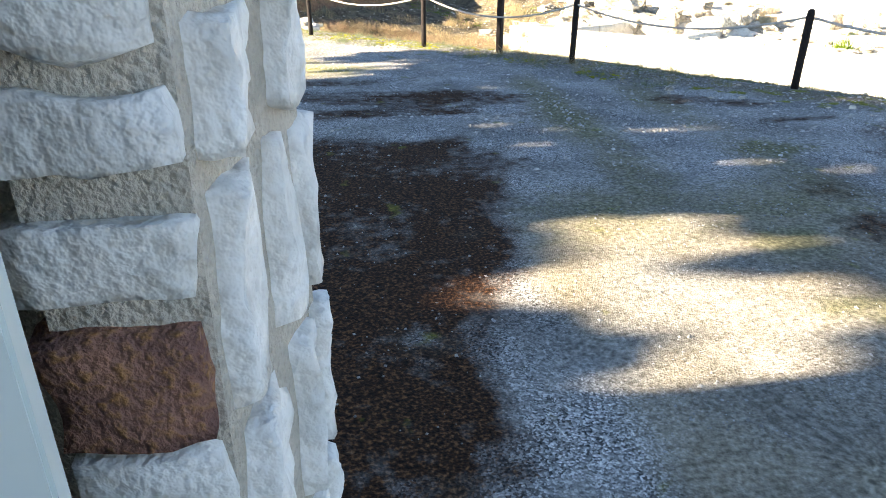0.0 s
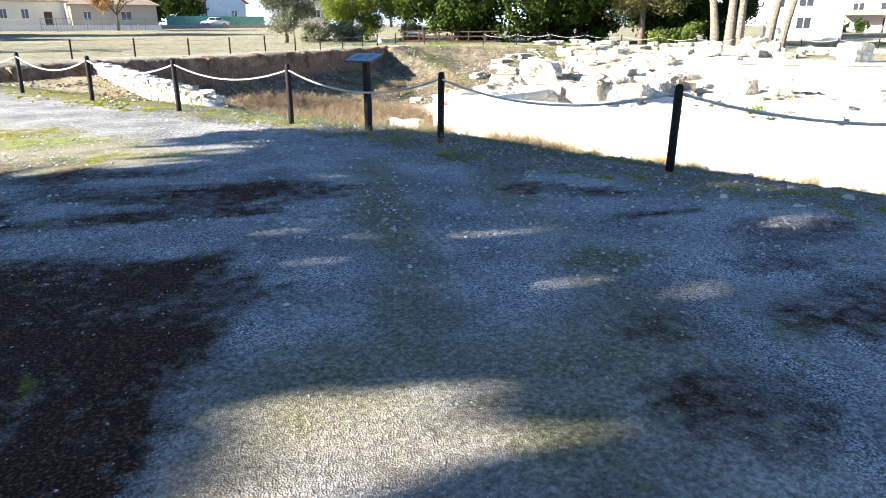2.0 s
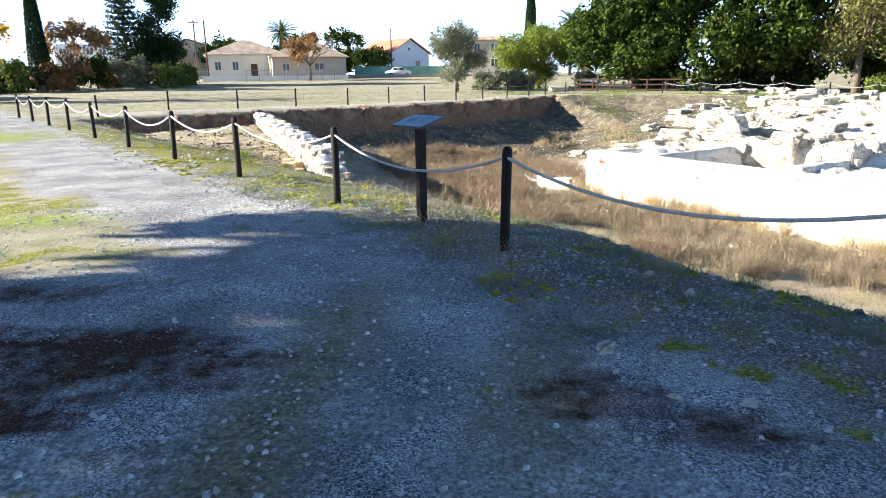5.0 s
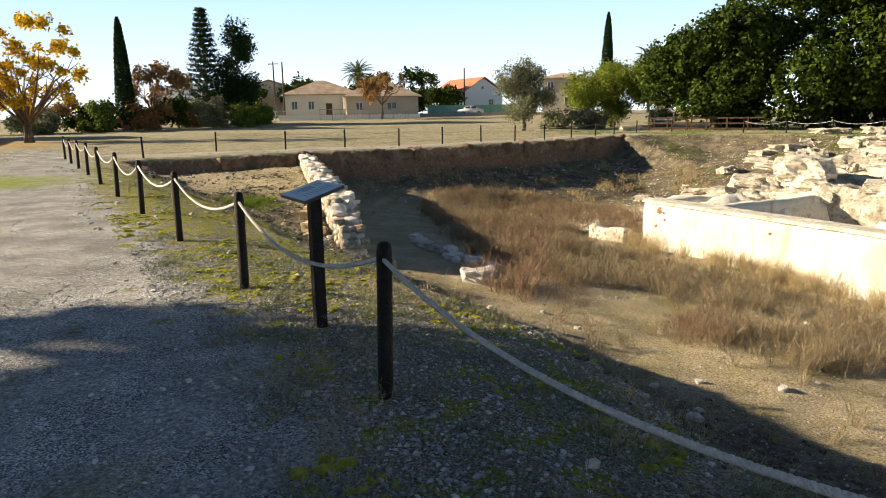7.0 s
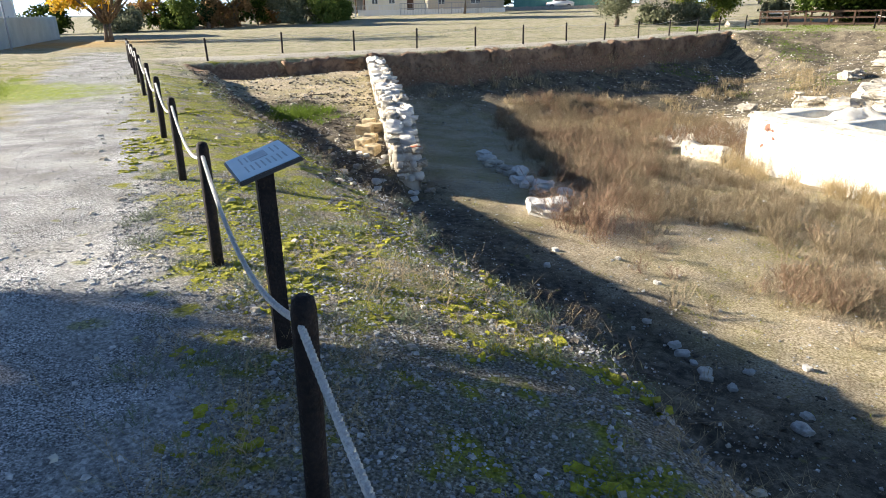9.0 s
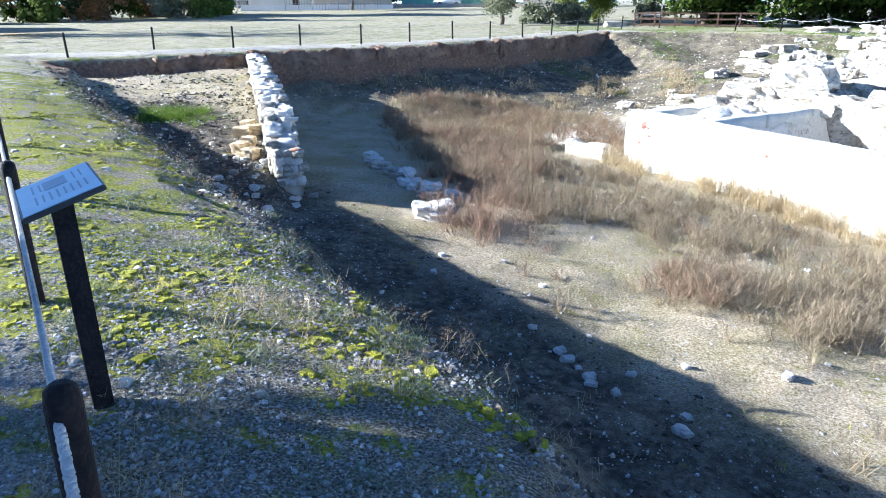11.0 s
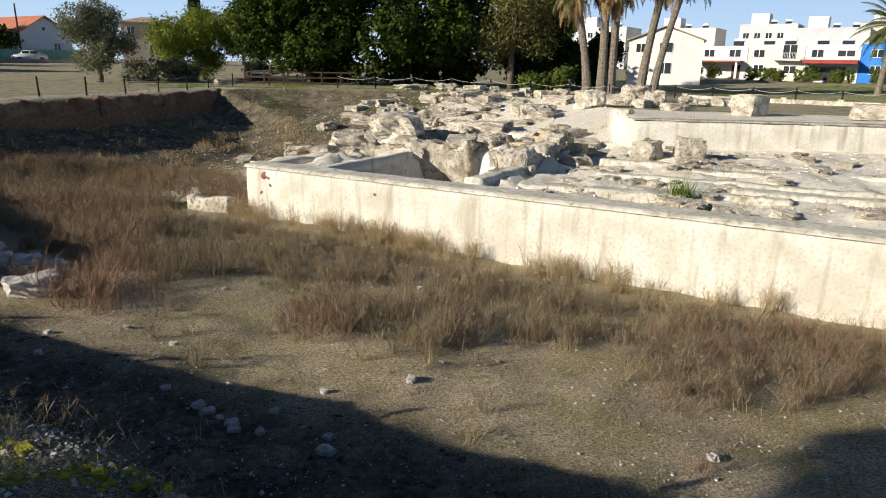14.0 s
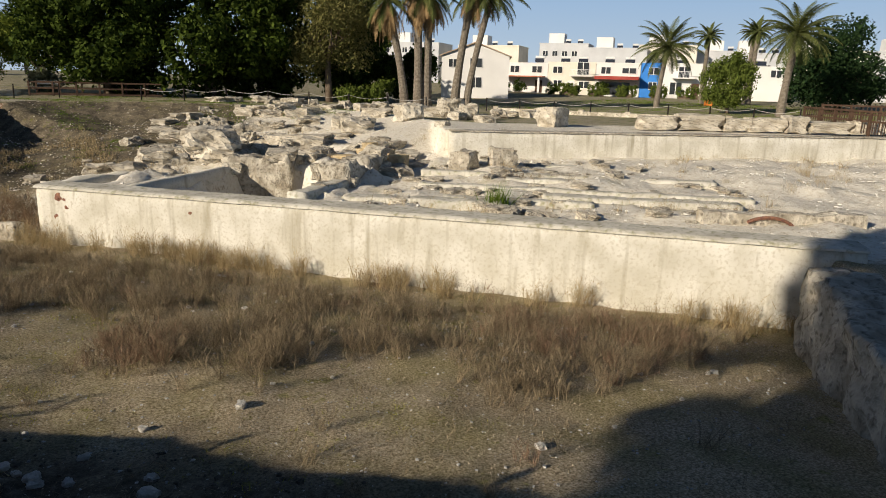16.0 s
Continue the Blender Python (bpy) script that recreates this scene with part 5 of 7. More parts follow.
for k, (x, y, w, h) in enumerate(((-60.0, 70.0, 2.6, 3.6), (-54.0, 73.0, 2.4, 4.0), (-49.5, 78.0, 2.6, 4.2), (-46.0, 82.0, 2.0, 3.4), (-42.6, 84.0, 2.4, 4.6), (-39.0, 86.0, 2.6, 4.8), (-35.4, 87.5, 1.5, 3.2), (-57.0, 82.0, 3.0, 5.0), (-51.5, 86.0, 3.0, 5.6), (-40.0, 92.0, 2.6, 4.2), (-36.0, 93.5, 1.6, 3.0), (-44.0, 90.0, 2.2, 3.2), (-52.0, 80.0, 2.4, 3.4), (-56.0, 76.0, 2.4, 3.0), (-48.0, 86.0, 2.0, 2.6))):
    tree("garden_bush", "dense dark green garden bush", "bush", x, y, 0.5, 0.12, blobs_in(9, w, w, 0.3, h * 0.72, 0.85, 30 + k), 2700, 0.18, (L_DARK, L_OLIVE, L_PINE, L_BRONZE)[k % 4], 40 + k, 5, 1.0, 0.5)
for k, (x, y, w, h) in enumerate(((4.0, 74.0, 1.8, 1.9), (7.2, 73.0, 1.5, 1.4), (13.2, 72.5, 1.6, 1.6), (36.2, 56.6, 1.2, 1.9), (34.0, 57.0, 0.7, 1.0), (19.5, 70.0, 1.5, 1.4))):
    tree("bush", "grey-green bush at the edge of the field", "bush", x, y, 0.3, 0.08, blobs_in(8, w, w, 0.2, h, 0.6, 50 + k), 2600, 0.13, L_PINE if k > 2 else L_OLIVE, 60 + k, 5, 0.7, 0.35)
for k, (x, y, r_, h) in enumerate(((-28.0, 128.0, 3.0, 6.5), (-20.5, 127.0, 3.4, 8.2), (-15.0, 124.0, 2.4, 4.2), (-31.5, 131.0, 3.0, 7.0), (-41.0, 124.0, 3.4, 5.6), (-52.0, 120.0, 4.0, 6.0), (24.0, 100.0, 5.0, 8.0), (46.0, 78.0, 4.0, 7.0), (52.0, 82.0, 4.0, 8.0))):
    tree("distant_tree", "dark leafy tree between the houses", "tree", x, y, 2.2, 0.25, blobs_in(12, r_, r_, 2.2, h, 1.4, 70 + k), 3600, 0.26, L_DARK, 80 + k, 5, 2.2, 0.7)


def spire(name, label, x, y, h, r0, seed, tiers=False):
    z = hgt(x, y)
    th = thing(name, pose(x, y, z), label, "tree")
    bm = bmesh.new()
    tube(bm, [(0, 0, -0.3), (0, 0, h * 0.5), (0, 0, h * 0.97)], [0.28, 0.18, 0.03], 8)
    rs = np.random.RandomState(seed)
    n = 14000
    if tiers:                                      # whorls of level branches
        C = []
        lv = np.linspace(0.12, 0.97, 21)
        for i, t in enumerate(lv):
            R = r0 * (1 - t) ** 0.8 + 0.15
            for j in range(7):
                a = j / 7 * 6.283 + i * 0.6
                tip = (math.cos(a) * R, math.sin(a) * R, h * t + 0.16 * R)
                tube(bm, [(0, 0, h * t), tip], [0.05, 0.015], 4)
                m = 90
                q = rs.rand(m) ** 0.7
                C.append(np.column_stack((q * tip[0], q * tip[1], h * t + 0.16 * R * q)) + rs.normal(size=(m, 3)) * np.array((0.22, 0.22, 0.12)))
        C = np.concatenate(C)
    else:
        t = rs.rand(n) ** 0.8
        R = r0 * np.clip(np.minimum(t * 7, (1 - t) ** 0.55 * 1.05), 0.05, 1) * (0.75 + 0.35 * rs.rand(n))
        a = rs.rand(n) * 6.283
        C = np.column_stack((np.cos(a) * R, np.sin(a) * R, 0.4 + t * (h - 0.4)))
    part("trunk", bm, M_BARK, th)
    N = C * np.array((1, 1, 0)) + np.array((0, 0, 0.6))
    v, f = leaf_cards(C, N, 0.15 * (0.6 + 0.8 * rs.rand(len(C))), rs, 0.4)
    from_arrays("crown", v, f, L_CYP, th)


spire("cypress_tree", "tall narrow dark cypress", -47.1, 80.3, 13.2, 1.15, 1)
spire("cypress_tree", "tall narrow dark cypress behind the pine", 12.9, 125.0, 16.5, 1.3, 2)
spire("araucaria_tree", "tall dark conifer with level tiered branches", -41.4, 89.5, 15.2, 3.6, 3, True)
tree("pine_tree", "tall irregular dark pine beside the tiered conifer", "tree", -37.6, 91.0, 6.0, 0.3, blobs_in(22, 2.3, 2.3, 3.0, 12.6, 1.2, 13), 14000, 0.15, L_CYP, 23, 6, 1.8, 0.6)


def palm(x, y, h, lean, frond, seed, label, dead=0, n=34, tr=0.24, z=None):
    z = hgt(x, y) if z is None else z
    th = thing("palm_tree", pose(x, y, z), label, "palm tree")
    r = random.Random(seed)
    bm = bmesh.new()
    pts = [Vector((lean[0] * (k / 8) ** 1.4, lean[1] * (k / 8) ** 1.4, h * k / 8 - (0.3 if k == 0 else 0))) for k in range(9)]
    fine, rad = [], []
    for k in range(8 * 6):
        q = k / 6
        i = int(q)
        fine.append(pts[i].lerp(pts[i + 1], q - i))
        rad.append(tr * (1.25 - 0.35 * min(1, q / 3)) * (1.0 + 0.07 * (k % 2)))
    tube(bm, fine, rad, 10)
    part("trunk", bm, M_PALMBARK, th)
    top = pts[-1]
    for kind, cnt in (("frond", n), ("dead_frond", dead)):
        for k in range(cnt):
            a = 2.399 * k + r.uniform(-.2, .2)
            if kind == "frond":
                el = radians(78 - 112 * (k / max(1, cnt - 1)) ** 0.85 + r.uniform(-8, 8))
                L = frond * r.uniform(0.85, 1.1)
            else:
                el = radians(r.uniform(-78, -25))
                L = frond * r.uniform(0.7, 1.25)
            V, F = [], []
            p = top + Vector((0, 0, -0.2 if kind == "dead_frond" else 0))
            m = 11
            step = L / m
            side = Vector((-math.sin(a), math.cos(a), 0))
            for j in range(m):
                e = el - radians(62) * (j / m) ** 1.5 if kind == "frond" else max(el - 0.09 * j, radians(-88))
                d = Vector((math.cos(a) * math.cos(e), math.sin(a) * math.cos(e), math.sin(e)))
                q = p + d * step
                up = side.cross(d)
                b0 = len(V)
                V += [tuple(p - up * 0.03), tuple(p + side * 0.025), tuple(q)]
                F.append((b0, b0 + 1, b0 + 2))
                ll = frond * 0.19 * math.sin(math.pi * (0.12 + 0.86 * (j + 0.5) / m)) + 0.04
                for sgn in (1, -1):
                    for o in (0.0, 0.2, 0.4, 0.6, 0.8):
                        s0 = p.lerp(q, o)
                        tip = s0 + side * sgn * ll * 0.75 + d * ll * 0.6 - Vector((0, 0, ll * 0.35)) + up * 0.1 * ll
                        b0 = len(V)
                        V += [tuple(s0), tuple(s0 + d * 0.06), tuple(tip)]
                        F.append((b0, b0 + 1, b0 + 2))
                p = q
            from_arrays("frond", V, F, L_DEADPALM if kind == "dead_frond" else L_PALM, th)
    return th


palm(37.4, 54.0, 8.6, (-1.3, 0.9), 3.0, 1, "palm with a rough trunk and hanging dead fronds", 40, 34, 0.33)
palm(38.3, 53.3, 9.6, (-0.1, 0.1), 3.2, 2, "palm in a clump, with hanging dead fronds", 46, 34, 0.36)
palm(39.0, 53.0, 9.2, (0.0, -0.1), 3.0, 3, "palm in a clump with dry skirt of fronds", 40, 30, 0.34)
palm(40.9, 51.6, 9.6, (0.9, -1.0), 3.4, 4, "leaning palm with green drooping fronds", 8, 40, 0.33)
palm(41.9, 51.2, 9.3, (1.3, -1.4), 3.4, 5, "leaning palm beside another palm", 0, 40, 0.28)
palm(63.4, 46.8, 6.0, (0.5, -0.4), 3.7, 6, "date palm with a full arching crown", 0, 46)
palm(59.9, 32.8, 6.6, (0.4, -0.3), 3.5, 7, "date palm with a thick straight trunk", 0, 44, 0.3)
palm(-32.4, 130.6, 8.0, (0, 0), 3.6, 8, "distant palm above the roofs", 6, 40)
palm(19.9, 124.4, 8.8, (0, 0), 3.4, 9, "distant palm behind the dark trees", 0, 36)
for k, (x, y) in enumerate(((78.0, 50.5), (82.5, 47.5), (86.0, 44.0), (80.5, 46.0))):
    palm(x, y, 7.6 + 0.5 * (k % 2), (0.3, 0), 2.0, 20 + k, "palm among the houses", 0, 26)

# trees added out of the walker's view, crowns shaped to the yard's shade edge
rt = random.Random(17)
shade = ([], [])
for iy in range(20):
    for iz in range(11):
        yy, zz = -5.3 + iy * 0.85 + rt.uniform(-0.25, 0.25), 3.4 + iz * 0.85 + rt.uniform(-0.25, 0.25)
        r_ = rt.uniform(0.55, 0.75)
        top = 7.7 if zz < 5.5 else (10.3 if zz < 7.2 else (11.6 if zz < 9 else 12.2))
        if yy + r_ * 0.8 > top or (zz > 8.4 and yy < 4.5):
            continue
        loose = rt.random() < 0.03 or (-1.0 < yy < 1.9 and 5.4 < zz < 6.65)
        shade[yy < 1.2].append(((0.2 if loose else rt.uniform(-1.2, 1.2)), yy, zz, r_, r_, r_ * 0.9))
        if yy + 1.5 < top and 4.2 < zz < 8.0:          # twigs that close the crown between the boughs
            shade[yy < 1.2].append((0.0, yy + 0.42, zz + 0.42, 0.5, 0.5, 0.5))
# sunlit spots in the yard, cut into the crowns as gaps (x, y, half widths)
GAPS = [(0.25, 6.87, 0.30, 0.16), (-0.14, 4.73, 0.20, 0.13), (0.0, 4.04, 0.17, 0.14), (0.38, 4.57, 0.18, 0.14), (1.39, 4.37, 0.24, 0.14), (1.86, 4.47, 0.22, 0.13), (1.73, 3.26, 0.22, 0.13), (2.27, 3.01, 0.32, 0.17), (4.04, 4.03, 0.32, 0.17), (1.6, 7.05, 0.20, 0.15),
        (0.98, 5.36, 0.18, 0.14), (1.33, 3.15, 0.18, 0.14), (0.67, 6.57, 0.22, 0.15), (0.04, 5.05, 0.20, 0.14), (-0.4, 6.05, 0.3, 0.14), (0.35, 5.95, 0.26, 0.14), (-0.7, 6.5, 0.3, 0.14), (-1.3, 5.9, 0.3, 0.14), (3.1, 6.4, 0.16, 0.13)]


def sunbeam(x, y):
    """True where sun lands in the yard, so the crowns are cut open there."""
    w = 0.55 * fbm(x, y, 81, 0.5, 3)
    hit = ((x - 0.06 - 0.16 * (y - 1.4)) / 1.08) ** 2 + ((y - 1.48) / 0.98) ** 2 + w < 1.0
    hit |= ((x + 1.0) / 0.45) ** 2 + ((y - 1.42) / 0.24) ** 2 + 0.6 * w < 1.0
    hit |= ((x - 1.25) / 0.5) ** 2 + ((y - 0.85) / 0.22) ** 2 + w < 0.9
    hit |= ((x - 1.55) / 0.32) ** 2 + ((y - 2.1) / 0.13) ** 2 + 0.5 * w < 0.9
    hit |= ((x + 0.3) / 0.45) ** 2 + ((y - 0.85) / 0.42) ** 2 + 0.6 * w < 1.0
    hit &= ~(((x - 1.05) / 0.7) ** 2 + ((y - 1.5) / 0.12) ** 2 + w < 0.8)
    for gx_, gy_, rx, ry in GAPS:
        hit |= ((x - gx_) / (rx + 0.05)) ** 2 + ((y - gy_) / (ry + 0.07)) ** 2 + 0.3 * w < 1.0
    return hit


def shade_pine(y_, lab, blobs, count, seed):
    """An added, unseen broad pine, its crown cut to let the sunlit spots through."""
    th = tree("shade_pine", lab, "tree", -15.5, y_, 4.2, 0.32, [(b[0], b[1] - y_, *b[2:]) for b in blobs], count, 0.19, L_PINE, seed, 6, 2.0, 0.3, 0.5, 0.25)
    ob = [c for c in th.children if c.name.startswith("crown")][0]
    v = np.empty(len(ob.data.vertices) * 3)
    ob.data.vertices.foreach_get("co", v)
    v = v.reshape(-1, 4, 3)
    c = v.mean(1) + np.array((-15.5, y_, hgt(-15.5, y_)))
    run = c[:, 2] / math.tan(_e)
    v = v[~sunbeam(c[:, 0] + run, c[:, 1] + run * 2 / (60 * math.cos(_e)))]
    me = ob.data
    bpy.data.objects.remove(ob)
    bpy.data.meshes.remove(me)
    from_arrays("crown", v.reshape(-1, 3), np.arange(len(v) * 4).reshape(-1, 4), L_PINE, th)


shade_pine(6.0, "unseen broad pine added to shade the gravel yard", shade[0], 36000, 91)
shade_pine(-2.2, "unseen broad pine added for shade behind the stone house", shade[1], 24000, 92)


# ---- houses ----
def house(pl, pr, z, h, depth, wall, label, windows=(), doors=(), roof="flat", roof_m=None, rise=1.2, over=0.3, name="house"):
    """A house whose front runs from pl to pr (as seen from the site); windows: (x, z, w, h) on the front, in metres from its left foot."""
    pl, pr = Vector((pl[0], pl[1], 0)), Vector((pr[0], pr[1], 0))
    L = (pr - pl).length
    th = thing(name, pose(pl.x, pl.y, z, 0, 0, math.degrees(math.atan2(pr.y - pl.y, pr.x - pl.x))), label, "house")
    part("wall", boxm(L / 2, depth / 2, h / 2 - 0.5, L, depth, h + 1.0), wall, th)
    rm = roof_m or M_TILE
    if roof == "flat":
        part("parapet", boxm(L / 2, depth / 2, h + 0.1, L + 0.12, depth + 0.12, 0.2), wall, th)
    else:
        bm = bmesh.new()
        o = over
        if roof == "gable_front":
            pts = [(-o, -o, h - 0.15), (L + o, -o, h - 0.15), (L / 2, -o, h + rise), (-o, depth + o, h - 0.15), (L + o, depth + o, h - 0.15), (L / 2, depth + o, h + rise)]
            w = bmesh.new()
            a = [w.verts.new(p) for p in ((0, 0.01, h), (L, 0.01, h), (L / 2, 0.01, h + rise - 0.12), (0, depth - 0.01, h), (L, depth - 0.01, h), (L / 2, depth - 0.01, h + rise - 0.12))]
            w.faces.new((a[0], a[1], a[2]))
            w.faces.new((a[5], a[4], a[3]))
            w.faces.new((a[0], a[2], a[5], a[3]))
            w.faces.new((a[1], a[4], a[5], a[2]))
            part("gable", w, wall, th)
            vs = [bm.verts.new(p) for p in pts]
            bm.faces.new((vs[0], vs[2], vs[5], vs[3]))
            bm.faces.new((vs[2], vs[1], vs[4], vs[5]))
        else:
            hip = min(L, depth) * (0.45 if roof == "hip" else 0.0) + (0.0 if roof == "hip" else -o)
            vs = [bm.verts.new(p) for p in ((-o, -o, h), (L + o, -o, h), (L + o, depth + o, h), (-o, depth + o, h), (hip, depth / 2, h + rise), (L - hip, depth / 2, h + rise))]
            bm.faces.new((vs[0], vs[1], vs[5], vs[4]))
            bm.faces.new((vs[2], vs[3], vs[4], vs[5]))
            bm.faces.new((vs[1], vs[2], vs[5]))
            bm.faces.new((vs[3], vs[0], vs[4]))
        r = bmesh.ops.extrude_face_region(bm, geom=list(bm.faces))
        bmesh.ops.translate(bm, verts=[e for e in r["geom"] if isinstance(e, bmesh.types.BMVert)], vec=(0, 0, 0.14))
        bmesh.ops.recalc_face_normals(bm, faces=bm.faces)
        part("roof", bm, rm, th)
    for x, wz, w, hh in windows:
        win = part("window", boxm(x, -0.02, wz, w, 0.10, hh), M_FRAME_W, th)
        nn = 2 if w > 0.8 else 1
        for k in range(nn):
            part("pane", boxm(x - w / 2 + w * (k + 0.5) / nn, -0.06, wz, w / nn - 0.09, 0.04, hh - 0.12), M_GLASS, win)
    for x, w, hh, m in doors:
        part("door", boxm(x, -0.03, hh / 2, w, 0.1, hh), m, th)
    return th


def balcony(th, x, z, w):
    b = part("balcony", boxm(x, -0.6, z, w, 1.2, 0.16), M_WHITEWALL, th)
    for k in range(int(w / 0.16) + 1):
        part("baluster", boxm(x - w / 2 + 0.02 + k * 0.16, -1.17, z + 0.5, 0.025, 0.025, 0.85), M_FRAME_W, b)
    part("railing", boxm(x, -1.17, z + 0.96, w, 0.06, 0.06), M_FRAME_W, b)


def roof_kit(th, x, y, h):
    k = part("solar_heater", boxm(x, y, h + 0.5, 1.2, 0.07, 0.6), M_SOLAR, th, "dark solar panel")
    bm = bmesh.new()
    tube(bm, [(x - 0.6, y + 0.4, h + 1.0), (x + 0.6, y + 0.4, h + 1.0)], [0.24, 0.24], 12)
    part("water_tank", bm, M_FRAME_W, k, "white water cylinder")
    part("stand", boxm(x, y + 0.35, h + 0.4, 1.0, 0.4, 0.85), M_METAL, k)


ROWD = Vector((11.75, -18.75)).normalized()
ROW0 = Vector((67.7, 70.1)) - ROWD * 2.4
ROW_EYE, ROW_K = Vector((3.6, 8.7)), 1.27


def row(s):
    p = ROW_EYE + (ROW0 + ROWD * s - ROW_EYE) * ROW_K
    return (p.x, p.y)


def row_house(a, b, *args, **kw):
    p = Vector(row(a))
    q = p + ROWD * (b - a)
    h = house((p.x, p.y), (q.x, q.y), *args, **kw)
    h.matrix_world = h.matrix_world @ Matrix.Diagonal((ROW_K, ROW_K, 1, 1))
    return h


zr = 0.35
h1 = row_house(0, 5.6, zr, 4.5, 8, M_WHITEWALL, "two-storey white terraced house with a tiled porch", ((1.3, 3.65, 1.2, 1.1), (4.2, 3.65, 1.3, 1.1)), ((4.5, 0.9, 2.0, M_DARKWOOD),))
part("porch_roof", boxm(2.6, -1.2, 2.5, 5.4, 2.6, 0.18), M_TILE, h1, "terracotta tiled porch roof")
part("porch_column", boxm(0.3, -2.2, 1.2, 0.25, 0.25, 2.4), M_WHITEWALL, h1)
part("porch_column", boxm(4.9, -2.2, 1.2, 0.25, 0.25, 2.4), M_WHITEWALL, h1)
h2 = row_house(5.65, 11.6, zr, 4.7, 8, M_CREAMWALL, "two-storey beige terraced house with a balcony", ((1.2, 3.65, 1.2, 1.1), (4.4, 3.9, 1.5, 2.0), (1.3, 1.5, 1.1, 1.1), (4.6, 1.4, 1.3, 1.1)), ((3.0, 0.9, 2.0, M_WHITEWALL),))
balcony(h2, 4.3, 2.75, 2.8)
h3 = row_house(11.65, 17.0, zr, 4.7, 8, M_WHITEWALL, "white terraced house with a dark red awning", ((1.2, 3.7, 1.2, 1.1), (4.0, 3.7, 1.7, 0.9)), ((2.4, 3.6, 1.9, M_GLASS),))
part("awning", boxm(2.7, -1.1, 2.55, 5.2, 2.2, 0.5), M_REDAWN, h3, "dark red fabric awning")
h4 = row_house(17.05, 19.6, zr, 4.75, 8, M_BLUEWALL, "narrow bright blue terraced house", ((1.5, 3.7, 1.2, 1.1), (1.5, 1.5, 1.0, 1.2)))
h5 = row_house(19.65, 24.6, zr, 4.75, 8, M_WHITEWALL, "white terraced house with a recessed balcony", ((2.4, 3.65, 1.3, 1.7), (1.6, 1.2, 1.4, 1.9)), ((3.8, 0.9, 2.0, M_DARKWOOD),))
balcony(h5, 2.4, 2.75, 2.6)
h6 = row_house(24.7, 34, zr, 4.5, 8, M_WHITEWALL, "white terraced house behind the trees", ((1.4, 3.65, 1.2, 1.1), (4.4, 3.65, 1.2, 1.1), (7.4, 3.65, 1.2, 1.1)))
for th, xs in ((h1, (3.8,)), (h2, (1.6, 3.9)), (h3, (1.3, 3.8)), (h5, (2.0,)), (h6, (2.0, 6.0))):
    for x in xs:
        roof_kit(th, x, 3.5, 4.75)
for s, w in ((-7.5, 4.6), (-2.0, 3.4), (8.0, 2.6), (11.6, 2.2), (14.9, 2.2), (18.8, 1.6), (21.8, 3.6)):
    p = row(s)
    th = thing("hedge", pose(p[0] - 3.6, p[1] - 2.3, hgt(p[0] - 3.6, p[1] - 2.3), 0, 0, -58), "clipped green hedge before the houses", "hedge")
    crown("crown", [(k * 0.7, 0, 0.95, 0.55, 0.6, 0.95) for k in range(int(w / 0.7) + 1)], 3200, 0.1, (L_DARK if s < 0 else L_PINE), th, int(s) + 30, 0.2, 0.6)
    part("trunk", boxm(w / 2 - 0.3, 0, 0.25, w, 0.12, 0.5), M_BARK, th)
for s in (-1.5, 0.5, 2.6, 6.8, 9.2, 12.6):
    p = row(s)
    tree("garden_shrub", "rounded shrub in a front garden", "bush", p[0] - 3.0, p[1] - 2.0, 0.3, 0.06, blobs_in(8, 0.9, 0.9, 0.3, 1.9, 0.6, int(s * 3) + 200), 1600, 0.1, L_DARK, int(s * 3) + 210, 4, 0.4, 0.2)
wl = house((60.6, 77.8), (67.1, 71.8), 0.3, 4.8, 8, M_WHITEWALL, "white house with a low gable behind the palms", ((1.5, 3.8, 1.2, 1.1), (4.5, 3.9, 1.6, 1.2), (4.5, 1.4, 1.6, 1.4)), (), "gable_front", M_TILE_OLD, 1.6)
rb = random.Random(12)
for k, (s, back, w, h) in enumerate(((-26, 62, 14, 8.6), (-9, 70, 11, 9.6), (2, 64, 13, 8.4), (13, 70, 12, 9.4), (25, 76, 13, 8.6), (31, 50, 9, 7.0), (42, 60, 13, 8.0), (54, 50, 12, 7.5), (-44, 60, 14, 9.0))):
    nrm = Vector((-ROWD.y, ROWD.x))
    a = ROW0 + ROWD * s + nrm * back
    b = a + ROWD * w
    fl = int(h / 3)
    wins = [(1.4 + 2.2 * i, 1.5 + 3 * f, 1.2, 1.2) for f in range(1, fl) for i in range(int((w - 1.5) / 2.2))]
    th = house(a, b, 1.0, h, 10, M_HAZYWALL if k % 3 else M_CREAMWALL, "distant flat-roofed apartment block in cream or haze-grey render", wins, (), name="apartment_block")
    part("roof_room", boxm(w * 0.3, 5, h + 1.2, 3.5, 4, 2.6), M_WHITEWALL, th)
    for x in (w * 0.55, w * 0.8):
        roof_kit(th, x, 3, h)

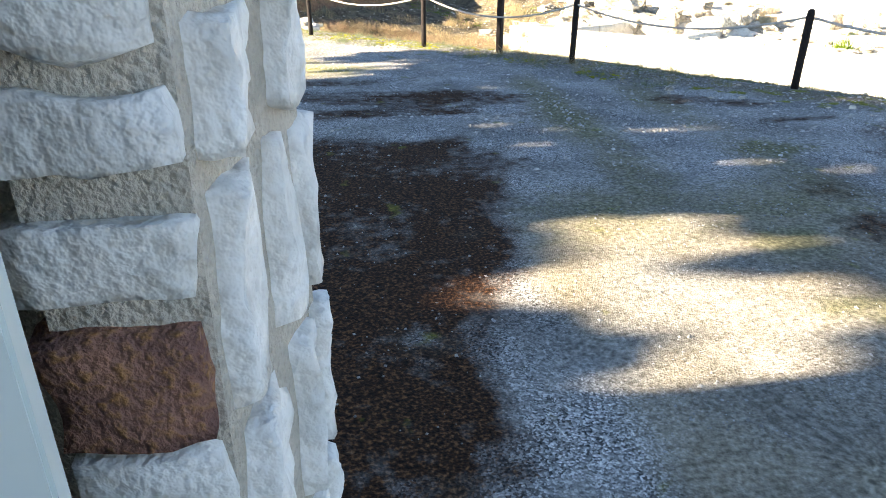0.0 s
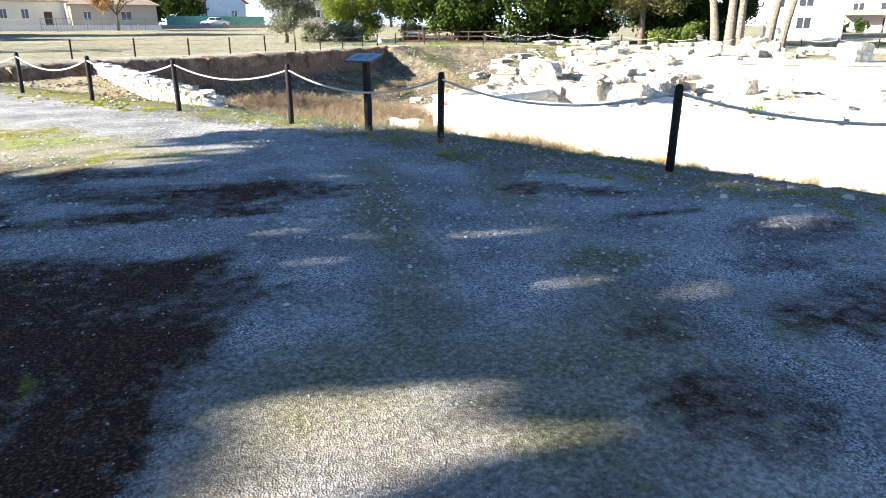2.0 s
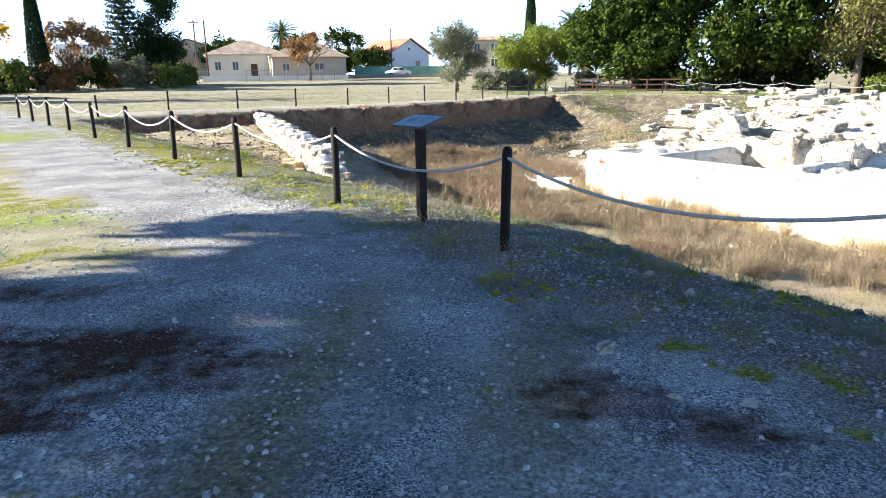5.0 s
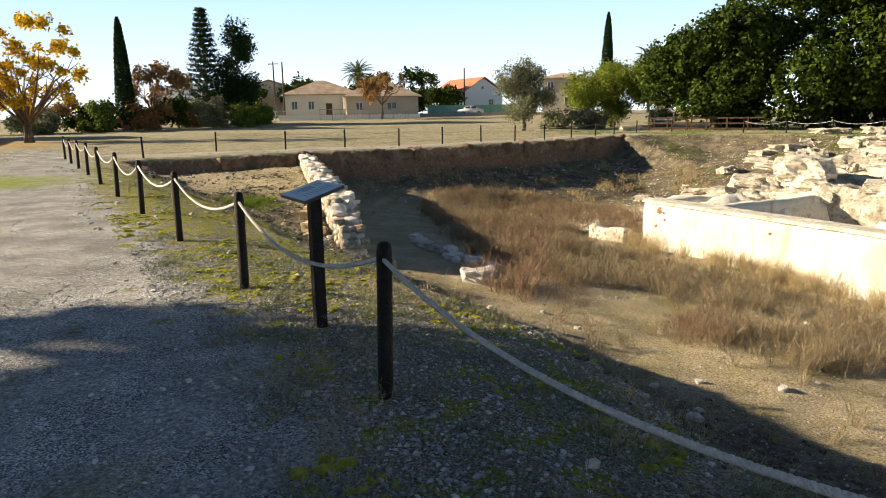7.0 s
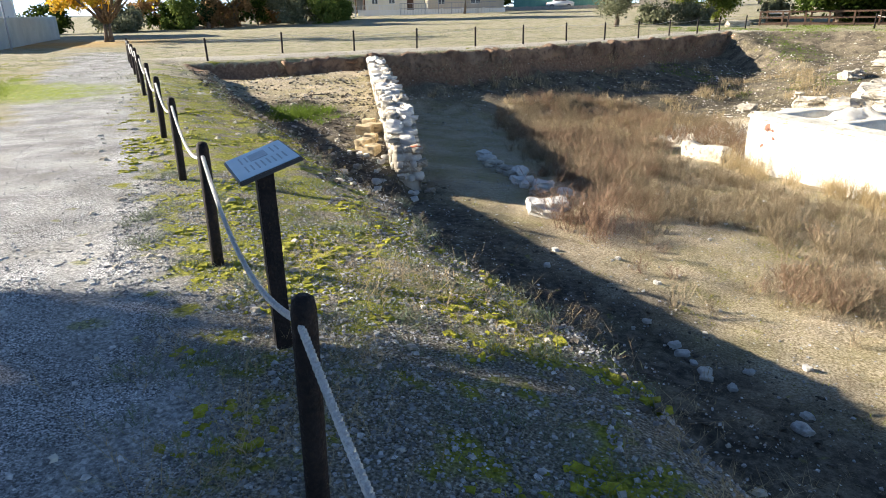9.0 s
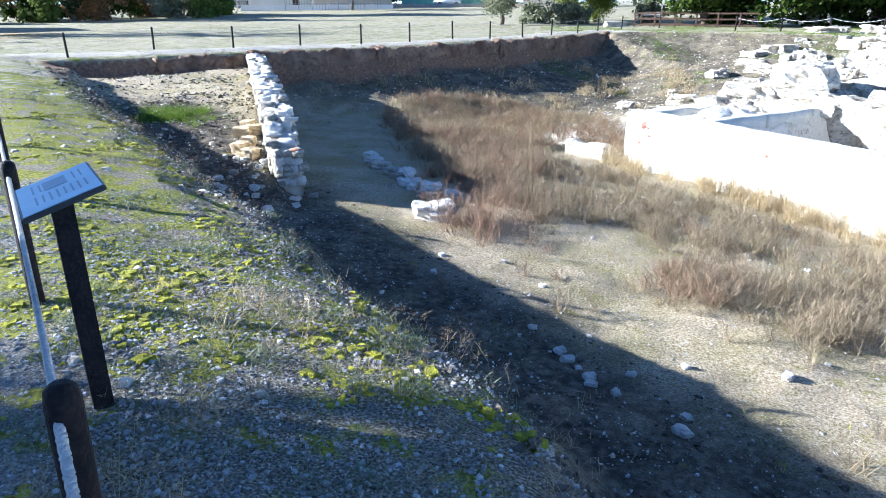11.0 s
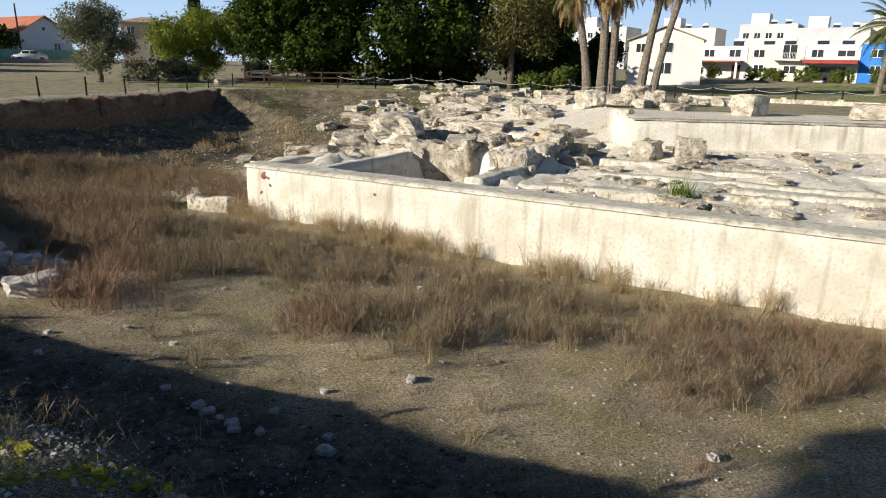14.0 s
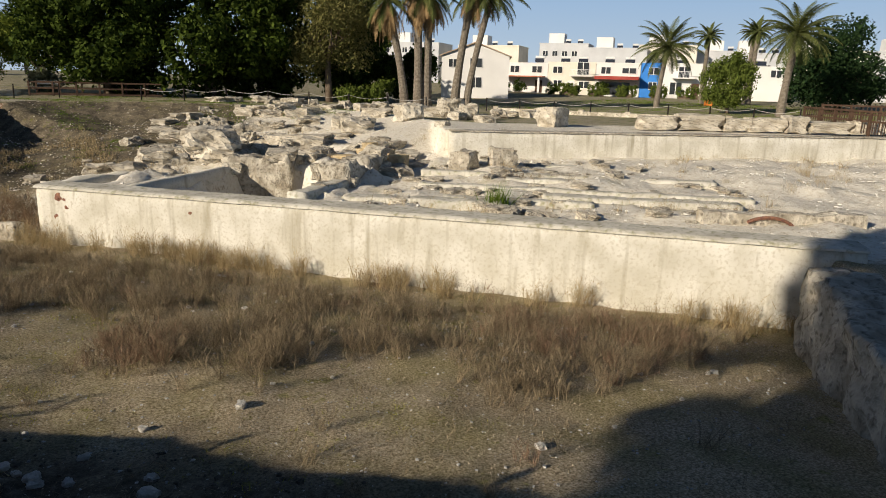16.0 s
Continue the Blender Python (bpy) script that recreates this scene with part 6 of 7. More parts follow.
yh = house((-38.2, 108.0), (-27.0, 111.8), 1.3, 3.4, 12, M_CREAMWALL, "old cream single-storey house with a worn tiled roof", ((1.6, 1.8, 0.9, 1.3), (4.2, 1.8, 0.9, 1.3), (9.6, 1.7, 1.0, 1.3)), ((7.0, 1.0, 2.1, M_DARKWOOD),), "hip", M_TILE_OLD, 2.4, 0.5)
part("porch", boxm(10.4, -1.0, 1.6, 2.4, 2.2, 3.2), M_CREAMWALL, yh)
house((-27.6, 106.5), (-17.0, 110.0), 1.2, 3.0, 9, M_BEIGEWALL, "low beige house with an old tiled roof", ((2.0, 1.6, 1.0, 1.2), (7.0, 1.6, 1.4, 1.2)), (), "hip", M_TILE_OLD, 2.4, 0.5)
gh = house((-11.8, 126.6), (-5.2, 131.2), 1.6, 3.6, 13, M_PALEBLUE, "white gabled house with an orange tiled roof", ((5.6, 1.8, 1.0, 1.2), (3.8, 4.4, 0.5, 0.6)), (), "gable_front", M_TILE, 2.6, 0.5)
house((2.2, 110.8), (8.2, 110.6), 1.9, 4.6, 9, M_BEIGEWALL, "two-storey beige house with a brown roof", ((1.2, 3.6, 0.9, 1.1), (3.9, 3.6, 1.1, 1.2), (3.9, 1.3, 1.1, 1.2)), (), "hip", M_TILE_OLD, 0.9, 0.5)
house((-50.5, 122.0), (-43.5, 124.6), 1.5, 5.2, 9, M_BEIGEWALL, "small beige house with a shallow roof", ((1.6, 3.8, 1.0, 1.1), (5.0, 3.8, 1.0, 1.1)), (), "gable_front", M_TILE_OLD, 1.2, 0.5)
house((-86.0, 148.0), (-70.0, 160.0), 2.0, 6.4, 10, M_WHITEWALL, "distant white apartment block", [(1.6 + 2.6 * i, 2 + 3 * f, 1.3, 1.2) for f in range(2) for i in range(7)], name="apartment_block")
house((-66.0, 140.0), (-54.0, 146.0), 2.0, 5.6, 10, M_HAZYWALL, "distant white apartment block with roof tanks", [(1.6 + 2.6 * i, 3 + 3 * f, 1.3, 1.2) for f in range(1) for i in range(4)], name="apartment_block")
house((-56.0, 53.0), (-51.6, 57.6), 0.0, 7.8, 9, M_WHITEWALL, "plain white two-storey block at the site edge", ((1.5, 5.5, 1.0, 1.1),))
lh = house((-66.0, 40.0), (-52.0, 56.0), 0.0, 4.0, 10, M_WHITEWALL, "white building behind the mesh fence", ((3.0, 2.0, 1.4, 1.2), (9.0, 2.0, 1.4, 1.2)), (), "hip", M_TILE_OLD, 1.6)


# ---- garden walls, fences, poles, car ----
def low_wall(name, a, b, h, m, label, t=0.25):
    z = min(hgt(*a), hgt(*b))
    L = math.hypot(b[0] - a[0], b[1] - a[1])
    th = thing(name, pose(a[0], a[1], z, 0, 0, math.degrees(math.atan2(b[1] - a[1], b[0] - a[0]))), label, "wall")
    n = max(1, int(L / 3))
    for k in range(n):
        part("wall_panel", boxm(L * (k + 0.5) / n, 0, h / 2 - 0.2, L / n - 0.01, t, h + 0.4), m, th)
        part("pillar", boxm(L * k / n, 0, h / 2 + 0.05, t * 1.3, t * 1.3, h + 0.12), m, th)
    return th


def rail_fence(name, a, b, h, m, label, gap=0.35, rails=2, za=None, post=1.8, w=0.05):
    z = min(hgt(*a), hgt(*b)) if za is None else za
    L = math.hypot(b[0] - a[0], b[1] - a[1])
    th = thing(name, pose(a[0], a[1], z, 0, 0, math.degrees(math.atan2(b[1] - a[1], b[0] - a[0]))), label, "fence")
    for k in range(int(L / post) + 1):
        part("post", boxm(min(k * post, L), 0, h / 2 - 0.1, w * 1.6, w * 1.6, h + 0.3), m, th)
    for k in range(rails):
        part("rail", boxm(L / 2, 0, h * (1 - k * 0.42) - 0.02, L, w, w * 1.4), m, th)
    if gap:
        for k in range(int(L / gap)):
            part("bar", boxm((k + 0.5) * gap, 0, h / 2, w * 0.5, w * 0.5, h * 0.94), m, th)
    return th


low_wall("garden_wall", (-37.0, 103.0), (-16.0, 106.0), 0.7, M_WHITEWALL, "low whitewashed garden wall")
rail_fence("garden_fence", (-40.0, 99.5), (-30.0, 101.0), 1.5, M_FRAME_W, "white metal garden fence", 0.3)
rail_fence("garden_fence", (-30.0, 101.0), (-17.0, 104.5), 1.6, M_METAL, "grey mesh garden fence on posts", 0.4)
low_wall("screen_fence", (-17.0, 118.5), (-2.0, 122.0), 1.7, M_GREENNET, "green netting screen along the road", 0.06)
low_wall("road_wall", (-20.0, 112.0), (4.0, 116.0), 0.45, M_BENCHTOP, "low dark roadside wall")
rail_fence("timber_railing", (11.8, 66.8), (20.5, 63.6), 1.05, M_DARKWOOD, "rustic dark timber railing beside a footbridge", 0, 3, None, 1.6, 0.08)
rail_fence("timber_railing", (12.6, 68.8), (21.0, 65.6), 1.05, M_DARKWOOD, "second timber railing of the footbridge", 0, 3, None, 1.6, 0.08)
rail_fence("timber_railing", (44.0, 24.2), (37.5, 16.0), 1.1, M_DARKWOOD, "dark timber handrail of a walkway", 0.22, 2, -0.25, 1.5, 0.07)
rail_fence("timber_railing", (44.8, 23.6), (49.0, 18.0), 1.1, M_DARKWOOD, "dark timber handrail turning away", 0.22, 2, -0.1, 1.5, 0.07)
low_wall("screen_fence", (-33.0, 37.0), (-47.0, 57.5), 1.9, M_SCREEN, "pale blue-grey screened fence along the site edge", 0.05)
low_wall("site_wall", (-33.3, 36.8), (-47.3, 57.3), 0.35, M_BENCHTOP, "low concrete footing of the mesh fence", 0.2)
low_wall("pale_kerb_wall", (40.5, 46.0), (50.5, 24.4), 0.28, M_LIME, "low pale kerb along the path", 0.3)


def utility_pole(x, y, h, cross=True):
    z = hgt(x, y)
    th = thing("utility_pole", pose(x, y, z), "tall wooden utility pole", "utility pole")
    bm = bmesh.new()
    tube(bm, [(0, 0, -0.3), (0, 0, h / 2), (0, 0, h)], [0.16, 0.13, 0.1], 8)
    part("pole", bm, M_DARKWOOD, th)
    if cross:
        part("crossarm", boxm(0, 0, h - 0.4, 1.6, 0.1, 0.12), M_DARKWOOD, th)
        for k in (-0.6, 0, 0.6):
            part("insulator", boxm(k, 0, h - 0.26, 0.07, 0.07, 0.16, bevel=0.02), M_FRAME_W, th)


utility_pole(-40.5, 110.0, 9.0)
utility_pole(-36.6, 104.0, 8.6, False)
utility_pole(-11.4, 124.0, 8.0, False)


def street_lamp(x, y, h=4.2):
    th = thing("street_lamp", pose(x, y, hgt(x, y)), "street lamp with a white globe", "street lamp")
    bm = bmesh.new()
    tube(bm, [(0, 0, -0.2), (0, 0, h)], [0.06, 0.045], 8)
    part("pole", bm, M_METAL, th)
    bm = bmesh.new()
    bmesh.ops.create_uvsphere(bm, u_segments=14, v_segments=10, radius=0.32, matrix=pose(0, 0, h + 0.25))
    part("globe", bm, M_FRAME_W, th, "white globe shade", True)


street_lamp(-35.1, 41.5)
street_lamp(-50.8, 90.3, 6.2)


def car(x, y, rz, label):
    th = thing("car", pose(x, y, hgt(x, y) + 0.12, 0, 0, rz), label, "car")
    bm = bmesh.new()
    side = [(-2.1, 0.25), (-2.12, 0.7), (-1.75, 0.86), (-1.2, 0.9), (-0.75, 1.38), (0.6, 1.42), (1.25, 0.98), (1.95, 0.84), (2.1, 0.6), (2.08, 0.25)]
    l = [bm.verts.new((px, -0.83, pz)) for px, pz in side]
    r = [bm.verts.new((px, 0.83, pz)) for px, pz in side]
    n = len(side)
    for k in range(n):
        bm.faces.new((l[k], l[(k + 1) % n], r[(k + 1) % n], r[k]))
    bm.faces.new(l[::-1])
    bm.faces.new(r)
    bmesh.ops.recalc_face_normals(bm, faces=bm.faces)
    bmesh.ops.bevel(bm, geom=list(bm.edges), offset=0.06, segments=2, affect='EDGES')
    body = part("body", bm, M_CARPAINT, th, "", True)
    for sy in (-0.845, 0.845):
        for a, b in (((-0.95, -0.1), 1.14), ((0.0, 0.85), 1.14)):
            part("window", boxm((a[0] + a[1]) / 2, sy, b, a[1] - a[0], 0.02, 0.34), M_GLASS, body)
    for wx in (-1.3, 1.3):
        for wy in (-0.76, 0.76):
            bm = bmesh.new()
            tube(bm, [(wx, wy - 0.1, 0.2), (wx, wy + 0.1, 0.2)], [0.32, 0.32], 18)
            w = part("wheel", bm, M_RUBBER, th)
            bm = bmesh.new()
            tube(bm, [(wx, wy - 0.108, 0.2), (wx, wy + 0.108, 0.2)], [0.19, 0.19], 12)
            part("rim", bm, M_METAL, w)
    for sx, lab in ((-2.1, "red tail light"), (2.08, "clear headlight")):
        for wy in (-0.6, 0.6):
            part("light", boxm(sx, wy, 0.68, 0.06, 0.3, 0.13), M_REDAWN if sx < 0 else M_FRAME_W, th, lab)


car(-9.6, 117.5, 12, "white parked hatchback beside the road wall")
obt = thing("orange_bin", pose(72.6, 46.4, hgt(72.6, 46.4), 0, 0, -58), "orange plastic board before a white house", "bin")
part("body", boxm(0, 0, 0.7, 0.9, 0.5, 1.4, bevel=0.05), M_ORANGE, obt)


# ---- low plants, litter and gravel ----
def tufts(name, pts, blades, h, spread, material, seed, label, category, width=0.012, lean=0.5, twigs=0):
    """Many small plants as thin upright blades, joined in one mesh."""
    rs = np.random.RandomState(seed)
    P = np.repeat(np.asarray(pts, float), blades, 0)
    n = len(P)
    hh = h * np.repeat(0.55 + 0.9 * rs.rand(len(pts)), blades) * (0.5 + 0.6 * rs.rand(n))
    d = rs.normal(size=(n, 2)) * lean
    base = P[:, :2] + rs.normal(size=(n, 2)) * spread
    z = P[:, 2] - 0.03
    side = rs.normal(size=(n, 2))
    side /= np.linalg.norm(side, axis=1)[:, None]
    w = width * (0.6 + 0.8 * rs.rand(n))[:, None]
    top = base + d * hh[:, None]
    a = np.column_stack((base - side * w, z))
    b = np.column_stack((base + side * w, z))
    c = np.column_stack((top, z + hh))
    V = [np.stack((a, b, c), 1).reshape(-1, 3)]
    if twigs:                                    # side twigs on each stem
        for k in range(twigs):
            q = (0.35 + 0.6 * rs.rand(n))[:, None]
            s0 = a * (1 - q) + c * q
            e = s0 + rs.normal(size=(n, 3)) * np.array((0.35, 0.35, 0.25)) * hh[:, None] * 0.6 + np.array((0, 0, 0.16)) * hh[:, None]
            o = np.column_stack((side * w * 0.9, np.zeros(n)))
            V.append(np.stack((s0 - o, s0 + o, e), 1).reshape(-1, 3))
    V = np.concatenate(V)
    F = np.arange(len(V)).reshape(-1, 3)
    ob = from_arrays(name, V, F, material)
    return tagged(ob, label, category, kind="stuff")


def scatter(n, x0, x1, y0, y1, seed, keep):
    rs = np.random.RandomState(seed)
    X, Y = x0 + (x1 - x0) * rs.rand(n), y0 + (y1 - y0) * rs.rand(n)
    k = keep(X, Y, rs.rand(n))
    X, Y = X[k], Y[k]
    return np.column_stack((X, Y, height(X, Y)))


def nu(X, Y):
    return (X - WC[0]) * ND[0] + (Y - WC[1]) * ND[1], (X - WC[0]) * UD[0] + (Y - WC[1]) * UD[1]


def pit_dense(X, Y, q):
    n, u = nu(X, Y)
    low = np.interp(u, (-12, -9.5, 1.4, 4.8, 5.6, 7.5, 8.5, 10.3, 11.5, 13, 15, 17, 19), (-2.5, -4.1, -7.2, -7.0, -5.0, -5.2, -8.2, -7.9, -6.4, -5.6, -7.0, -3.5, -1))
    high = np.interp(u, (-12, -9.4, -5, -0.5, 0.2), (1.5, 4.6, 4.0, 1.5, -1.35))
    d = smooth(n - low + 0.5 * fbm(X, Y, 54, 0.8, 3), -0.2, 0.6) * smooth(high - n, 0, 0.5) * smooth(u, -12.5, -11.0) * smooth(-u, -19.0, -17.0)
    m = 0.3 + 0.7 * smooth(fbm(X, Y, 51, 1.6) + 0.7 * fbm(X, Y, 52, 0.55), -0.5, 0.15)
    d = d * (1 - smooth(u, -2.8, -2.3) * smooth(-u, -0.2, 0.1) * smooth(n, -1.9, -1.4) * smooth(-n, -1.0, 0.0))
    return inside(X, Y, RIM) & (q < d * m + 0.02 * (n > -9.5) * (n < -0.5) * (u > 4) * (u < 17))


tufts("dry_shrubs", scatter(15000, -6, 21, 9, 42, 1, pit_dense), 22, 0.36, 0.05, L_SHRUB, 1, "dry brown shrubs covering the pit floor", "dry shrubs", 0.0042, 0.5, 6)
tufts("reddish_shrubs", scatter(9500, -6, 21, 9, 42, 2, lambda X, Y, q: pit_dense(X, Y, q) & (fbm(X, Y, 53, 2.5) > -0.1)), 26, 0.36, 0.06, L_SHRUB_R, 2, "reddish dry shrubs on the pit floor", "dry shrubs", 0.0042, 0.5, 6)
rs0 = np.random.RandomState(4)
bx, by = 2.3 + rs0.normal(size=26) * 0.5, 19.6 + rs0.normal(size=26) * 0.5
tufts("thorn_bush", np.column_stack((bx, by, height(bx, by))), 22, 0.62, 0.12, L_SHRUB_R, 3, "tall reddish thorn bush beside the white rock", "dry bush", 0.005, 0.5, 6)


def wall_foot(X, Y, q):
    n, u = nu(X, Y)
    return (np.abs(n + 0.5) < 0.42) & (u > -0.2) & (u < 20) & (q < (1.0 - 0.55 * smooth(u, 5, 11)) * smooth(fbm(X, Y, 55, 0.9, 3), -0.25, 0.15))


tufts("straw_weeds", scatter(9500, 4, 19, 11, 30, 5, wall_foot), 14, 0.5, 0.06, L_STRAW, 5, "straw-coloured weeds along the wall foot", "weeds", 0.006, 0.28, 5)


def lipzone(X, Y):
    d = np.full(X.shape, 1e9)
    for a, b in zip(RIM[:13], RIM[1:14]):
        d = np.minimum(d, seg_d(X, Y, a, b))
    return d


tufts("edge_weeds", scatter(9000, -10, 9, 3, 26, 6, lambda X, Y, q: (lipzone(X, Y) < 0.8) & (q < 0.5 * smooth(fbm(X, Y, 56, 1.2), -0.1, 0.4) + 0.06)), 8, 0.17, 0.05, L_STRAW, 6, "dry straw weeds along the pit edge", "weeds", 0.0014, 0.6, 5)
tufts("edge_greens", scatter(16000, -10, 9, 3, 26, 7, lambda X, Y, q: (lipzone(X, Y) < 1.3) & (q < 0.9 * smooth(fbm(X, Y, 57, 0.6), 0.0, 0.3))), 26, 0.075, 0.05, L_SAGE, 7, "low grey-green weeds along the pit edge", "weeds", 0.0035, 0.9)
tufts("moss_cushions", scatter(42000, -7, 6, 6, 22, 8, lambda X, Y, q: (~inside(X, Y, RIM) | (lipzone(X, Y) < 0.5)) & (lipzone(X, Y) < 2.2) & (fbm(X, Y, 58, 0.7, 3) + 0.3 * fbm(X, Y, 59, 2.0) > 0.02 + 0.5 * smooth(-Y, -11.3, -9.6))), 18, 0.026, 0.035, L_MOSS, 8, "yellow-green moss cushions between the stones", "moss", 0.006, 0.9)
tufts("bank_greens", scatter(5000, -4, 7, 6, 13, 17, lambda X, Y, q: ~inside(X, Y, RIM) & (lipzone(X, Y) < 1.8) & (fbm(X, Y, 77, 0.7) > 0.12)), 22, 0.06, 0.06, L_OLIVE, 17, "small dark weeds between the bank stones", "weeds", 0.004, 0.9)
gx0, gy0 = -6.9 + rs0.normal(size=60) * 0.65, 25.4 + rs0.normal(size=60) * 0.6
def fence_side(X, Y):
    return (X - 1.99) * FENCE_DIR[1] - (Y - 8.66) * FENCE_DIR[0]


def left_grass(X, Y, q):
    d = fence_side(X, Y) + 0.9 * fbm(X, Y, 72, 2.0)
    return (d < -2.5) & (Y - 0.4 * X > 8.3) & (q < 0.15 + 0.85 * smooth(fbm(X, Y, 73, 2.0), -0.1, 0.35))


tufts("dry_grass", scatter(34000, -20, 0, 7, 30, 41, left_grass), 7, 0.055, 0.09, L_STRAW, 41, "short pale dry grass beside the path", "grass", 0.005, 0.9)
tufts("verge_grass", scatter(26000, -20, -5, 13, 26, 42, lambda X, Y, q: (fence_side(X, Y) < -3.2) & (q < 1.2 * np.exp(-((X + 13.2) ** 2 / 18 + (Y - 20.6) ** 2 / 7)) + 0.7 * smooth(fbm(X, Y, 37, 2.2), 0.2, 0.5))), 10, 0.07, 0.09, L_GRASS, 42, "bright green winter grass beside the path", "grass", 0.007, 0.7)
tufts("green_weeds", np.column_stack((gx0, gy0, height(gx0, gy0))), 34, 0.24, 0.12, L_WEED, 9, "fresh green weeds in the corner of the dig", "weeds", 0.011, 0.9)
tufts("green_tuft", np.array([tuple(W(12.4, 3.2).xy) + (hgt(*W(12.4, 3.2).xy),)] * 3), 60, 0.6, 0.16, L_WEED, 10, "green tuft growing on the basin floor", "weeds", 0.015, 0.4)
tufts("ruin_weeds", scatter(2600, 6, 36, 15, 50, 11, lambda X, Y, q: inside(X, Y, RIM) & (nu(X, Y)[0] > 1.2) & (q < 0.5 * smooth(fbm(X, Y, 60, 2.0), 0.2, 0.45))), 18, 0.28, 0.12, L_STRAW, 11, "dry weeds between the ruined walls", "weeds", 0.007, 0.4, 1)
tufts("floor_weeds", scatter(1500, 8, 26, 12, 30, 91, lambda X, Y, q: (np.abs(nu(X, Y)[1] - 13.0) < 1.6) & (np.abs(nu(X, Y)[0] - 7.6) < 0.5) | (np.abs(nu(X, Y)[1] - 18.5) < 1.0) & (np.abs(nu(X, Y)[0] - 4.0) < 0.8)), 14, 0.34, 0.1, L_SHRUB, 91, "brown dry weeds on the basin floor", "weeds", 0.006, 0.45, 3)
tufts("field_grass", scatter(15000, -30, 14, 24, 70, 12, lambda X, Y, q: ~inside(X, Y, RIM) & (q < 0.25 + 0.6 * smooth(fbm(X, Y, 61, 4.0), -0.1, 0.3))), 7, 0.09, 0.12, L_OLIVE, 12, "short sparse grass on the field", "grass", 0.01, 0.7)
tufts("far_bank_weeds", scatter(2200, -6, 12, 32, 50, 13, lambda X, Y, q: inside(X, Y, RIM) & (nu(X, Y)[1] < -3.0) & (q < smooth(fbm(X, Y, 62, 1.6), 0.2, 0.4))), 16, 0.35, 0.12, L_STRAW, 13, "pale weeds below the far bank", "weeds", 0.008, 0.35, 2)
tufts("dry_litter", scatter(32000, -2, 18, 10, 30, 15, lambda X, Y, q: inside(X, Y, RIM) & (nu(X, Y)[0] < -0.3) & (nu(X, Y)[0] > -11) & (q < 0.4 + 0.6 * smooth(fbm(X, Y, 65, 1.8), -0.2, 0.3))), 5, 0.05, 0.12, L_SHRUB, 15, "pale dry stalks lying on the pit floor", "plant litter", 0.003, 2.6)
tufts("pit_stubble", scatter(11000, 0, 18, 9, 28, 101, lambda X, Y, q: inside(X, Y, RIM) & (nu(X, Y)[0] < -1.5) & (nu(X, Y)[0] > -9.8) & (q < 0.25 + 0.75 * smooth(fbm(X, Y, 96, 0.9, 3), -0.2, 0.25))), 6, 0.10, 0.09, L_SHRUB, 101, "low broken stubble on the pit floor", "weeds", 0.0035, 1.1, 3)
tufts("pit_greens", scatter(6000, 0, 16, 12, 28, 16, lambda X, Y, q: inside(X, Y, RIM) & (nu(X, Y)[0] < -1) & (nu(X, Y)[0] > -10) & (fbm(X, Y, 66, 1.6) > 0.2)), 12, 0.05, 0.1, L_MOSS, 16, "thin green growth on the pit floor", "weeds", 0.006, 0.8)
tufts("pine_litter", scatter(42000, -8, 4.5, 0.2, 10, 14, lambda X, Y, q: needle_cover(X, Y) > q + 0.1), 7, 0.022, 0.05, L_NEEDLE, 14, "brown fallen pine needles on the gravel", "pine litter", 0.0022, 3.0)


def pebbles(name, pts, size, material, seed, label, category="gravel", flat=1.0):
    """Small broken stones: a foot of four corners, four shoulders and a skewed top, joined in one mesh."""
    rs = np.random.RandomState(seed)
    n = len(pts)
    full = size >= 0.012
    oc = np.array([(1, 0, 0), (0, 1, 0), (-1, 0, 0), (0, -1, 0)] + ([(0.62, 0.3, 0.72), (-0.3, 0.66, 0.78), (-0.64, -0.25, 0.7), (0.28, -0.62, 0.8)] if full else [(0, 0, 1)]), float)
    m = len(oc)
    s = size * (0.5 + 1.1 * rs.rand(n) ** 3)
    a = rs.rand(n) * 6.283
    sx, sy, sz = s * (0.8 + 0.5 * rs.rand(n)), s * (0.6 + 0.4 * rs.rand(n)), flat * s * (0.5 + 0.45 * rs.rand(n))
    v = oc[None] * np.stack((sx, sy, sz), 1)[:, None, :] * (0.75 + 0.5 * rs.rand(n, m, 1))
    c, q = np.cos(a)[:, None], np.sin(a)[:, None]
    V = np.stack((v[..., 0] * c - v[..., 1] * q, v[..., 0] * q + v[..., 1] * c, v[..., 2]), 2) + pts[:, None, :] - np.array((0, 0, 0.002))
    f = np.array([(0, 1, 5, 4), (1, 2, 6, 5), (2, 3, 7, 6), (3, 0, 4, 7), (4, 5, 6, 7)] if full else [(0, 1, 4), (1, 2, 4), (2, 3, 4), (3, 0, 4)])
    F = (np.arange(n)[:, None, None] * m + f[None]).reshape(-1, f.shape[1])
    return tagged(from_arrays(name, V.reshape(-1, 3), F, material), label, category, kind="stuff")


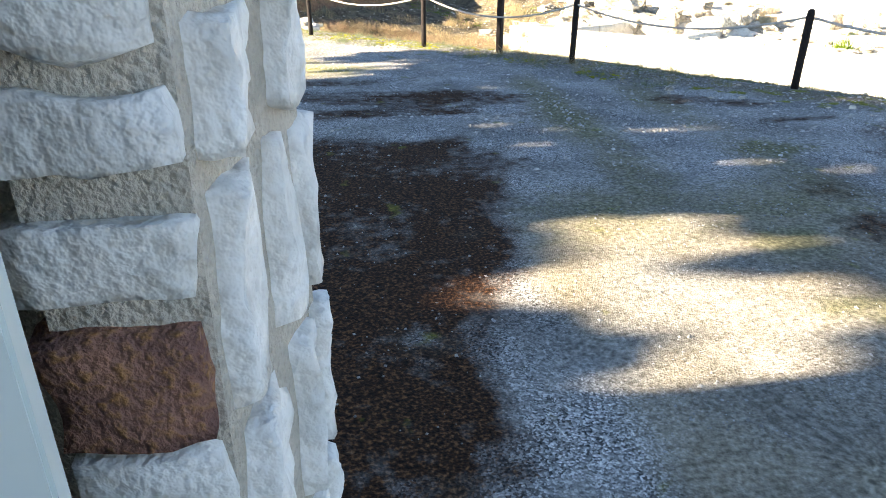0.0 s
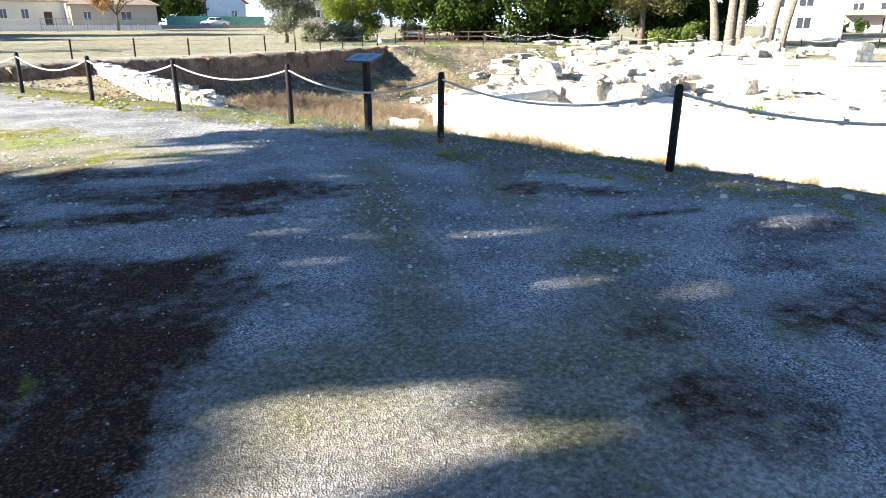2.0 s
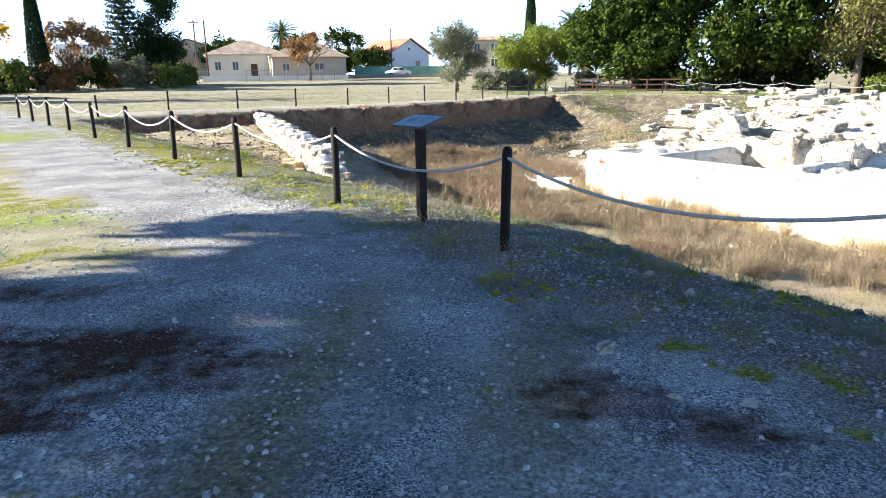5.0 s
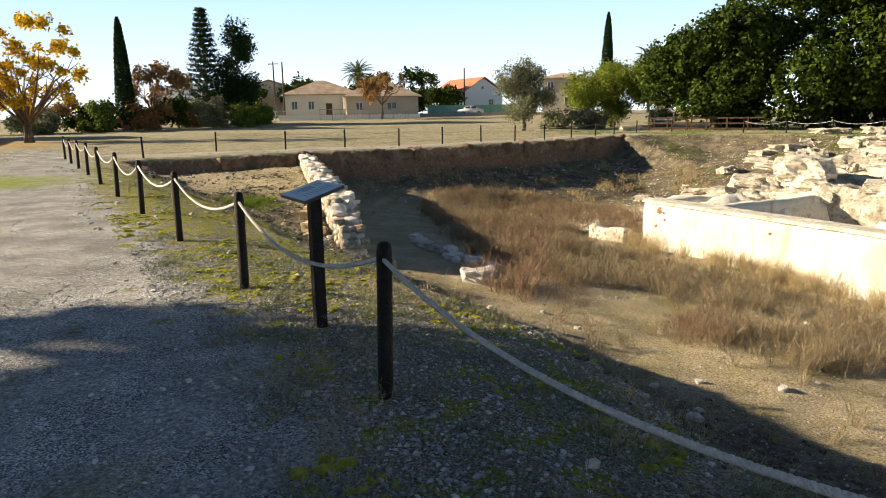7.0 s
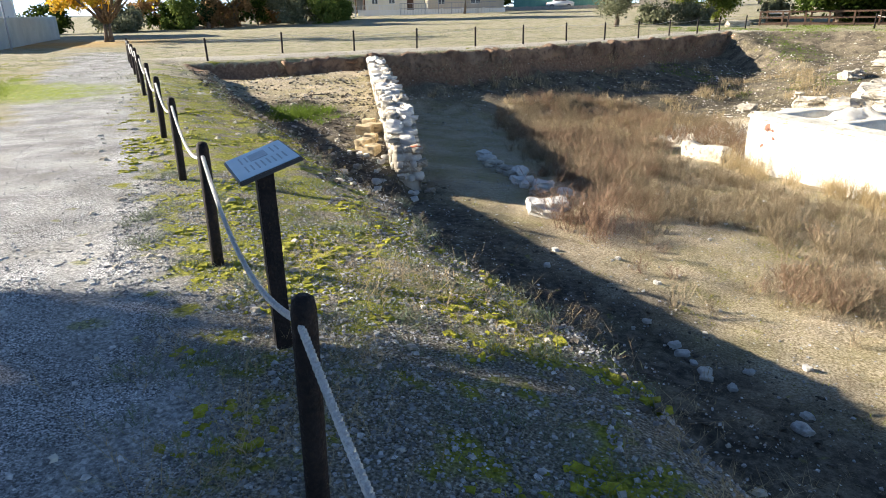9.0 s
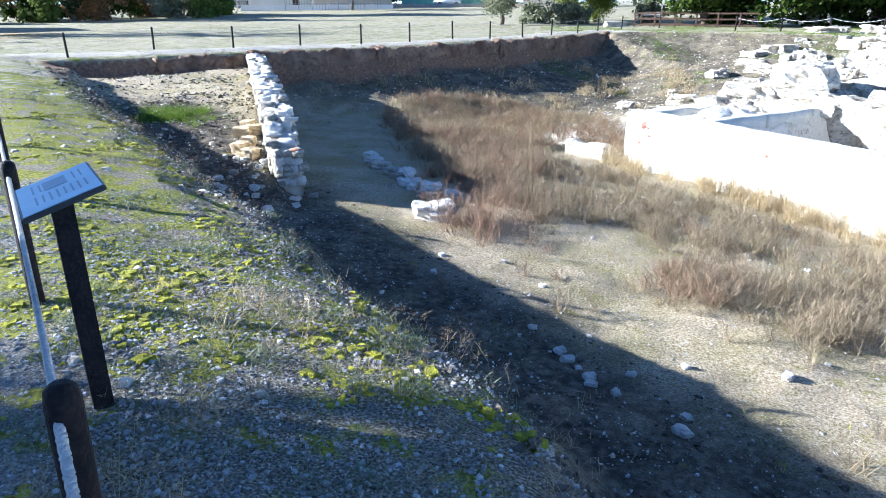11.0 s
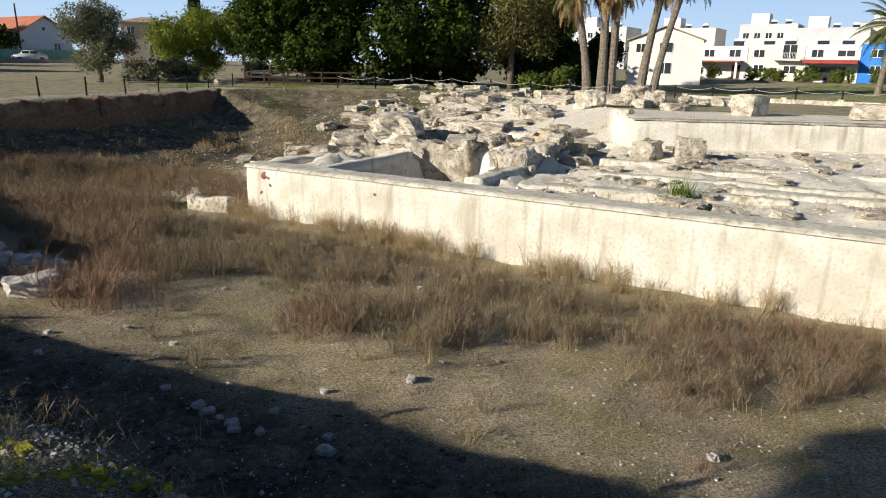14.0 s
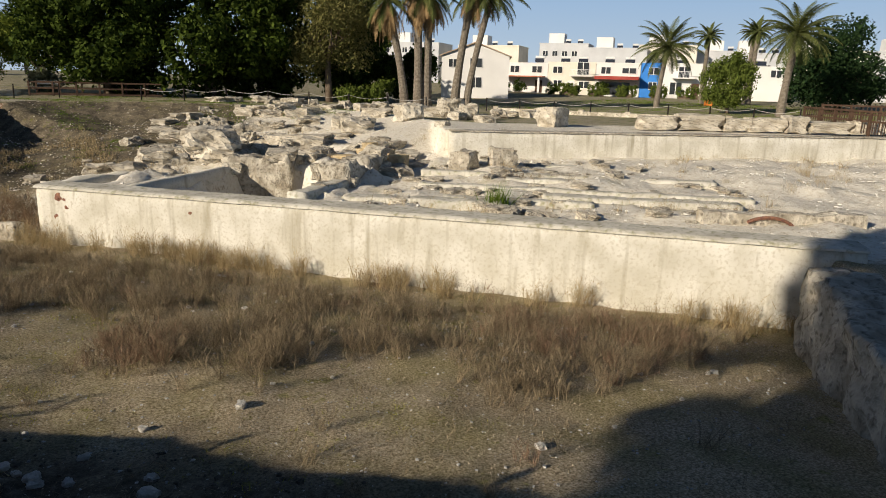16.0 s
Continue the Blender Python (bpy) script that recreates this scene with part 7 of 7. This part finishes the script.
M_PEB = mat("gravel_stones", (0.27, 0.265, 0.25), (0.62, 0.61, 0.58), 30, 0.9, 0.2, 120, (0.2, 0.19, 0.18), per_object=0.65)
pebbles("gravel", scatter(92000, -3.5, 5.5, 0.2, 10.5, 21, lambda X, Y, q: ~inside(X, Y, RIM) & (q < (0.35 + 0.65 * smooth(fbm(X, Y, 63, 1.4), -0.3, 0.3)) * (1 - 0.93 * needle_cover(X, Y)) * (1 - 0.6 * track_film(X, Y)))), 0.009, M_PEB, 21, "loose grey gravel on the path")
pebbles("gravel", scatter(80000, -15, 3, 9, 28, 22, lambda X, Y, q: ~inside(X, Y, RIM) & (fence_side(X, Y) < 0.9 * (1 - smooth(Y, 10.5, 12)) + 0.2) & (fence_side(X, Y) > -3.1) & (q < 1.2 * smooth(fence_side(X, Y) + 0.8 * fbm(X, Y, 71, 1.5), -2.9, -1.9))), 0.0118, M_PEB, 22, "loose grey gravel along the fence")
pebbles("coarse_gravel", scatter(12000, -5, 4.5, 3.2, 11, 25, lambda X, Y, q: ~inside(X, Y, RIM) & (q < 0.4 + 0.6 * smooth(fbm(X, Y, 76, 1.2), -0.2, 0.3)) & (needle_cover(X, Y) < 0.5)), 0.017, M_PEB, 25, "coarser pale stones in the path gravel")
pebbles("rubble_litter", scatter(12000, -4, 16, 10, 30, 23, lambda X, Y, q: inside(X, Y, RIM) & (nu(X, Y)[0] < -0.5)), 0.018, M_PEB, 23, "small broken stones littering the pit floor")
M_CRUMB = mat("earth_crumbs", (0.22, 0.175, 0.11), (0.50, 0.42, 0.30), 12, 0.95, 0.3, 60, (0.16, 0.12, 0.07), per_object=0.4)
pebbles("earth_crumbs", scatter(26000, 0, 17, 9, 26, 99, lambda X, Y, q: inside(X, Y, RIM) & (nu(X, Y)[0] < -3.5) & (nu(X, Y)[0] > -11) & (q < 0.5 + 0.5 * smooth(fbm(X, Y, 95, 0.9), -0.2, 0.3))), 0.0118, M_CRUMB, 99, "crumbs of dry earth on the pit floor", "earth")
pebbles("ruin_litter", scatter(4500, 6, 36, 12, 52, 24, lambda X, Y, q: inside(X, Y, RIM) & (nu(X, Y)[0] > 1.0)), 0.05, M_WHITE_STONE, 24, "broken limestone rubble between the ruins")
tufts("slope_weeds", scatter(9000, -6, 12, 30, 62, 31, lambda X, Y, q: inside(X, Y, RIM) & (nu(X, Y)[1] < -2) & (q < 0.15 + 0.5 * smooth(fbm(X, Y, 67, 2.4), 0.0, 0.35))), 9, 0.10, 0.1, L_OLIVE, 31, "low weeds on the slope behind the ruins", "weeds", 0.008, 0.7)
tufts("slope_grass", scatter(9000, 4, 30, 44, 66, 32, lambda X, Y, q: (nu(X, Y)[1] < 0) & (q < 0.8 * smooth(fbm(X, Y, 68, 3.0), -0.2, 0.3))), 10, 0.09, 0.12, L_WEED, 32, "short green grass on the slope by the footbridge", "grass", 0.02, 0.7)
pebbles("slope_litter", scatter(5000, -8, 20, 30, 58, 33, lambda X, Y, q: inside(X, Y, RIM) & (nu(X, Y)[1] < -1)), 0.05, M_LIME, 33, "small stones scattered below the far bank")
tufts("lawn", scatter(6000, 42, 78, 22, 62, 34, lambda X, Y, q: ~inside(X, Y, RIM)), 8, 0.12, 0.25, L_WEED, 34, "rough green lawn before the houses", "lawn", 0.02, 0.7)

# white boards by the footbridge and a pale low block on the lawn
wb = thing("white_board", pose(13.6, 69.6, hgt(13.6, 69.6), 0, 0, -8), "white board on a timber frame by the footbridge", "board")
part("board", boxm(0, 0, 0.95, 1.6, 0.06, 0.28, bevel=0.01), M_FRAME_W, wb)
for k in (-0.7, 0.7):
    part("leg", boxm(k, 0.05, 0.45, 0.08, 0.08, 1.1), M_DARKWOOD, wb)
place("pale_block", BLOCKS[1], 10.2, 66.0, 1.8, 0.7, 0.5, 10, "pale block lying beside the far path", "stone block", "")

pebbles("slope_stones", scatter(2600, -9, 9, 4, 27, 51, lambda X, Y, q: (lipzone(X, Y) < 2.6) & (q < 0.35 + 0.65 * smooth(fbm(X, Y, 74, 1.3), -0.1, 0.3))), 0.045, M_LIME, 51, "weathered stones on the bank of the pit")
near_bank = lambda X, Y: (~inside(X, Y, RIM) | (lipzone(X, Y) < 0.6)) & (lipzone(X, Y) < 2.3)
pebbles("bank_gravel", scatter(52000, -2.5, 5, 6.5, 14, 95, lambda X, Y, q: near_bank(X, Y) & (q < 0.45 + 0.55 * smooth(fbm(X, Y, 92, 0.8), -0.3, 0.3))), 0.0145, M_PEB, 95, "blue-grey pebbles on the bank by the fence")
M_MOSS = mat("moss_lumps", (0.15, 0.165, 0.012), (0.42, 0.41, 0.03), 14, 0.95, 1.0, 90, (0.32, 0.19, 0.03), mix3=0.6, per_object=0.3)
pebbles("moss_lumps", scatter(30000, -6, 5, 6.5, 20, 96, lambda X, Y, q: near_bank(X, Y) & (fbm(X, Y, 58, 0.7, 3) + 0.3 * fbm(X, Y, 59, 2.0) > 0.10 + 0.42 * smooth(-Y, -11.3, -9.6)) & (q < 0.7)), 0.045, M_MOSS, 96, "cushions of yellow-green moss on the bank", "moss", 0.55)
tufts("bank_twigs", scatter(420, 0.5, 5, 6.5, 11.5, 97, lambda X, Y, q: near_bank(X, Y) & (fbm(X, Y, 93, 0.8) > -0.05)), 9, 0.22, 0.07, L_STRAW, 97, "tangled pale dead twigs on the bank", "weeds", 0.0018, 0.9, 7)
tufts("bank_herbs", scatter(1500, -3, 5, 6.5, 14, 98, lambda X, Y, q: near_bank(X, Y) & (fbm(X, Y, 94, 0.5) > 0.12)), 30, 0.085, 0.05, L_SAGE, 98, "small grey-green herbs on the bank", "weeds", 0.004, 0.8, 2)
M_CLOD = mat("earth_clods", (0.07, 0.058, 0.042), (0.17, 0.145, 0.11), 12, 0.95, 0.3, 60, (0.05, 0.042, 0.03), per_object=0.4)
pebbles("earth_clods", scatter(22000, -9, 10, 4, 27, 54, lambda X, Y, q: inside(X, Y, RIM) & (lipzone(X, Y) < 4.2) & (q < 0.3 + 0.7 * smooth(fbm(X, Y, 78, 0.9), -0.2, 0.3))), 0.034, M_CLOD, 54, "crumbled earth clods on the slope of the pit")
pebbles("slope_gravel", scatter(18000, -9, 9, 4, 27, 52, lambda X, Y, q: inside(X, Y, RIM) & (lipzone(X, Y) < 3.0)), 0.016, M_PEB, 52, "loose grit on the slope of the pit")
tufts("bank_stalks", scatter(900, -8, 8, 4, 25, 53, lambda X, Y, q: (lipzone(X, Y) < 1.6) & (q < 0.25 + 0.6 * smooth(fbm(X, Y, 75, 1.1), 0.0, 0.3))), 6, 0.26, 0.05, L_SHRUB, 53, "thin dead stalks on the bank", "weeds", 0.0025, 0.5, 5)


def far_edge(X, Y, q):
    d = np.full(X.shape, 1e9)
    for a, b in zip(BANK, BANK[1:]):
        d = np.minimum(d, seg_d(X, Y, a, b))
    return (d < 0.5) & (q < 0.3 + 0.7 * smooth(fbm(X, Y, 79, 1.5), -0.1, 0.3))


tufts("bank_edge_grass", scatter(30000, -13, 10, 32, 58, 55, far_edge), 7, 0.10, 0.1, L_OLIVE, 55, "short grass overhanging the cut earth face", "grass", 0.012, 0.8)

pebbles("terrace_clods", scatter(9000, -13, -1, 19, 37, 56, lambda X, Y, q: inside(X, Y, RIM) & ((X - RW0[0]) * rdir[1] - (Y - RW0[1]) * rdir[0] < -0.1) & (q < 0.2 + 0.8 * smooth(fbm(X, Y, 80, 1.2), -0.1, 0.3))), 0.05, M_CLOD, 56, "crumbled brown earth behind the rubble wall")
pebbles("terrace_stones", scatter(1800, -13, -1, 19, 37, 57, lambda X, Y, q: inside(X, Y, RIM) & ((X - RW0[0]) * rdir[1] - (Y - RW0[1]) * rdir[0] < -0.1)), 0.06, M_LIME, 57, "small stones behind the rubble wall")
